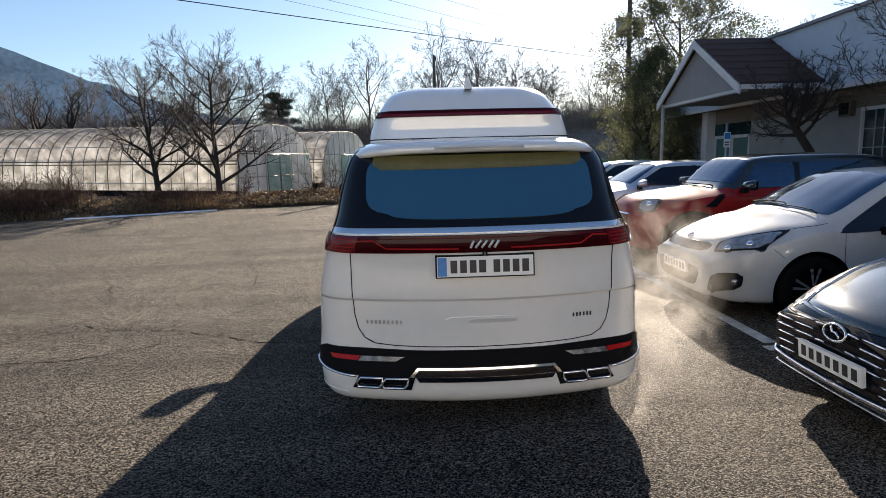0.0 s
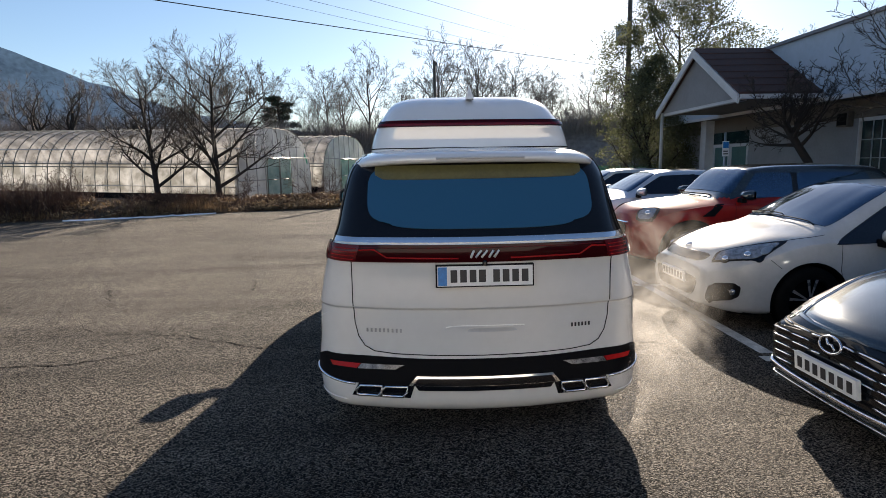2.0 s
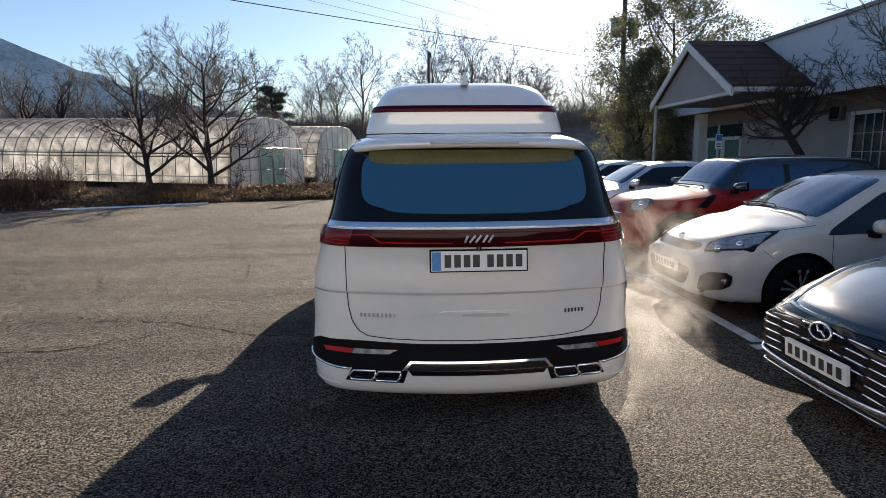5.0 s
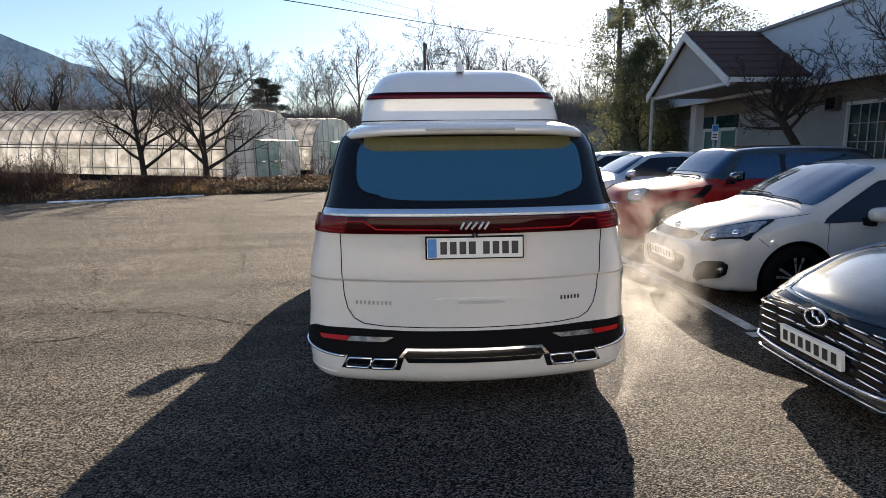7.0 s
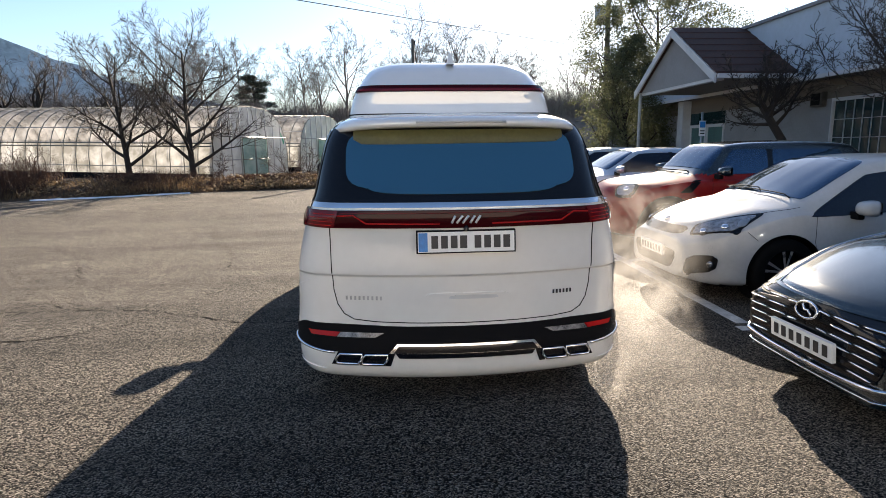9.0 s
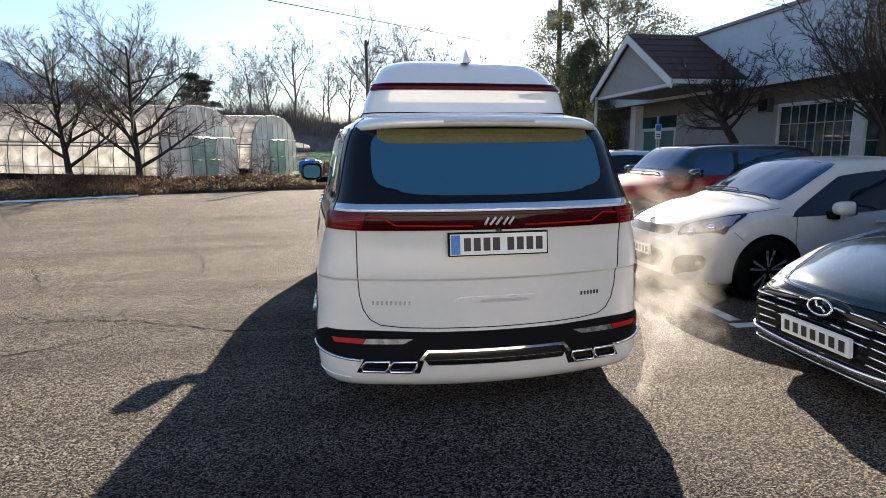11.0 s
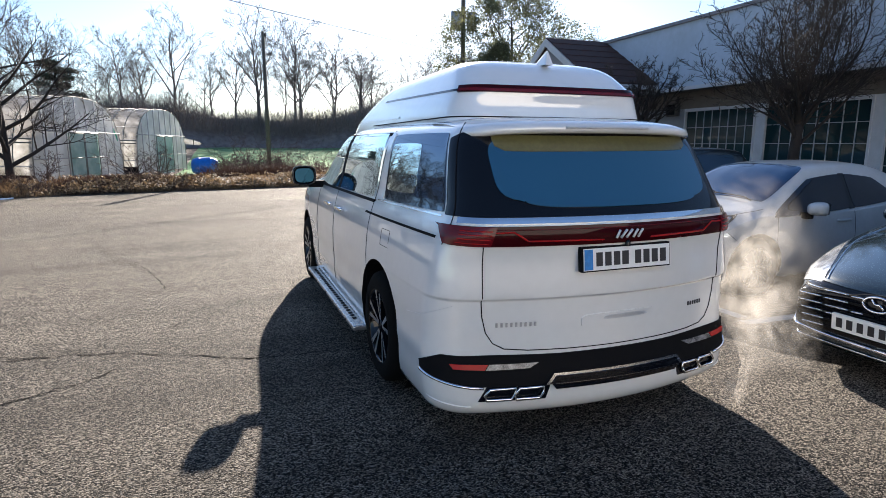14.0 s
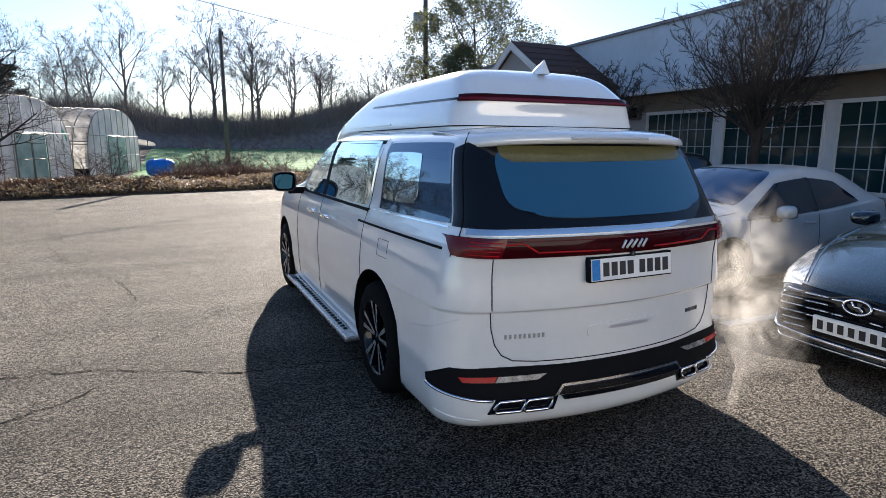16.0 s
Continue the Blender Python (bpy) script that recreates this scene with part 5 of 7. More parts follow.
        part("stalk", box(-s * 0.12, s * 0.10, -0.02, 0.04, -0.03, 0.035, bevel=0.01), BLACK, mi)
        # running board
        rb = part("running_board", box(-0.105, 0.105, 1.58, 3.78, 0.205, 0.24, bevel=0.012), ALLOY, van, "perforated aluminium running board")
        rb.location.x = s * 0.955
        for r in range(3):
            for k in range(26):
                d = part("grip_hole", box(-0.014, 0.014, -0.018, 0.018, 0, 0.004), BLACK, rb) if (r, k) == (0, 0) else new("grip_hole", hole)
                hole = d.data
                d.parent = rb
                d.location = (-0.05 + 0.05 * r, 1.78 + 0.073 * k + 0.03 * (r % 2), 0.2405)
    # underbody keeps light from passing below the shell
    part("underbody", box(-0.8, 0.8, 0.3, 4.9, 0.15, 0.22), BLACK, van)


build_van_top()

# ---- parked cars: nose at x = 0 of their own frame, tail towards +x ----


def car_ring(rows, x):
    zb, wm, zs, ws, zr, wr, zc, sw = smooth_curve(rows, x)
    return zb, wm, zs, ws, zr, wr, zc, sw


def car_skin(rows, nx=90, k=6):
    """A closed body lofted from cross sections (x, sill, half width, shoulder height and half width, roof edge height and half width, top, sweep)."""
    L = rows[-1][0]
    xs = sorted(set([L * i / nx for i in range(nx + 1)] + [0.01 * i for i in range(1, 12)] + [L - 0.012 * i for i in range(1, 8)]))
    vs, fs, n = [], [], None
    for x in xs:
        zb, wm, zs, ws, zr, wr, zc, sw = car_ring(rows, x)
        ctl = [(0, wm * 0.86, zb), (1, wm * 0.965, zb + 0.06), (2, wm, zb + 0.55 * (zs - zb)), (3, ws * 0.4 + wm * 0.6, zs - 0.05), (4, ws, zs), (5, wr, zr), (6, wr * 0.55, zr + 0.8 * (zc - zr)), (7, 0, zc)]
        half = [smooth_curve(ctl, q) for q in np.linspace(0, 7, 7 * k + 1)]
        ring = [(-w, z) for w, z in half] + [(w, z) for w, z in half[-2::-1]]
        n = len(ring)
        for w, z in ring:
            vs.append(Vector((x + sw * (abs(w) / max(wm, 0.3)) ** 2.2, w, z)))
    for i in range(len(xs) - 1):
        for j in range(n):
            j2 = (j + 1) % n
            fs.append((i * n + j, i * n + j2, (i + 1) * n + j2, (i + 1) * n + j))
    fs.append(tuple(range(n))[::-1])
    fs.append(tuple(range((len(xs) - 1) * n, len(xs) * n)))
    return vs, fs


def car_base(name, m, rows, paint, label, category, axles, r, track):
    """The painted body with its wheels; returns the thing, its body and a finder for its skin."""
    car = thing(name, m, label, category, "row of parked cars")
    vs, fs = car_skin(rows)
    bvh = BVHTree.FromPolygons(vs, fs)
    arches = [(s, ax, r, r + 0.045) for ax in axles for s in (-1, 1)]
    cvs, cfs = cut_discs(vs, fs, arches, 0, 1)
    body = mesh_ob("body", cvs, cfs, paint, car)
    keep_normals(body.data, vs, fs)
    for s, ax, wz, R in arches:
        def skin(p, z):
            h = bvh.ray_cast(Vector((p, s * 3, max(z, 0.22))), Vector((0, -s, 0)), 9)[0]
            return abs(h.y) if h else track - 0.03
        mesh_ob("wheel_well", *arch_liner(skin, s, ax, wz, R, track - 0.26, 0, 1), BLACK, car, smooth=False)
    for ax in axles:
        for s in (-1, 1):
            wheel(car, pose(ax, s * (track - 0.1), r) @ pose(0, 0, 0, 0, 0, 90 * s), r, 0.2)
    part("underbody", box(0.35, rows[-1][0] - 0.3, -track + 0.15, track - 0.15, 0.16, 0.24), BLACK, car)
    return car, body, bvh


def mirrors(car, x, y, z, paint, s2=(-1, 1)):
    for s in s2:
        mi = new("mirror")
        mi.parent, mi.matrix_basis = car, pose(x, s * y, z)
        rings = []
        for xx, k in ((0.088, 0.90), (0.095, 0.96), (0.085, 1.0), (0.05, 1.0), (0.01, 0.95), (-0.03, 0.82), (-0.055, 0.6), (-0.07, 0.3), (-0.073, 0.01)):
            rings.append([Vector((xx - 0.12 * k * math.cos(q) * (0.3 if math.cos(q) > 0 else 0), s * (0.155 + 0.10 * k * math.copysign(abs(math.cos(q)) ** 0.7, math.cos(q))), 0.07 + 0.072 * k * math.copysign(abs(math.sin(q)) ** 0.75, math.sin(q)))) for q in np.linspace(0, math.tau, 28, endpoint=False)])
        mesh_ob("housing", [v for r in rings for v in r], [(i * 28 + k, i * 28 + (k + 1) % 28, (i + 1) * 28 + (k + 1) % 28, (i + 1) * 28 + k) for i in range(len(rings) - 1) for k in range(28)], paint, mi)
        part("stalk", box(-0.03, 0.04, -s * 0.03, s * 0.11, -0.04, 0.03, bevel=0.012), BLACK, mi)
        part("mirror_glass", box(0.091, 0.094, s * 0.075, s * 0.235, 0.015, 0.125), CHROME, mi)


def car_glass(car, bvh, ws, side, side2=None, glass=None, side_glass=None):
    """Windscreen (corners in y and z) and side windows (corners in x and z)."""
    glass = glass or GLASS
    corners = [bvh.ray_cast(Vector((-3, y * 0.98, z)), Vector((1, 0, 0)), 9)[0] for y, z in ws]
    mesh_ob("windscreen", *snapped(bvh, corners, 40, 22, 0.007, 0.012, 0.05), glass, car)
    for quad in [q for q in (side, side2) if q]:
        for s in (-1, 1):
            mesh_ob("side_window", *on_body(bvh, "y+" if s < 0 else "y-", quad, 30, 12, 0.012, 0.03, 0.05), side_glass or DARKGLASS, car)
    if side2:
        (_, b, c, _), (a, _, _, d) = side, side2
        for s in (-1, 1):
            mesh_ob("door_pillar", *on_body(bvh, "y+" if s < 0 else "y-", [(b[0] - 0.01, b[1]), (a[0] + 0.01, a[1]), (d[0] + 0.01, d[1]), (c[0] - 0.01, c[1])], 5, 10, 0.009, 0.02), GLOSSBLACK, car)


def plate_at(car, x, y, z, w=0.52, h=0.11, bars=7):
    p = part("number_plate", box(-0.012, 0.012, -w / 2, w / 2, -h / 2, h / 2), PLATEWHITE, car, "white registration plate with dark bars")
    p.matrix_basis = pose(x, y, z, 0, -6, 0)
    for k in range(bars):
        yy = -w * 0.4 + w * 0.8 * k / (bars - 1)
        part("plate_bar", box(-0.015, -0.0125, yy - 0.02, yy + 0.02, -h * 0.3, h * 0.3), INK, p)
    return p


def dark_saloon():
    rows = [(0, 0.21, 0.56, 0.54, 0.54, 0.57, 0.45, 0.58, 0), (0.05, 0.17, 0.76, 0.61, 0.73, 0.645, 0.55, 0.665, 0.27), (0.22, 0.16, 0.87, 0.68, 0.82, 0.72, 0.6, 0.75, 0.34), (0.65, 0.17, 0.925, 0.78, 0.86, 0.85, 0.62, 0.88, 0.18),
            (1.35, 0.17, 0.93, 0.92, 0.86, 0.97, 0.62, 1.0, 0.05), (2.1, 0.17, 0.93, 0.95, 0.87, 1.36, 0.57, 1.41, 0), (2.75, 0.17, 0.93, 0.97, 0.87, 1.39, 0.57, 1.445, 0), (3.7, 0.17, 0.93, 0.98, 0.85, 1.29, 0.54, 1.35, 0),
            (4.4, 0.2, 0.91, 0.98, 0.8, 1.03, 0.58, 1.06, -0.05), (4.8, 0.25, 0.86, 0.93, 0.72, 0.97, 0.5, 0.99, -0.15), (4.9, 0.35, 0.65, 0.8, 0.6, 0.85, 0.4, 0.86, -0.15)]
    car, body, bvh = car_base("saloon_car", pose(2.295, 3.06, -0.06), rows, BLACKP, "dark grey saloon car with wide chrome-barred grille", "car", (0.93, 3.77), 0.335, 0.92)
    car_glass(car, bvh, [(-0.74, 1.0), (0.74, 1.0), (0.56, 1.36), (-0.56, 1.36)], [(1.62, 0.99), (2.72, 1.0), (2.72, 1.34), (2.15, 1.32)], [(2.78, 1.0), (3.75, 1.02), (3.45, 1.27), (2.78, 1.34)])
    mirrors(car, 1.72, 0.87, 0.9, BLACKP)
    grille = mesh_ob("grille", *on_body(bvh, "x+", [(-0.52, 0.30), (0.52, 0.30), (0.60, 0.625), (-0.60, 0.625)], 40, 12, 0.006, 0.02, 0.1), GLOSSBLACK, car, "gloss black grille with chrome bars")
    for k in range(6):
        z = 0.335 + 0.05 * k
        hw = 0.50 + 0.09 * (z - 0.30) / 0.32
        for s in (-1, 1):
            for q0, q1 in ((0.04, 0.30), (0.33, 0.63), (0.66, 0.97)):
                if k < 2 and q0 < 0.6 or k == 4 and q0 < 0.3:
                    continue
                y0, y1 = hw * q0 + (0.06 if k > 2 and q0 < 0.1 else 0), hw * q1
                mesh_ob("grille_bar", *tube([bvh.ray_cast(Vector((-3, s * (y0 + (y1 - y0) * f), z + 0.004 - 0.005 * f)), Vector((1, 0, 0)), 9)[0] + Vector((-0.016, 0, 0)) for f in np.linspace(0, 1, 8)], [0.0035, 0.006, 0.0065, 0.0065, 0.0065, 0.0065, 0.006, 0.0035], 8), CHROME, grille)
            mesh_ob("grille_slat", *on_body(bvh, "x+", [(s * 0.02, z - 0.004), (s * hw, z - 0.008), (s * hw, z + 0.006), (s * 0.02, z + 0.01)], 20, 3, 0.012, 0.012), BLACK, grille)
    mesh_ob("grille_edge", *on_body(bvh, "x+", [(-0.63, 0.628), (0.63, 0.628), (0.63, 0.642), (-0.63, 0.642)], 40, 3, 0.014, 0.02), BLACKP, car)
    for s in (-1, 1):
        mesh_ob("bumper_chrome", *tube([bvh.ray_cast(Vector((-3, s * y, 0.275 + 0.07 * (y / 0.72) ** 3)), Vector((1, 0, 0)), 9)[0] + Vector((-0.02, 0, 0)) for y in np.linspace(0, 0.72, 16)], 0.013, 8), CHROME, car, "chrome bumper strip")
        mesh_ob("lower_strip", *tube([bvh.ray_cast(Vector((-3, s * y, 0.225 + 0.02 * (y / 0.7) ** 2)), Vector((1, 0, 0)), 9)[0] + Vector((-0.015, 0, 0)) for y in np.linspace(0, 0.7, 16)], 0.006, 6), CHROME, car)
        mesh_ob("headlamp", *snapped(bvh, both(s, [(0.08, 0.44, 0.60), (0.22, 0.76, 0.565), (0.86, 0.81, 0.82), (0.21, 0.50, 0.695)]), 16, 8, 0.006, 0.02, 0.05), CLEAR, car, "clear swept-back headlamp")
        mesh_ob("lamp_trim", *skin_line(bvh, both(s, [(0.10, 0.42, 0.625), (0.21, 0.48, 0.71), (0.5, 0.62, 0.80), (0.9, 0.76, 0.86), (1.3, 0.80, 0.95)]), 0.0045, 0.003), CHROME, car, "chrome strip running up the bonnet edge")
        mesh_ob("air_curtain", *snapped(bvh, both(s, [(0.14, 0.66, 0.34), (0.30, 0.84, 0.34), (0.30, 0.83, 0.50), (0.16, 0.68, 0.52)]), 8, 6, 0.006, 0.02, 0.1), GLOSSBLACK, car)
        mesh_ob("door_seam", *skin_line(bvh, both(s, [(1.55, 0.9, 0.95), (1.5, 0.93, 0.6), (1.6, 0.92, 0.25)]), 0.003), BLACK, car)
    mesh_ob("splitter", *on_body(bvh, "x+", [(-0.70, 0.175), (0.70, 0.175), (0.72, 0.205), (-0.72, 0.205)], 40, 4, 0.04, 0.06), BLACKP, car, "gloss black front lip")
    # emblem as a plain ring
    h = bvh.ray_cast(Vector((-3, 0, 0.57)), Vector((1, 0, 0)), 9)[0]
    em = tube([(h.x - 0.03 + 0.25 * 0.04 * (1 + math.sin(a)), 0.088 * math.cos(a), 0.57 + 0.046 * math.sin(a)) for a in np.linspace(0, math.tau, 33)], 0.008, 6)
    bar = tube([(h.x - 0.02, -0.04, 0.545), (h.x - 0.02, -0.015, 0.572), (h.x - 0.02, 0.015, 0.568), (h.x - 0.012, 0.04, 0.597)], 0.009, 6)
    mesh_ob("emblem", *joined([em, bar]), CHROME, car, "oval chrome emblem")
    plate_at(car, -0.035, 0, 0.40)
    return car


def white_hatchback():
    rows = [(0, 0.24, 0.55, 0.55, 0.52, 0.58, 0.42, 0.59, 0), (0.05, 0.19, 0.73, 0.63, 0.69, 0.67, 0.5, 0.69, 0.22), (0.22, 0.17, 0.82, 0.72, 0.77, 0.77, 0.55, 0.795, 0.28), (0.6, 0.17, 0.855, 0.82, 0.79, 0.88, 0.62, 0.91, 0.18),
            (1.02, 0.17, 0.86, 0.87, 0.80, 0.945, 0.69, 0.99, 0.06), (1.78, 0.17, 0.86, 0.88, 0.81, 1.30, 0.59, 1.355, 0), (2.4, 0.17, 0.86, 0.90, 0.81, 1.335, 0.57, 1.40, 0), (3.05, 0.17, 0.86, 0.96, 0.79, 1.28, 0.54, 1.355, 0),
            (3.6, 0.2, 0.85, 1.0, 0.75, 1.10, 0.52, 1.17, -0.1), (3.83, 0.25, 0.8, 0.92, 0.7, 0.95, 0.5, 0.97, -0.15), (3.9, 0.35, 0.65, 0.8, 0.6, 0.85, 0.4, 0.86, -0.15)]
    car, body, bvh = car_base("hatchback", pose(2.63, 5.92, -0.06), rows, WHITE2, "small white hatchback with dark windows, parked nose out", "car", (0.90, 3.38), 0.315, 0.86)
    car_glass(car, bvh, [(-0.70, 0.965), (0.70, 0.965), (0.575, 1.315), (-0.575, 1.315)], [(1.07, 0.825), (2.25, 0.885), (2.25, 1.265), (1.74, 1.215)], [(2.31, 0.89), (3.12, 0.975), (2.78, 1.215), (2.31, 1.265)])
    mirrors(car, 1.52, 0.82, 0.85, WHITE2)
    mesh_ob("grille", *on_body(bvh, "x+", [(-0.42, 0.632), (0.42, 0.632), (0.45, 0.715), (-0.45, 0.715)], 24, 5, 0.006, 0.02, 0.12), GLOSSBLACK, car)
    mesh_ob("lower_grille", *on_body(bvh, "x+", [(-0.40, 0.29), (0.40, 0.29), (0.50, 0.485), (-0.50, 0.485)], 24, 6, 0.006, 0.02, 0.1), BLACK, car)
    mesh_ob("emblem", *dot_on(bvh, (0.13, 0.0, 0.75), 0.035, 0.004), CHROME, car, "small oval chrome emblem")
    for s in (-1, 1):
        lamp = mesh_ob("headlamp", *snapped(bvh, both(s, [(0.145, 0.50, 0.60), (0.45, 0.775, 0.672), (0.75, 0.715, 0.862), (0.20, 0.465, 0.72)]), 30, 14, 0.012, 0.03, 0.05), GLOSSBLACK, car, "clear headlamp in a dark surround")
        mesh_ob("lens", *snapped(bvh, both(s, [(0.165, 0.515, 0.612), (0.43, 0.76, 0.684), (0.69, 0.72, 0.842), (0.225, 0.485, 0.715)]), 24, 12, 0.019, 0.02, 0.10), LAMPCLEAR, lamp, "clear lens over bright reflectors")
        for p, r in (((0.23, 0.58, 0.665), 0.05), ((0.38, 0.68, 0.725), 0.055)):
            mesh_ob("bezel", *dot_on(bvh, (p[0], p[1] * s, p[2]), r * 0.95, 0.006), GLOSSBLACK, lamp, "dark ring round the reflector")
            mesh_ob("reflector", *dot_on(bvh, (p[0], p[1] * s, p[2]), r * 0.62, 0.021), CHROME, lamp)
        mesh_ob("indicator", *snapped(bvh, both(s, [(0.46, 0.745, 0.72), (0.53, 0.77, 0.735), (0.60, 0.735, 0.825), (0.50, 0.70, 0.795)]), 8, 6, 0.022, 0.02, 0.2), STEEL, lamp)
        mesh_ob("fog_recess", *snapped(bvh, both(s, [(0.10, 0.47, 0.29), (0.28, 0.74, 0.31), (0.30, 0.75, 0.475), (0.10, 0.54, 0.455)]), 24, 12, 0.012, 0.03, 0.34), BLACK, car, "black fog lamp recess")
        mesh_ob("fog_lamp", *dot_on(bvh, (0.24, s * 0.70, 0.385), 0.032), CLEAR, car)
        mesh_ob("bonnet_seam", *skin_line(bvh, both(s, [(0.21, 0.48, 0.745), (0.44, 0.60, 0.81), (0.73, 0.70, 0.87), (1.05, 0.76, 0.93)]), 0.003), BLACK, car)
        mesh_ob("door_seam", *skin_line(bvh, both(s, [(1.17, 0.85, 0.84), (1.16, 0.87, 0.6), (1.25, 0.86, 0.25)]), 0.003), BLACK, car)
        mesh_ob("door_seam", *skin_line(bvh, both(s, [(2.30, 0.85, 0.88), (2.32, 0.87, 0.6), (2.30, 0.86, 0.25)]), 0.003), BLACK, car)
        mesh_ob("wing_seam", *skin_line(bvh, both(s, [(0.53, 0.80, 0.70), (0.62, 0.83, 0.62)]), 0.0025), BLACK, car)
        for x in (2.12, 3.02):
            part("door_handle", box(-0.10, 0.10, -0.014, 0.014, -0.014, 0.014, bevel=0.008), WHITE2, car, smooth=True).matrix_basis = pose(x, s * 0.865, 0.77 + 0.05 * (x > 2.5))
        mesh_ob("tail_lamp", *snapped(bvh, both(s, [(3.72, 0.80, 0.70), (3.86, 0.66, 0.70), (3.72, 0.62, 0.98), (3.60, 0.76, 0.98)]), 8, 8, 0.006, 0.02, 0.1), LAMPRED, car)
    mesh_ob("wiper", *skin_line(bvh, [(1.12, 0.55, 1.0), (1.08, 0.0, 1.0), (1.09, -0.55, 0.975)], 0.006, 0.03), BLACK, car)
    mesh_ob("wiper", *skin_line(bvh, [(1.12, 0.60, 1.03), (1.14, 0.25, 1.02), (1.12, -0.05, 1.0)], 0.006, 0.032), BLACK, car)
    plate_at(car, bvh.ray_cast(Vector((-3, 0, 0.45)), Vector((1, 0, 0)), 9)[0].x - 0.025, 0, 0.455)
    return car


def red_compact():
    rows = [(0, 0.26, 0.58, 0.66, 0.56, 0.70, 0.45, 0.72, 0), (0.05, 0.22, 0.76, 0.76, 0.70, 0.82, 0.5, 0.85, 0.2), (0.25, 0.2, 0.87, 0.88, 0.78, 0.94, 0.55, 0.97, 0.22), (0.9, 0.2, 0.895, 0.98, 0.80, 1.03, 0.58, 1.06, 0.1),
            (1.22, 0.2, 0.895, 1.0, 0.82, 1.07, 0.6, 1.10, 0.03), (1.75, 0.2, 0.895, 1.02, 0.83, 1.47, 0.64, 1.52, 0), (2.6, 0.2, 0.895, 1.05, 0.83, 1.51, 0.64, 1.56, 0), (3.6, 0.2, 0.89, 1.08, 0.82, 1.46, 0.62, 1.52, 0),
            (3.95, 0.25, 0.86, 1.05, 0.78, 1.2, 0.6, 1.25, -0.1), (4.1, 0.35, 0.7, 0.85, 0.65, 0.9, 0.5, 0.92, -0.1)]
    car, body, bvh = car_base("compact_car", pose(2.95, 8.85, -0.06), rows, RED, "red compact car with black roof between other cars", "car", (0.78, 3.37), 0.33, 0.89)
    body.data.materials.append(BLACKP)
    for p in body.data.polygons:
        if p.center.z > 1.075 and 1.15 < p.center.x:
            p.material_index = len(body.data.materials) - 1
    car_glass(car, bvh, [(-0.74, 1.10), (0.74, 1.10), (0.62, 1.46), (-0.62, 1.46)], [(1.5, 1.085), (2.25, 1.09), (2.27, 1.43), (1.76, 1.435)], [(2.34, 1.09), (3.45, 1.13), (3.4, 1.42), (2.34, 1.43)], side_glass=GLASS)
    mirrors(car, 1.48, 0.84, 1.06, BLACKP)
    for s in (-1, 1):
        lamp = mesh_ob("headlamp", *snapped(bvh, both(s, [(0.10, 0.55, 0.735), (0.32, 0.77, 0.75), (0.45, 0.63, 0.935), (0.20, 0.42, 0.92)]), 18, 12, 0.012, 0.02, 0.28), GLOSSBLACK, car, "large oval headlamp in a dark surround")
        mesh_ob("lens", *snapped(bvh, both(s, [(0.14, 0.55, 0.76), (0.31, 0.73, 0.77), (0.40, 0.62, 0.91), (0.22, 0.46, 0.90)]), 14, 10, 0.018, 0.01, 0.28), LAMPCLEAR, lamp, "clear oval lens")
        mesh_ob("lamp_ring", *dot_on(bvh, (0.27, s * 0.60, 0.85), 0.045, 0.018), CHROME, lamp)
        mesh_ob("arch_trim", *joined([tube([(0.78 + 0.40 * math.cos(a), s * 0.885, 0.33 + 0.40 * math.sin(a)) for a in np.linspace(-0.3, math.pi + 0.3, 24)], 0.06, 8)]), BLACK, car, "black plastic arch trim")
        mesh_ob("side_grille", *snapped(bvh, both(s, [(0.93, 0.88, 0.83), (1.10, 0.87, 0.83), (1.26, 0.82, 0.99), (1.18, 0.82, 1.0)]), 8, 6, 0.01, 0.02), BLACK, car)
        mesh_ob("sill_trim", *on_body(bvh, "y+" if s < 0 else "y-", [(1.15, 0.22), (2.98, 0.22), (2.98, 0.34), (1.15, 0.34)], 24, 4, 0.012, 0.02), BLACK, car)
        mesh_ob("door_seam", *skin_line(bvh, both(s, [(1.42, 0.84, 1.05), (1.40, 0.9, 0.7), (1.45, 0.89, 0.35)]), 0.003), BLACK, car)
    mesh_ob("grille", *on_body(bvh, "x+", [(-0.4, 0.52), (0.4, 0.52), (0.44, 0.72), (-0.44, 0.72)], 16, 6, 0.01, 0.02, 0.15), GLOSSBLACK, car)
    mesh_ob("grille_trim", *on_body(bvh, "x+", [(-0.42, 0.725), (0.42, 0.725), (0.42, 0.74), (-0.42, 0.74)], 16, 3, 0.016, 0.02), CHROME, car)
    mesh_ob("wiper", *skin_line(bvh, [(1.24, 0.6, 1.12), (1.22, 0.0, 1.12), (1.25, -0.45, 1.11)], 0.010, 0.02), BLACK, car)
    return car


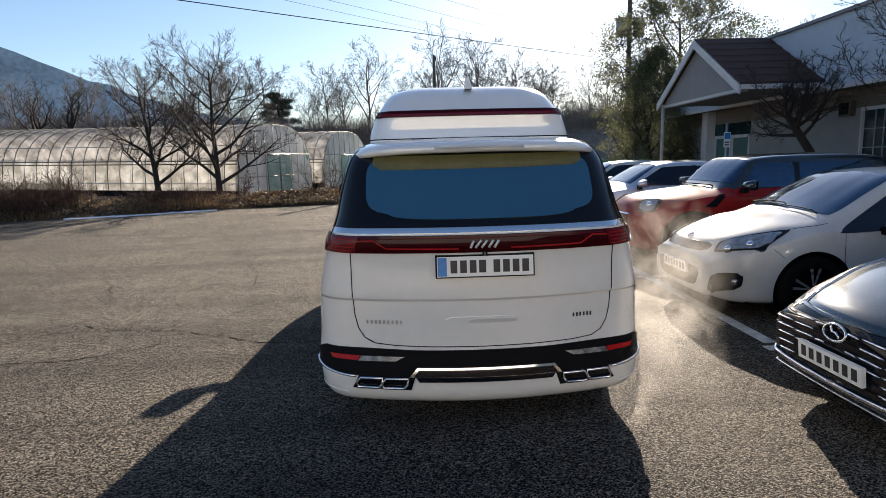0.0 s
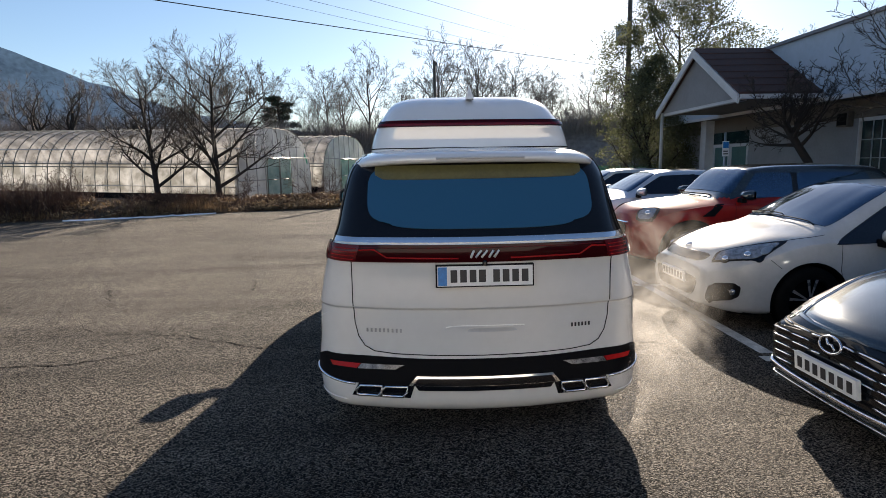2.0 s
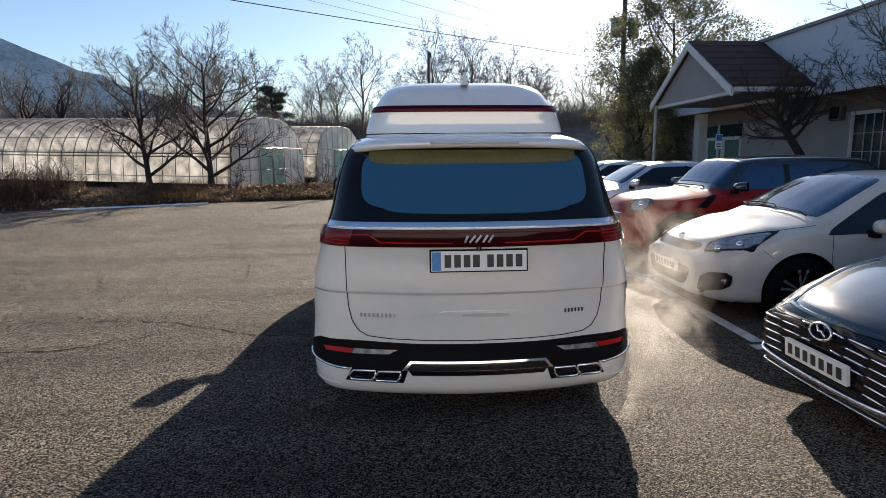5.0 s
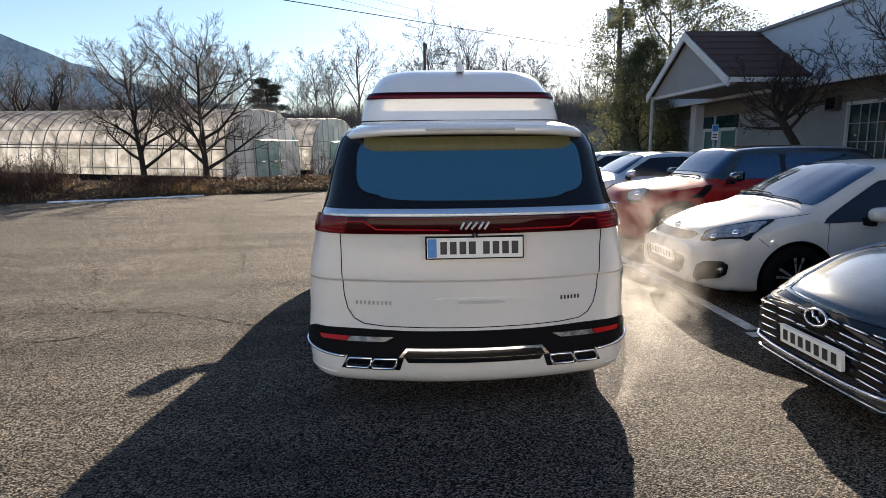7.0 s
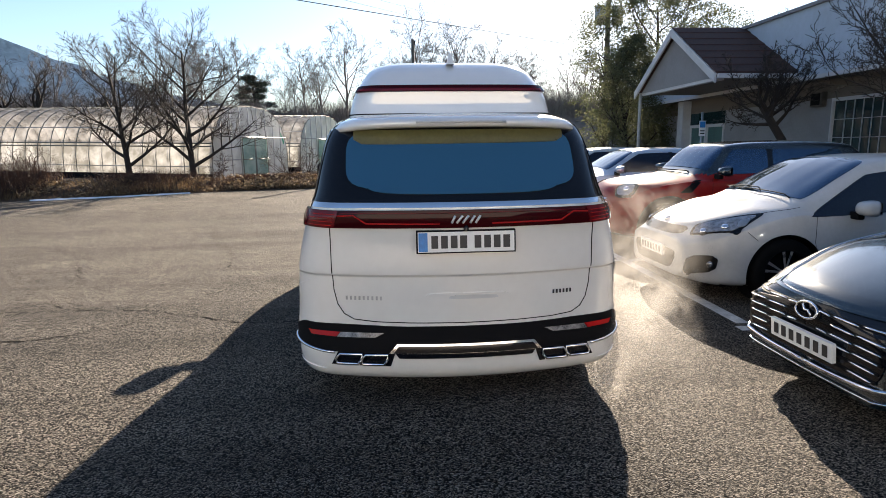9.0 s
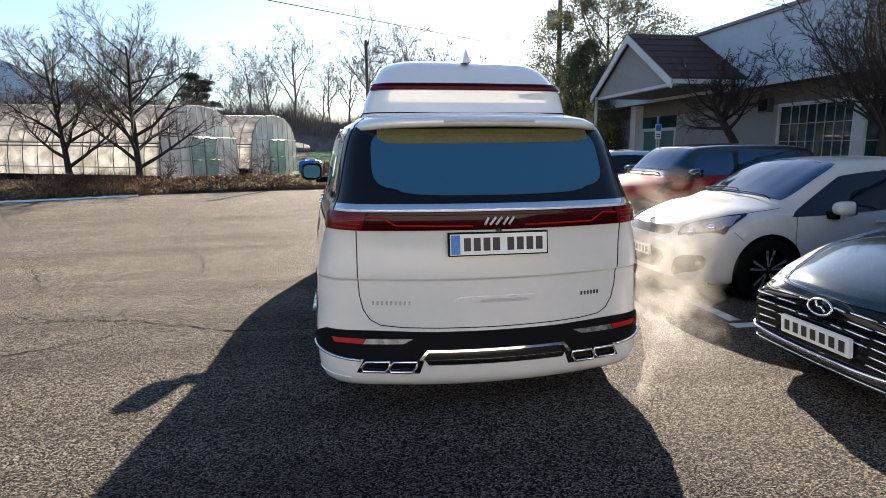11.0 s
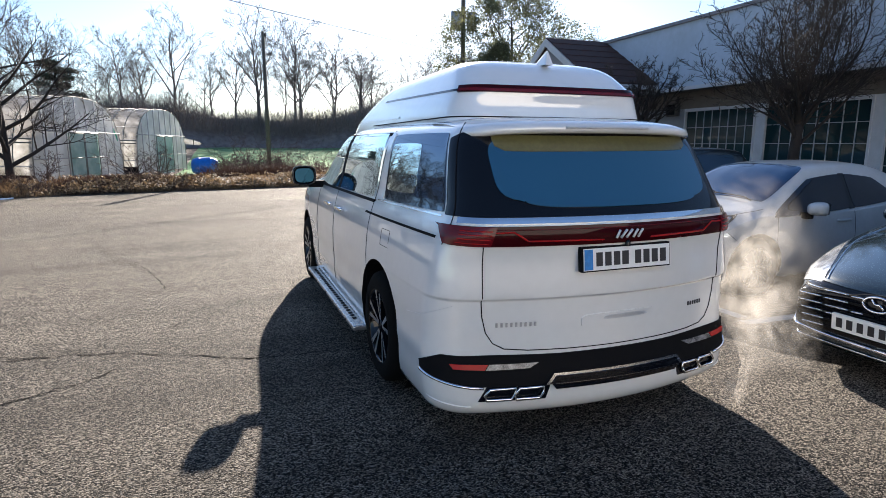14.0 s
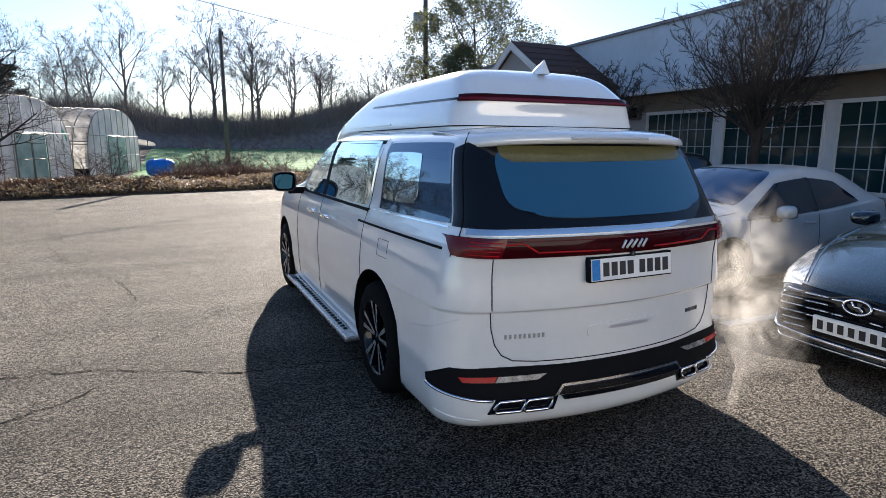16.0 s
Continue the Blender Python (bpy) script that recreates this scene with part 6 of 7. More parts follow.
def grey_saloon(name, m, paint, label):
    rows = [(0, 0.33, 0.50, 0.55, 0.50, 0.57, 0.4, 0.58, 0), (0.05, 0.2, 0.76, 0.64, 0.74, 0.68, 0.52, 0.70, 0.2), (0.22, 0.17, 0.86, 0.72, 0.81, 0.77, 0.6, 0.79, 0.28), (0.65, 0.17, 0.89, 0.84, 0.83, 0.9, 0.6, 0.92, 0.18),
            (1.2, 0.17, 0.90, 0.95, 0.83, 0.99, 0.62, 1.02, 0.05), (2.0, 0.17, 0.90, 0.97, 0.84, 1.37, 0.57, 1.42, 0), (2.75, 0.17, 0.90, 0.99, 0.84, 1.41, 0.57, 1.46, 0), (3.6, 0.17, 0.90, 1.0, 0.82, 1.32, 0.54, 1.38, 0),
            (4.2, 0.2, 0.88, 1.0, 0.78, 1.06, 0.58, 1.09, -0.05), (4.5, 0.25, 0.84, 0.95, 0.70, 0.99, 0.5, 1.01, -0.15), (4.6, 0.35, 0.65, 0.8, 0.6, 0.85, 0.4, 0.86, -0.15)]
    car, body, bvh = car_base(name, m, rows, paint, label, "car", (0.9, 3.55), 0.32, 0.9)
    car_glass(car, bvh, [(-0.72, 1.02), (0.72, 1.02), (0.55, 1.37), (-0.55, 1.37)], [(1.45, 1.0), (2.62, 1.01), (2.62, 1.36), (2.02, 1.34)], [(2.68, 1.01), (3.6, 1.03), (3.3, 1.29), (2.68, 1.36)])
    mirrors(car, 1.5, 0.86, 0.98, paint)
    for s in (-1, 1):
        mesh_ob("headlamp", *on_body(bvh, "x+", [(s * 0.5, 0.63), (s * 0.82, 0.66), (s * 0.84, 0.75), (s * 0.55, 0.70)], 12, 6, 0.008, 0.02, 0.1), CLEAR, car)
    mesh_ob("grille", *on_body(bvh, "x+", [(-0.42, 0.40), (0.42, 0.40), (0.46, 0.62), (-0.46, 0.62)], 16, 6, 0.008, 0.02, 0.1), GLOSSBLACK, car)
    return car


saloon = dark_saloon()
white_hatchback()
compact = red_compact()
grey_saloon("saloon_car", pose(2.5, 11.7, -0.06), SILVER, "silver saloon car parked in the row")
grey_saloon("saloon_car", pose(2.6, 14.7, -0.06), WHITE2, "white saloon car at the end of the row")

# ---- trees ----


def grow(seed, height, trunk_r, spread=0.55, limbs=7, fork=0.28, lean=(0, 0), kids=(6, 5, 3), droop=0.0, up=0.35, twig=0.004):
    """A bare tree: tubes of the trunk, and of its limbs and twigs."""
    rnd = random.Random(seed)
    trunk, crown = [], []

    def rv():
        return Vector((rnd.uniform(-1, 1), rnd.uniform(-1, 1), rnd.uniform(-1, 1)))

    def branch(p, d, length, r, level):
        n = 4 if level < 2 else 3 if level < 3 else 2
        pts, rad = [p.copy()], [r]
        q = p.copy()
        for k in range(n):
            d = (d + rv() * 0.2 + Vector((0, 0, up * 0.18 - droop * level * 0.05))).normalized()
            q = q + d * length / n
            pts.append(q.copy())
            rad.append(max(twig * 0.6, r * (1 - 0.75 * (k + 1) / n)))
        crown.append(tube(pts, rad, 6 if level == 0 else 4 if level == 1 else 3, False))
        if level < len(kids):
            for c in range(kids[level]):
                f = 0.25 + 0.75 * (c + rnd.random() * 0.8) / kids[level]
                f = min(f, 0.98)
                i = min(int(f * n), n - 1)
                bp = pts[i].lerp(pts[i + 1], f * n - i)
                ax = (d.cross(rv())).normalized()
                nd = (d * rnd.uniform(0.55, 0.9) + ax * rnd.uniform(0.5, 0.95)).normalized()
                branch(bp, nd, length * rnd.uniform(0.42, 0.68) * (1 - 0.35 * f), max(twig, rad[i] * 0.55), level + 1)

    n = 7
    pts, rad = [Vector((0, 0, -0.15))], [trunk_r * 1.25]
    d = Vector((lean[0], lean[1], 1)).normalized()
    q = Vector((0, 0, -0.15))
    th = height * 0.72
    for k in range(n):
        d = (d + rv() * 0.1 + Vector((0, 0, 0.12))).normalized()
        q = q + d * th / n
        pts.append(q.copy())
        rad.append(trunk_r * (1 - 0.85 * (k + 1) / n) + 0.008)
    trunk.append(tube(pts, rad, 9))
    for c in range(limbs):
        f = fork + (0.98 - fork) * (c + rnd.random() * 0.5) / limbs
        i = min(int(f * n), n - 1)
        bp = pts[i].lerp(pts[i + 1], f * n - i)
        a = c * 2.4 + rnd.random()
        nd = Vector((math.cos(a) * spread * 1.6, math.sin(a) * spread * 1.6, rnd.uniform(0.6, 1.1))).normalized()
        branch(bp, nd, height * rnd.uniform(0.36, 0.5) * (1.1 - 0.55 * f), rad[i] * 0.62, 0)
    return joined(trunk), joined(crown)


def bare_tree(m, seed, height, trunk_r, label, group="", bark=None, **kw):
    t = thing("tree", m, label, "tree", group)
    a, b = grow(seed, height, trunk_r, **kw)
    mesh_ob("trunk", *a, bark or BARK, t)
    mesh_ob("crown", *b, bark or BARK, t, "bare winter twigs")
    return t


def at_ground(x, y, rz=0):
    return pose(x, y, ground_z(x, y), 0, 0, rz)


def fan_tree(m, seed, height, trunk_r, fork, limbs, flare, label, category="tree", group="", lean=(0, 0), kids=(9, 6, 4), up=0.10, wild=0.17, bark=None, twig=0.005, name="tree", thick=0.55):
    """A bare tree or shrub whose trunk soon parts into several long limbs that sweep upwards."""
    rnd = random.Random(seed)
    t = thing(name, m, label, category, group)
    crown = []

    def rv():
        return Vector((rnd.gauss(0, 1), rnd.gauss(0, 1), rnd.gauss(0, 0.7)))

    def branch(p, d, length, r, level):
        n = (10, 6, 4, 3)[level]
        pts, rad = [p.copy()], [r]
        q = p.copy()
        for k in range(n):
            d = (d + rv() * wild * (1, 1.1, 1.2, 1.2)[level] + Vector((0, 0, up))).normalized()
            q = q + d * length / n
            pts.append(q.copy())
            rad.append(max(twig * 0.55, r * (1 - 0.94 * ((k + 1) / n) ** 0.75)))
        crown.append(tube(pts, rad, (7, 5, 4, 3)[level], False))
        if level >= len(kids):
            return
        side = rnd.choice((-1, 1))
        for c in range(kids[level]):
            f = min(0.97, (0.14 if level == 0 else 0.2) + 0.82 * (c + rnd.random() * 0.8) / kids[level])
            i = min(int(f * n), n - 1)
            bp = pts[i].lerp(pts[i + 1], f * n - i)
            dd = (pts[i + 1] - pts[i]).normalized()
            ax = (dd.cross(Vector((0, 0, 1)) + rv() * 0.7)).normalized() * side
            side = -side
            nd = (dd * rnd.uniform(0.6, 0.9) + ax * rnd.uniform(0.5, 0.9) + rv() * 0.15).normalized()
            branch(bp, nd, length * rnd.uniform(0.30, 0.55) * (1 - 0.45 * f), max(twig, rad[i] * rnd.uniform(0.4, 0.6)), level + 1)

    pts, rad, q = [Vector((0, 0, -0.15))], [trunk_r * 1.35], Vector((0, 0, -0.15))
    d = Vector((lean[0], lean[1], 1)).normalized()
    for k in range(6):
        d = (d + rv() * 0.05 + Vector((lean[0] * 0.12, lean[1] * 0.12, 0))).normalized()
        q = q + d * (fork + 0.15) / 6
        pts.append(q.copy())
        rad.append(trunk_r * (1.05 - 0.06 * k))
    mesh_ob("trunk", *tube(pts, rad, 10), bark or BARK, t)
    a0 = rnd.uniform(0, math.tau)
    for c in range(limbs):
        a = a0 + c * math.tau / limbs + rnd.uniform(-0.35, 0.35)
        fl = radians(rnd.uniform(*flare))
        p = pts[-1].lerp(pts[-2 if c % 2 else -3], rnd.random() * 0.8) if limbs > 1 else pts[-1]
        nd = Vector((math.cos(a) * math.sin(fl), math.sin(a) * math.sin(fl), math.cos(fl)))
        L = (height - fork) * rnd.uniform(0.8, 1.1) * (1.0 if fl < 0.8 else 0.85)
        branch(p, nd, L, trunk_r * thick * rnd.uniform(0.8, 1.2), 0)
    mesh_ob("crown", *joined(crown), bark or BARK, t, "bare winter twigs")
    return t


bare_tree(at_ground(-10.35, 22.6), 11, 6.3, 0.115, "dark leafless fruit tree leaning beside the greenhouse", "trees by the greenhouse", spread=0.75, limbs=15, fork=0.16, lean=(-0.08, 0), kids=(9, 6, 4), twig=0.0065, up=0.5)
bare_tree(at_ground(-8.15, 22.9), 29, 7.0, 0.125, "dark leafless tree with long spreading limbs before the greenhouse", "trees by the greenhouse", spread=0.8, limbs=18, fork=0.13, kids=(9, 6, 4), twig=0.0065, up=0.5)
fan_tree(at_ground(9.25, 12.55), 31, 4.3, 0.10, 2.7, 12, (30, 90), "small leafless tree with crooked leaning trunk beside the building", group="trees by the building", lean=(-0.40, 0.02), kids=(10, 7, 5), up=0.045, thick=0.45, twig=0.006)
fan_tree(at_ground(8.15, 8.64), 43, 4.75, 0.11, 2.05, 26, (5, 62), "round-crowned leafless tree before the windows", group="trees by the building", kids=(11, 7, 4), up=0.07, wild=0.14, thick=0.3, twig=0.006)
SHRUBBARK = mat("shrub_bark", (0.085, 0.052, 0.04), 0.9, var=0.3, scale=12)
_r = random.Random(77)
for _k, (_x, _d, _h) in enumerate([(-19.5, 1.6, 1.7), (-18.0, 1.2, 1.4), (-16.6, 1.9, 1.9), (-15.3, 1.3, 1.5), (-14.2, 1.8, 2.0), (-13.0, 1.2, 1.3), (-11.9, 1.6, 1.5), (-6.9, 1.5, 1.2), (-4.6, 1.7, 2.1), (-3.9, 2.4, 1.5), (-0.9, 4.2, 2.0), (0.2, 5.0, 2.2), (1.2, 4.4, 1.8), (2.2, 5.4, 2.0), (-0.2, 6.5, 2.2), (3.6, 3.0, 1.4), (5.0, 2.6, 1.6)]):
    fan_tree(at_ground(_x, edge_y(_x) + _d), 100 + _k, _h, 0.042 if _x < -11 else 0.028, 0.12, 10, (8, 80), "leafless tangled brown shrub on the verge", "shrub", "shrubs on the verge", kids=(6, 4), up=0.05, wild=0.3, bark=SHRUBBARK, twig=0.006, name="shrub")
# a dense brown thicket of shrubs round the pole beside the barrel
for _k, (_x, _y, _h) in enumerate([(-1.75, 30.2, 1.15), (-1.25, 29.6, 1.2), (-0.75, 30.4, 1.3), (-0.3, 29.7, 1.2), (0.2, 30.3, 1.35), (0.7, 29.8, 1.2), (1.2, 30.3, 1.1), (1.9, 30.8, 0.9), (2.7, 30.6, 1.0)]):
    fan_tree(at_ground(_x, _y), 150 + _k, _h, 0.026, 0.05, 22, (10, 85), "dense rust-brown leafless shrub round the pole", "shrub", "shrubs round the pole", kids=(9, 6), up=0.04, wild=0.35, bark=SHRUBBARK, twig=0.007, name="shrub")

far_kinds = [bare_tree(pose(-62 + 9 * k, 78, 4.2), 60 + k, 9.5 + 0.8 * k, 0.15, "tall leafless tree on the far bank", "trees on the far bank", HAZEBARK, spread=0.42, limbs=10, fork=0.25, kids=(6, 6, 3), twig=0.016) for k in range(5)]
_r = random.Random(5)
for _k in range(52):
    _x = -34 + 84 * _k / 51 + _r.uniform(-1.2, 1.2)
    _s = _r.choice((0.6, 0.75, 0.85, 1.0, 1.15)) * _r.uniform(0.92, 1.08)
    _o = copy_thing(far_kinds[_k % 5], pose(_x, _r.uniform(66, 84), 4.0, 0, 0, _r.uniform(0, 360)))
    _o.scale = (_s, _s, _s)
# big dark trees before the hill
for _k, (_x, _y, _h) in enumerate([(-36.9, 50, 8.6), (-32.6, 50, 8.8), (-30.0, 50.5, 8.0), (-26.5, 52, 6.5), (-41.5, 50, 8.2)]):
    fan_tree(pose(_x, _y, 0.9), 300 + _k, _h, 0.24, 4.0, 7, (12, 66), "broad dark leafless tree behind the greenhouse", group="trees before the hill", kids=(8, 5, 3), wild=0.22, twig=0.017)
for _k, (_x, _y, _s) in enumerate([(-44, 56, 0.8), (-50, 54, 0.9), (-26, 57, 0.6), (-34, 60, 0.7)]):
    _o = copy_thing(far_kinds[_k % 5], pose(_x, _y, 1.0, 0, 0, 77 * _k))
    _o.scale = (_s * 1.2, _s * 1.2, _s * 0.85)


def leafy(m, seed, height, radius, base, count, leaf, material, label, sparse=0.0, trunk_r=0.14, group=""):
    """An evergreen: trunk and limbs, and a crown of many small leaves in uneven tufts."""
    rnd = random.Random(seed)
    t = thing("tree", m, label, "tree", group)
    a, b = grow(seed, height * 0.95, trunk_r, spread=0.5, limbs=12, fork=base / height, kids=(4, 3), twig=0.012)
    mesh_ob("trunk", *joined([a]), BARK, t)
    mesh_ob("branchwork", *joined([b]), BARK, t)
    vs, fs = [], []
    tufts = []
    per = 45 if leaf < 0.2 else 20
    for k in range(count // per):
        f = rnd.random()
        z = base + (height - base) * f
        prof = math.sin(min(1, (1 - f) * 1.35 + 0.08) * math.pi / 2) * (0.75 + 0.35 * noise.noise((f * 5, seed, 0)))
        r = radius * prof * math.sqrt(rnd.uniform(0.12, 1))
        an = rnd.uniform(0, math.tau)
        if sparse and noise.noise((math.cos(an) * 1.5 + seed, math.sin(an) * 1.5, z * 0.6)) < sparse - 0.45:
            continue
        tufts.append((Vector((r * math.cos(an), r * math.sin(an), z)), rnd.uniform(0.18, 0.42)))
    for c, tr in tufts:
        for _ in range(per):
            p = c + Vector((rnd.gauss(0, 1), rnd.gauss(0, 1), rnd.gauss(0, 0.7))) * tr * 0.6
            u = Vector((rnd.uniform(-1, 1), rnd.uniform(-1, 1), rnd.uniform(-0.6, 1))).normalized()
            w = u.orthogonal().normalized()
            w.rotate(Matrix.Rotation(rnd.uniform(0, math.tau), 3, u))
            L = leaf * rnd.uniform(0.6, 1.2)
            o = len(vs)
            vs += [p, p + u * L * 0.5 + w * L * 0.22, p + u * L, p + u * L * 0.5 - w * L * 0.22]
            fs.append((o, o + 1, o + 2, o + 3))
    mesh_ob("crown", vs, fs, material, t, smooth=False)
    return t


leafy(at_ground(9.0, 22.9), 3, 5.6, 2.1, 0.5, 44000, 0.10, LEAF, "olive-green evergreen tree beside the porch", sparse=0.22, trunk_r=0.11)
leafy(pose(11.7, 27.2, 0), 8, 11.3, 5.0, 1.8, 64000, 0.125, LEAF, "tall airy broadleaf evergreen behind the building", sparse=0.30, trunk_r=0.17)


def spreading_pine(m, seed, height, label):
    """A pine whose needles lie in flat, ragged layers on level limbs."""
    rnd = random.Random(seed)
    t = thing("tree", m, label, "tree")
    mesh_ob("trunk", *tube([(0, 0, -0.3), (0.1, 0, height * 0.4), (-0.12, 0, height * 0.75), (0.1, 0, height)], [0.2, 0.17, 0.12, 0.05], 8), BARK, t)
    limbs, vs, fs = [], [], []
    for f, rad in ((0.46, 1.9), (0.60, 2.2), (0.74, 1.7), (0.87, 1.35), (0.99, 0.7)):
        for k in range(5):
            a = k * 1.26 + f * 9 + rnd.uniform(-0.3, 0.3)
            L = rad * rnd.uniform(0.55, 1.0)
            z = height * f + rnd.uniform(-0.12, 0.12)
            tip = Vector((math.cos(a) * L + 0.7 * math.sin(f * 17), math.sin(a) * L, z))
            limbs.append(tube([(0, 0, z - 0.3), (tip.x * 0.5, tip.y * 0.5, z - 0.1), tip], [0.05, 0.035, 0.02], 5))
            for _ in range(3):
                q = rnd.uniform(0.55, 1.05)
                c = Vector((tip.x * q, tip.y * q, z + rnd.uniform(-0.03, 0.08)))
                for _ in range(110):
                    p = c + Vector((rnd.gauss(0, 0.26), rnd.gauss(0, 0.28), rnd.gauss(0, 0.13)))
                    u = Vector((rnd.uniform(-1, 1), rnd.uniform(-1, 1), rnd.uniform(-0.1, 0.5))).normalized()
                    w = u.orthogonal().normalized() * 0.06
                    o = len(vs)
                    vs += [p - w, p + w, p + u * rnd.uniform(0.12, 0.26)]
                    fs.append((o, o + 1, o + 2))
    mesh_ob("branchwork", *joined(limbs), BARK, t)
    mesh_ob("crown", vs, fs, PINE, t, smooth=False)


spreading_pine(pose(-17.5, 71, 4.0), 5, 5.6, "dark spreading pine on the far bank")


def blades(seed, n, where, hmin, hmax, width, bend=0.5):
    """Many thin bent blades: where(rnd) gives each one's foot."""
    rnd = random.Random(seed)
    vs, fs = [], []
    for _ in range(n):
        x, y, z, k = where(rnd)
        h = rnd.uniform(hmin, hmax) * k
        a = rnd.uniform(0, math.tau)
        dx, dy = math.cos(a), math.sin(a)
        b = rnd.uniform(0, bend) * h
        ca = rnd.uniform(0, math.tau)
        bx, by = math.cos(ca) * b, math.sin(ca) * b
        w = width * rnd.uniform(0.6, 1.3)
        o = len(vs)
        vs += [(x - dx * w, y - dy * w, z - 0.03), (x + dx * w, y + dy * w, z - 0.03), (x + bx * 0.35 + dx * w * 0.7, y + by * 0.35 + dy * w * 0.7, z + h * 0.6),
               (x + bx * 0.35 - dx * w * 0.7, y + by * 0.35 - dy * w * 0.7, z + h * 0.6), (x + bx, y + by, z + h)]
        fs += [(o, o + 1, o + 2, o + 3), (o + 3, o + 2, o + 4)]
    return vs, fs


def verge(rnd):
    x = rnd.uniform(-27, 7)
    d = abs(rnd.gauss(0.15, 1.0)) + 0.05
    y = edge_y(x) + d
    k = 0.25 + 1.5 * max(0, noise.noise((x * 0.45, y * 0.45, 1)) + 0.25)
    if x > -6.5:
        k *= 0.45
    return x, y, ground_z(x, y), k


_o = mesh_ob("dry_grass", *blades(1, 30000, verge, 0.08, 0.36, 0.007, 1.1), DRYGRASS, smooth=False)
tagged(_o, "dry rust-brown winter grass on the verge", "grass", kind="stuff")


def bramble(rnd):
    cx = rnd.choice((-6.2, -5.4, -4.6, -3.8, -3.0, -19, -17.5, -16, -14.5, -13.3, -12.2, -9.4, -8.3, 0.2, 1.4, 2.6, 3.8, -2.0, -1.0)) + rnd.gauss(0, 0.5)
    y = edge_y(cx) + abs(rnd.gauss(1.1, 0.6)) + (2.0 if cx > -2.5 else 0)
    return cx, y, ground_z(cx, y), 0.4 if -6.9 < cx < -2.4 else 1.9 if cx < -11 else 1.0


_o = mesh_ob("brambles", *blades(2, 24000, bramble, 0.15, 0.55, 0.006, 1.8), thin_leaf("bramble_stems", (0.07, 0.036, 0.024), 0.2), smooth=False)
tagged(_o, "tangled dark brown brambles on the verge", "bush", kind="stuff")


def leaf_litter(seed, n):
    """Dead leaves and bits of straw lying in drifts on the verge."""
    rnd = random.Random(seed)
    vs, fs = [], []
    while len(fs) < n:
        x = rnd.uniform(-20, 6)
        d = abs(rnd.gauss(0.2, 0.9)) + 0.02
        y = edge_y(x) + d
        if noise.noise((x * 0.8, y * 0.8, 7)) < rnd.uniform(-0.4, 0.25):
            continue
        z = ground_z(x, y) + rnd.uniform(0.01, 0.16)
        u = Vector((rnd.gauss(0, 1), rnd.gauss(0, 1), rnd.gauss(0, 0.45))).normalized()
        w = u.cross(Vector((rnd.gauss(0, 0.5), rnd.gauss(0, 0.5), 1))).normalized()
        L, W = rnd.uniform(0.06, 0.17), rnd.uniform(0.015, 0.045)
        o, c = len(vs), Vector((x, y, z))
        vs += [c - u * L * 0.5, c + w * W, c + u * L * 0.5 + Vector((0, 0, 0.02)), c - w * W]
        fs.append((o, o + 1, o + 2, o + 3))
    return vs, fs


def litter_mat():
    m = thin_leaf("dead_leaves", (0.22, 0.12, 0.06), 0.25, (0.5, 0.36, 0.2), 2.5)
    n, link = m.node_tree.nodes, m.node_tree.links.new
    p = n["Principled BSDF"]
    geo, hsv, mr = n.new("ShaderNodeNewGeometry"), n.new("ShaderNodeHueSaturation"), n.new("ShaderNodeMapRange")
    mr.inputs["To Min"].default_value, mr.inputs["To Max"].default_value = 0.35, 1.5
    link(geo.outputs["Random Per Island"], mr.inputs[0])
    link(mr.outputs[0], hsv.inputs["Value"])
    link(p.inputs["Base Color"].links[0].from_socket, hsv.inputs["Color"])
    link(hsv.outputs[0], p.inputs["Base Color"])
    return m


_o = mesh_ob("leaf_litter", *leaf_litter(6, 15000), litter_mat(), smooth=False)
tagged(_o, "drifts of dead brown leaves and straw on the verge", "leaves", kind="stuff")


def thicket(rnd):
    x = rnd.uniform(-60, 55)
    y = 62 + 0.05 * (x - 5) - 0.004 * (x - 5) ** 2 + rnd.uniform(1, 9)
    return x, y, bank_top(x) - rnd.uniform(0.6, 2.2), 0.5 + max(0, noise.noise((x * 0.25, 2, 2)) + 0.5)


_o = mesh_ob("thicket", *blades(3, 62000, thicket, 0.6, 2.5, 0.013, 1.3), mat("thicket_twigs", (0.20, 0.17, 0.155), 0.95, var=0.3, scale=0.4), smooth=False)
tagged(_o, "grey-brown winter thicket along the far bank", "bushes", kind="stuff")

# ---- poles and wires ----


def utility_pole(x, y, h, r, label):
    p = thing("utility_pole", pose(x, y, ground_z(x, y)), label, "pole")
    mesh_ob("shaft", *tube([(0, 0, -0.3), (0, 0, h)], [r, r * 0.7], 14), POLEWOOD, p)
    return p


def bay_sign():
    p = thing("bay_sign", at_ground(8.0, 15.4), "slim post with a small blue and white parking sign", "sign")
    mesh_ob("post", *tube([(0, 0, -0.1), (0, 0, 2.35)], 0.03, 10), STEEL, p)
    part("sign_plate", box(-0.09, 0.09, -0.04, -0.03, 1.72, 2.12, bevel=0.004), PLATEWHITE, p, "small white sign plate")
    part("sign_field", box(-0.075, 0.075, -0.046, -0.0405, 1.94, 2.10), PLATEBLUE, p)
    part("sign_bar", box(-0.06, 0.06, -0.046, -0.0405, 1.84, 1.87), INK, p)
    part("sign_bar", box(-0.06, 0.06, -0.046, -0.0405, 1.77, 1.80), INK, p)


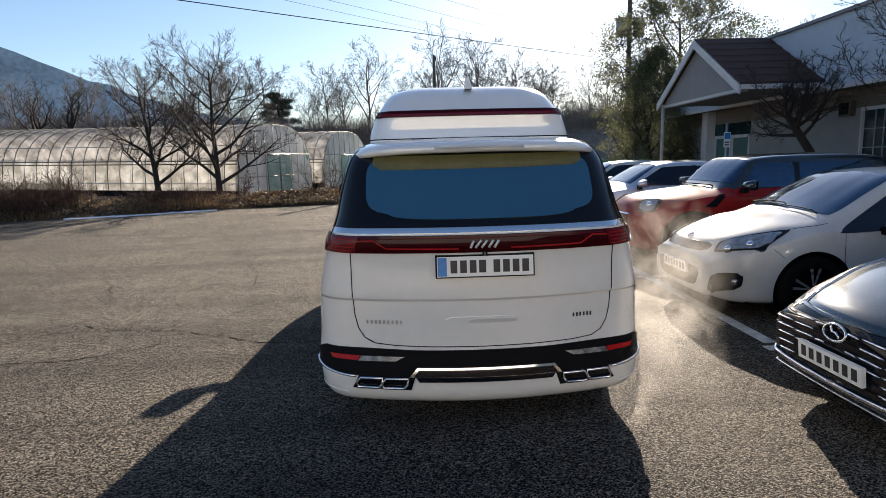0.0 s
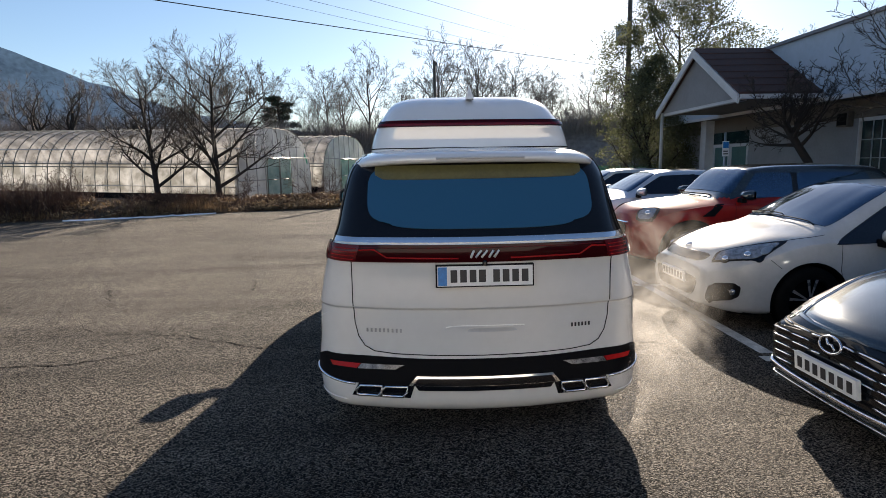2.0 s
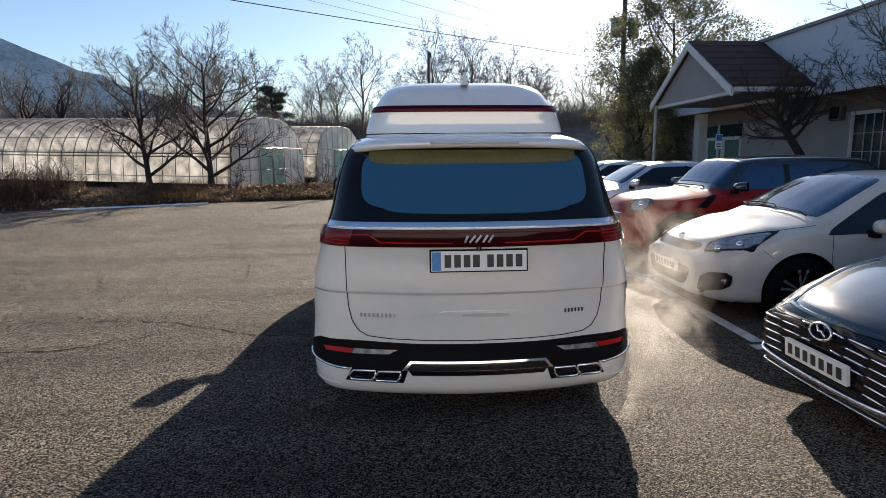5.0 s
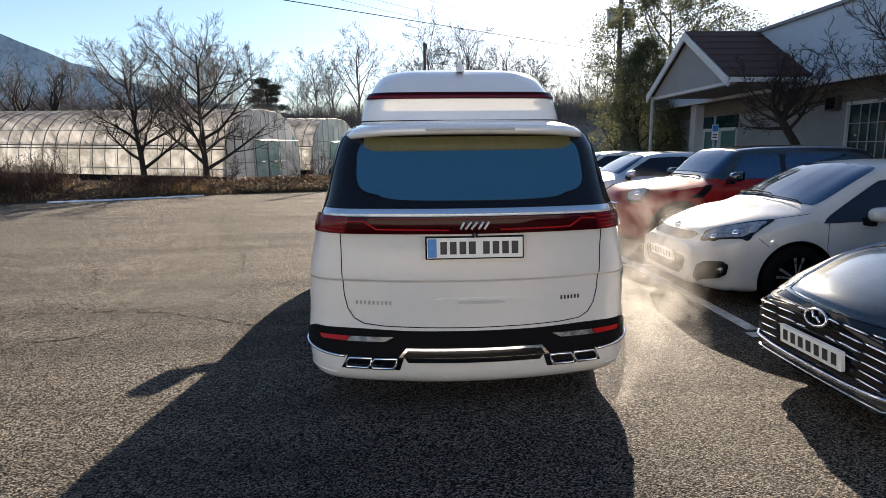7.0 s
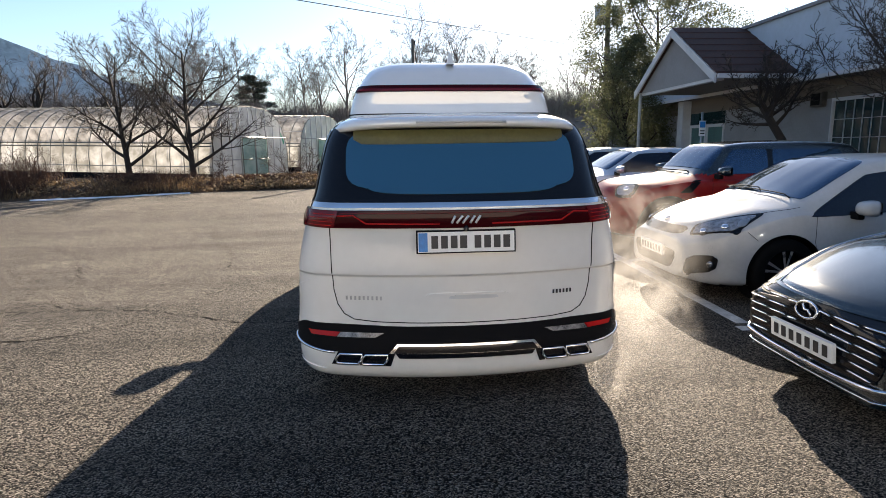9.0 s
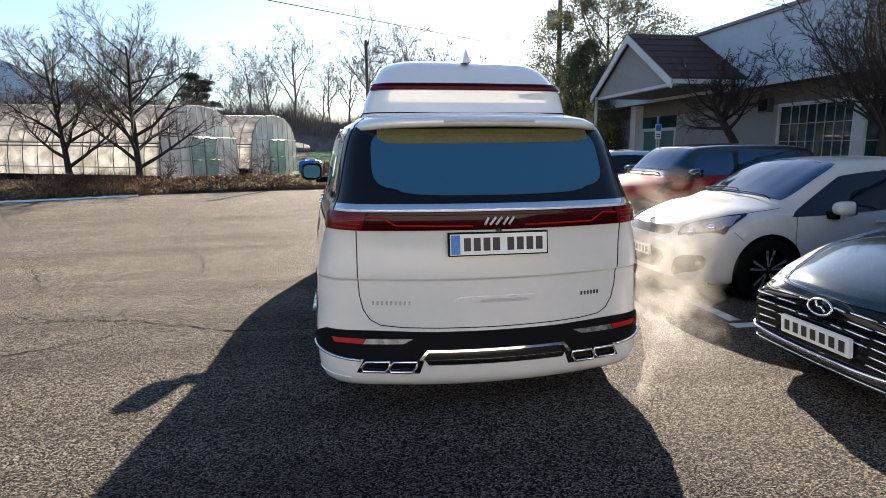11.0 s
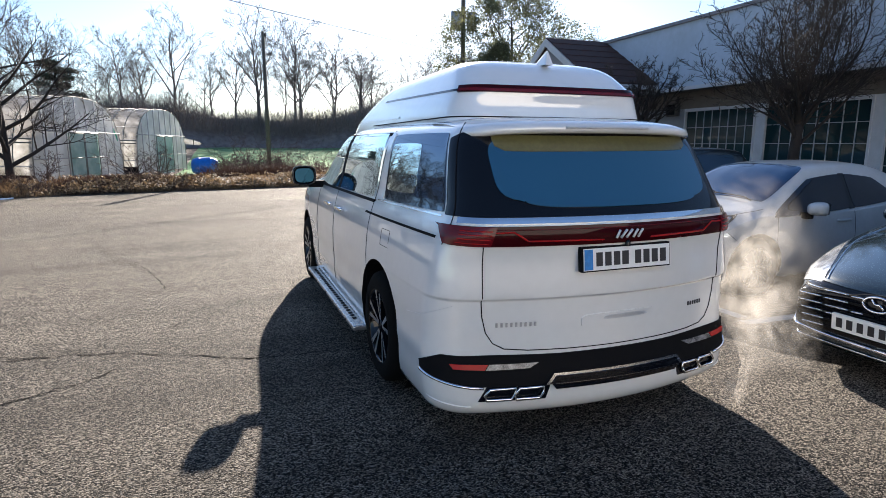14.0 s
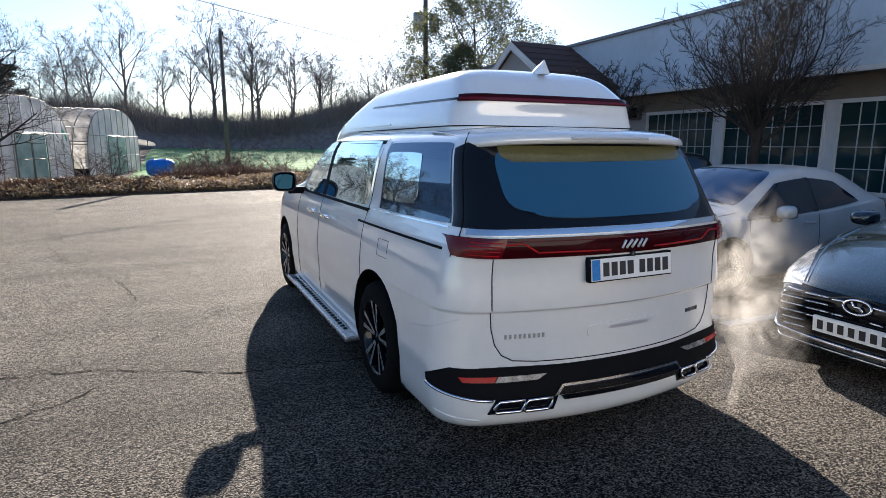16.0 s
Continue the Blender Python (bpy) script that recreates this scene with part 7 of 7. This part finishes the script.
bay_sign()
vent = thing("wall_vent", pose(10.35, 14.1, 2.5), "dark square vent box on the wall under the eaves", "vent")
part("hood", box(-0.16, 0.0, -0.2, 0.2, -0.18, 0.18, bevel=0.02), POLEWOOD, vent)
part("grating", box(-0.166, -0.161, -0.16, 0.16, -0.14, 0.14), BLACK, vent)
pole_a = utility_pole(0.58, 34.9, 7.5, 0.125, "plain dark utility pole standing in the field edge")
part("cap_bracket", box(-0.06, 0.14, -0.05, 0.05, 7.2, 7.4), BLACK, pole_a)
pole_b = utility_pole(10.6, 30.7, 10.6, 0.16, "tall utility pole with crossarm and transformer")
part("crossarm", box(-1.3, 0.9, -0.05, 0.05, 10.2, 10.32), STEEL, pole_b)
mesh_ob("transformer", *tube([(-0.45, -0.1, 7.6), (-0.45, -0.1, 8.5)], 0.28, 18), STEEL, pole_b)
mesh_ob("transformer", *tube([(0.45, -0.1, 7.6), (0.45, -0.1, 8.5)], 0.28, 18), STEEL, pole_b)


def wire(a, b, sag, r, label):
    a, b = Vector(a), Vector(b)
    pts = [a.lerp(b, k / 24) - Vector((0, 0, sag * 4 * (k / 24) * (1 - k / 24))) for k in range(25)]
    tagged(mesh_ob("wire", *tube(pts, r, 5), CABLE), label, "cable", "overhead wires")


wire((15.9, 43.7, 8.2), (-48.0, -17.7, 5.4), 0.1, 0.018, "thick black overhead cable between poles")
for _x, _y in ((-8.1, 26.3), (-5.7, 26.9), (-2.8, 27.2), (-0.15, 27.3)):
    wire((_x + 17, _y + 19, 9.2), (_x - 19, _y - 21.3, 9.2), 0.2, 0.008, "thin dark overhead wire between poles")

# ---- parking line ----


def strip_on_ground(name, pts, w, material, lift, parent=None):
    vs, fs = [], []
    for i, (x, y) in enumerate(pts):
        a = Vector(pts[max(i - 1, 0)])
        b = Vector(pts[min(i + 1, len(pts) - 1)])
        d = (b - a).normalized()
        ww = w[i] if hasattr(w, "__len__") else w
        for s in (-1, 1):
            px, py = x - d.y * ww * s / 2, y + d.x * ww * s / 2
            vs.append((px, py, ground_z(px, py) + lift))
    for i in range(len(pts) - 1):
        fs.append((2 * i, 2 * i + 1, 2 * i + 3, 2 * i + 2))
    return mesh_ob(name, vs, fs, material, parent)


for _y in (4.43, 7.35, 10.2, 13.1, 1.55):
    _o = strip_on_ground("parking_line", [(2.72 + 0.4 * k, _y - 0.01 * k) for k in range(13)], 0.12, LINEPAINT, 0.004)
    tagged(_o, "worn white parking bay line on the asphalt", "road marking", "parking lines", "structure")

_o = strip_on_ground("parking_line", [(2.84 + 0.004 * k, 4.56 + 0.5 * k) for k in range(24)], 0.12, LINEPAINT, 0.004)
tagged(_o, "worn white line running along the front of the parking bays", "road marking", "parking lines", "structure")

# ---- small things on the far side ----


def snow_strip():
    vs, fs = [], []
    n = 60
    for i in range(n + 1):
        x = -11.3 + 4.0 * i / n
        w = 0.21 * math.sin(math.pi * i / n) ** 0.5 * max(0.12, 0.8 + 1.1 * noise.noise((x * 2.3, 0, 4)))
        yc = edge_y(x) - 0.12 + 0.08 * noise.noise((x * 1.7, 5, 0))
        for k in range(7):
            q = k / 6 * 2 - 1
            vs.append((x, yc + q * w, max(0, 0.06 * (1 - q * q)) * (0.8 + 0.5 * noise.noise((x * 5, q * 2, 1))) - 0.01))
    for i in range(n):
        for k in range(6):
            fs.append((i * 7 + k, (i + 1) * 7 + k, (i + 1) * 7 + k + 1, i * 7 + k + 1))
    tagged(mesh_ob("snow_patch", vs, fs, SNOW), "strip of old snow lying along the asphalt edge", "snow")


snow_strip()
drum = thing("barrel", at_ground(-2.75, 33.6), "dented blue plastic barrel lying by the greenhouse", "barrel")
mesh_ob("shell", *lathe([(0.001, -0.66), (0.2, -0.655), (0.31, -0.62), (0.39, -0.52), (0.43, -0.36), (0.44, -0.3), (0.46, -0.28), (0.44, -0.26), (0.44, 0.26), (0.46, 0.28), (0.44, 0.3), (0.43, 0.36), (0.39, 0.52), (0.31, 0.62), (0.2, 0.655), (0.001, 0.66)], 28), BLUEDRUM, drum).location = (0, 0, 0.44)


def crack(pts, seed, label, wide=0.015):
    rnd = random.Random(seed)
    out = []
    for (x0, y0), (x1, y1) in zip(pts, pts[1:]):
        n = max(3, int(math.hypot(x1 - x0, y1 - y0) / 0.07))
        for k in range(n):
            f = k / n
            out.append((x0 + (x1 - x0) * f + rnd.gauss(0, 0.022), y0 + (y1 - y0) * f + rnd.gauss(0, 0.022)))
    w = [wide * rnd.uniform(0.25, 1.3) for _ in out]
    tagged(strip_on_ground("crack", out, w, CRACK, 0.004), label, "crack", "asphalt cracks", "structure")


crack([(-3.7, 11.3), (-3.4, 10.2), (-2.95, 9.1), (-2.6, 8.5), (-2.3, 7.6), (-2.28, 7.2)], 1, "jagged fine crack across the asphalt")
crack([(-8.3, 14.5), (-7.0, 12.4)], 2, "fine short crack in the asphalt")
crack([(-3.9, 4.95), (-3.58, 5.26), (-3.47, 5.6), (-2.94, 5.36), (-2.45, 5.35), (-1.8, 5.0), (-1.35, 4.82), (-0.85, 4.8), (0.3, 4.7)], 3, "long crack that runs under the van")
crack([(-4.4, 4.3), (-3.4, 4.5), (-2.9, 4.54), (-2.5, 4.76), (-2.24, 5.0)], 4, "fine branching crack in the asphalt")
crack([(1.0, 5.0), (1.96, 4.87), (2.13, 4.5), (2.6, 4.4)], 5, "crack beside the parking line")

_r = random.Random(91)
for _k in range(9):
    _x, _y = _r.uniform(-9, -1.8), _r.uniform(3.2, 15.5)
    _a = _r.uniform(-0.6, 0.6) + (1.2 if _k % 3 == 0 else 0)
    _p = [(_x, _y)]
    for _ in range(_r.randint(2, 5)):
        _a += _r.uniform(-0.7, 0.7)
        _x, _y = _x + 0.5 * math.cos(_a), _y + 0.5 * math.sin(_a)
        _p.append((_x, _y))
    crack(_p, 200 + _k, "fine jagged crack in the worn asphalt", 0.012)

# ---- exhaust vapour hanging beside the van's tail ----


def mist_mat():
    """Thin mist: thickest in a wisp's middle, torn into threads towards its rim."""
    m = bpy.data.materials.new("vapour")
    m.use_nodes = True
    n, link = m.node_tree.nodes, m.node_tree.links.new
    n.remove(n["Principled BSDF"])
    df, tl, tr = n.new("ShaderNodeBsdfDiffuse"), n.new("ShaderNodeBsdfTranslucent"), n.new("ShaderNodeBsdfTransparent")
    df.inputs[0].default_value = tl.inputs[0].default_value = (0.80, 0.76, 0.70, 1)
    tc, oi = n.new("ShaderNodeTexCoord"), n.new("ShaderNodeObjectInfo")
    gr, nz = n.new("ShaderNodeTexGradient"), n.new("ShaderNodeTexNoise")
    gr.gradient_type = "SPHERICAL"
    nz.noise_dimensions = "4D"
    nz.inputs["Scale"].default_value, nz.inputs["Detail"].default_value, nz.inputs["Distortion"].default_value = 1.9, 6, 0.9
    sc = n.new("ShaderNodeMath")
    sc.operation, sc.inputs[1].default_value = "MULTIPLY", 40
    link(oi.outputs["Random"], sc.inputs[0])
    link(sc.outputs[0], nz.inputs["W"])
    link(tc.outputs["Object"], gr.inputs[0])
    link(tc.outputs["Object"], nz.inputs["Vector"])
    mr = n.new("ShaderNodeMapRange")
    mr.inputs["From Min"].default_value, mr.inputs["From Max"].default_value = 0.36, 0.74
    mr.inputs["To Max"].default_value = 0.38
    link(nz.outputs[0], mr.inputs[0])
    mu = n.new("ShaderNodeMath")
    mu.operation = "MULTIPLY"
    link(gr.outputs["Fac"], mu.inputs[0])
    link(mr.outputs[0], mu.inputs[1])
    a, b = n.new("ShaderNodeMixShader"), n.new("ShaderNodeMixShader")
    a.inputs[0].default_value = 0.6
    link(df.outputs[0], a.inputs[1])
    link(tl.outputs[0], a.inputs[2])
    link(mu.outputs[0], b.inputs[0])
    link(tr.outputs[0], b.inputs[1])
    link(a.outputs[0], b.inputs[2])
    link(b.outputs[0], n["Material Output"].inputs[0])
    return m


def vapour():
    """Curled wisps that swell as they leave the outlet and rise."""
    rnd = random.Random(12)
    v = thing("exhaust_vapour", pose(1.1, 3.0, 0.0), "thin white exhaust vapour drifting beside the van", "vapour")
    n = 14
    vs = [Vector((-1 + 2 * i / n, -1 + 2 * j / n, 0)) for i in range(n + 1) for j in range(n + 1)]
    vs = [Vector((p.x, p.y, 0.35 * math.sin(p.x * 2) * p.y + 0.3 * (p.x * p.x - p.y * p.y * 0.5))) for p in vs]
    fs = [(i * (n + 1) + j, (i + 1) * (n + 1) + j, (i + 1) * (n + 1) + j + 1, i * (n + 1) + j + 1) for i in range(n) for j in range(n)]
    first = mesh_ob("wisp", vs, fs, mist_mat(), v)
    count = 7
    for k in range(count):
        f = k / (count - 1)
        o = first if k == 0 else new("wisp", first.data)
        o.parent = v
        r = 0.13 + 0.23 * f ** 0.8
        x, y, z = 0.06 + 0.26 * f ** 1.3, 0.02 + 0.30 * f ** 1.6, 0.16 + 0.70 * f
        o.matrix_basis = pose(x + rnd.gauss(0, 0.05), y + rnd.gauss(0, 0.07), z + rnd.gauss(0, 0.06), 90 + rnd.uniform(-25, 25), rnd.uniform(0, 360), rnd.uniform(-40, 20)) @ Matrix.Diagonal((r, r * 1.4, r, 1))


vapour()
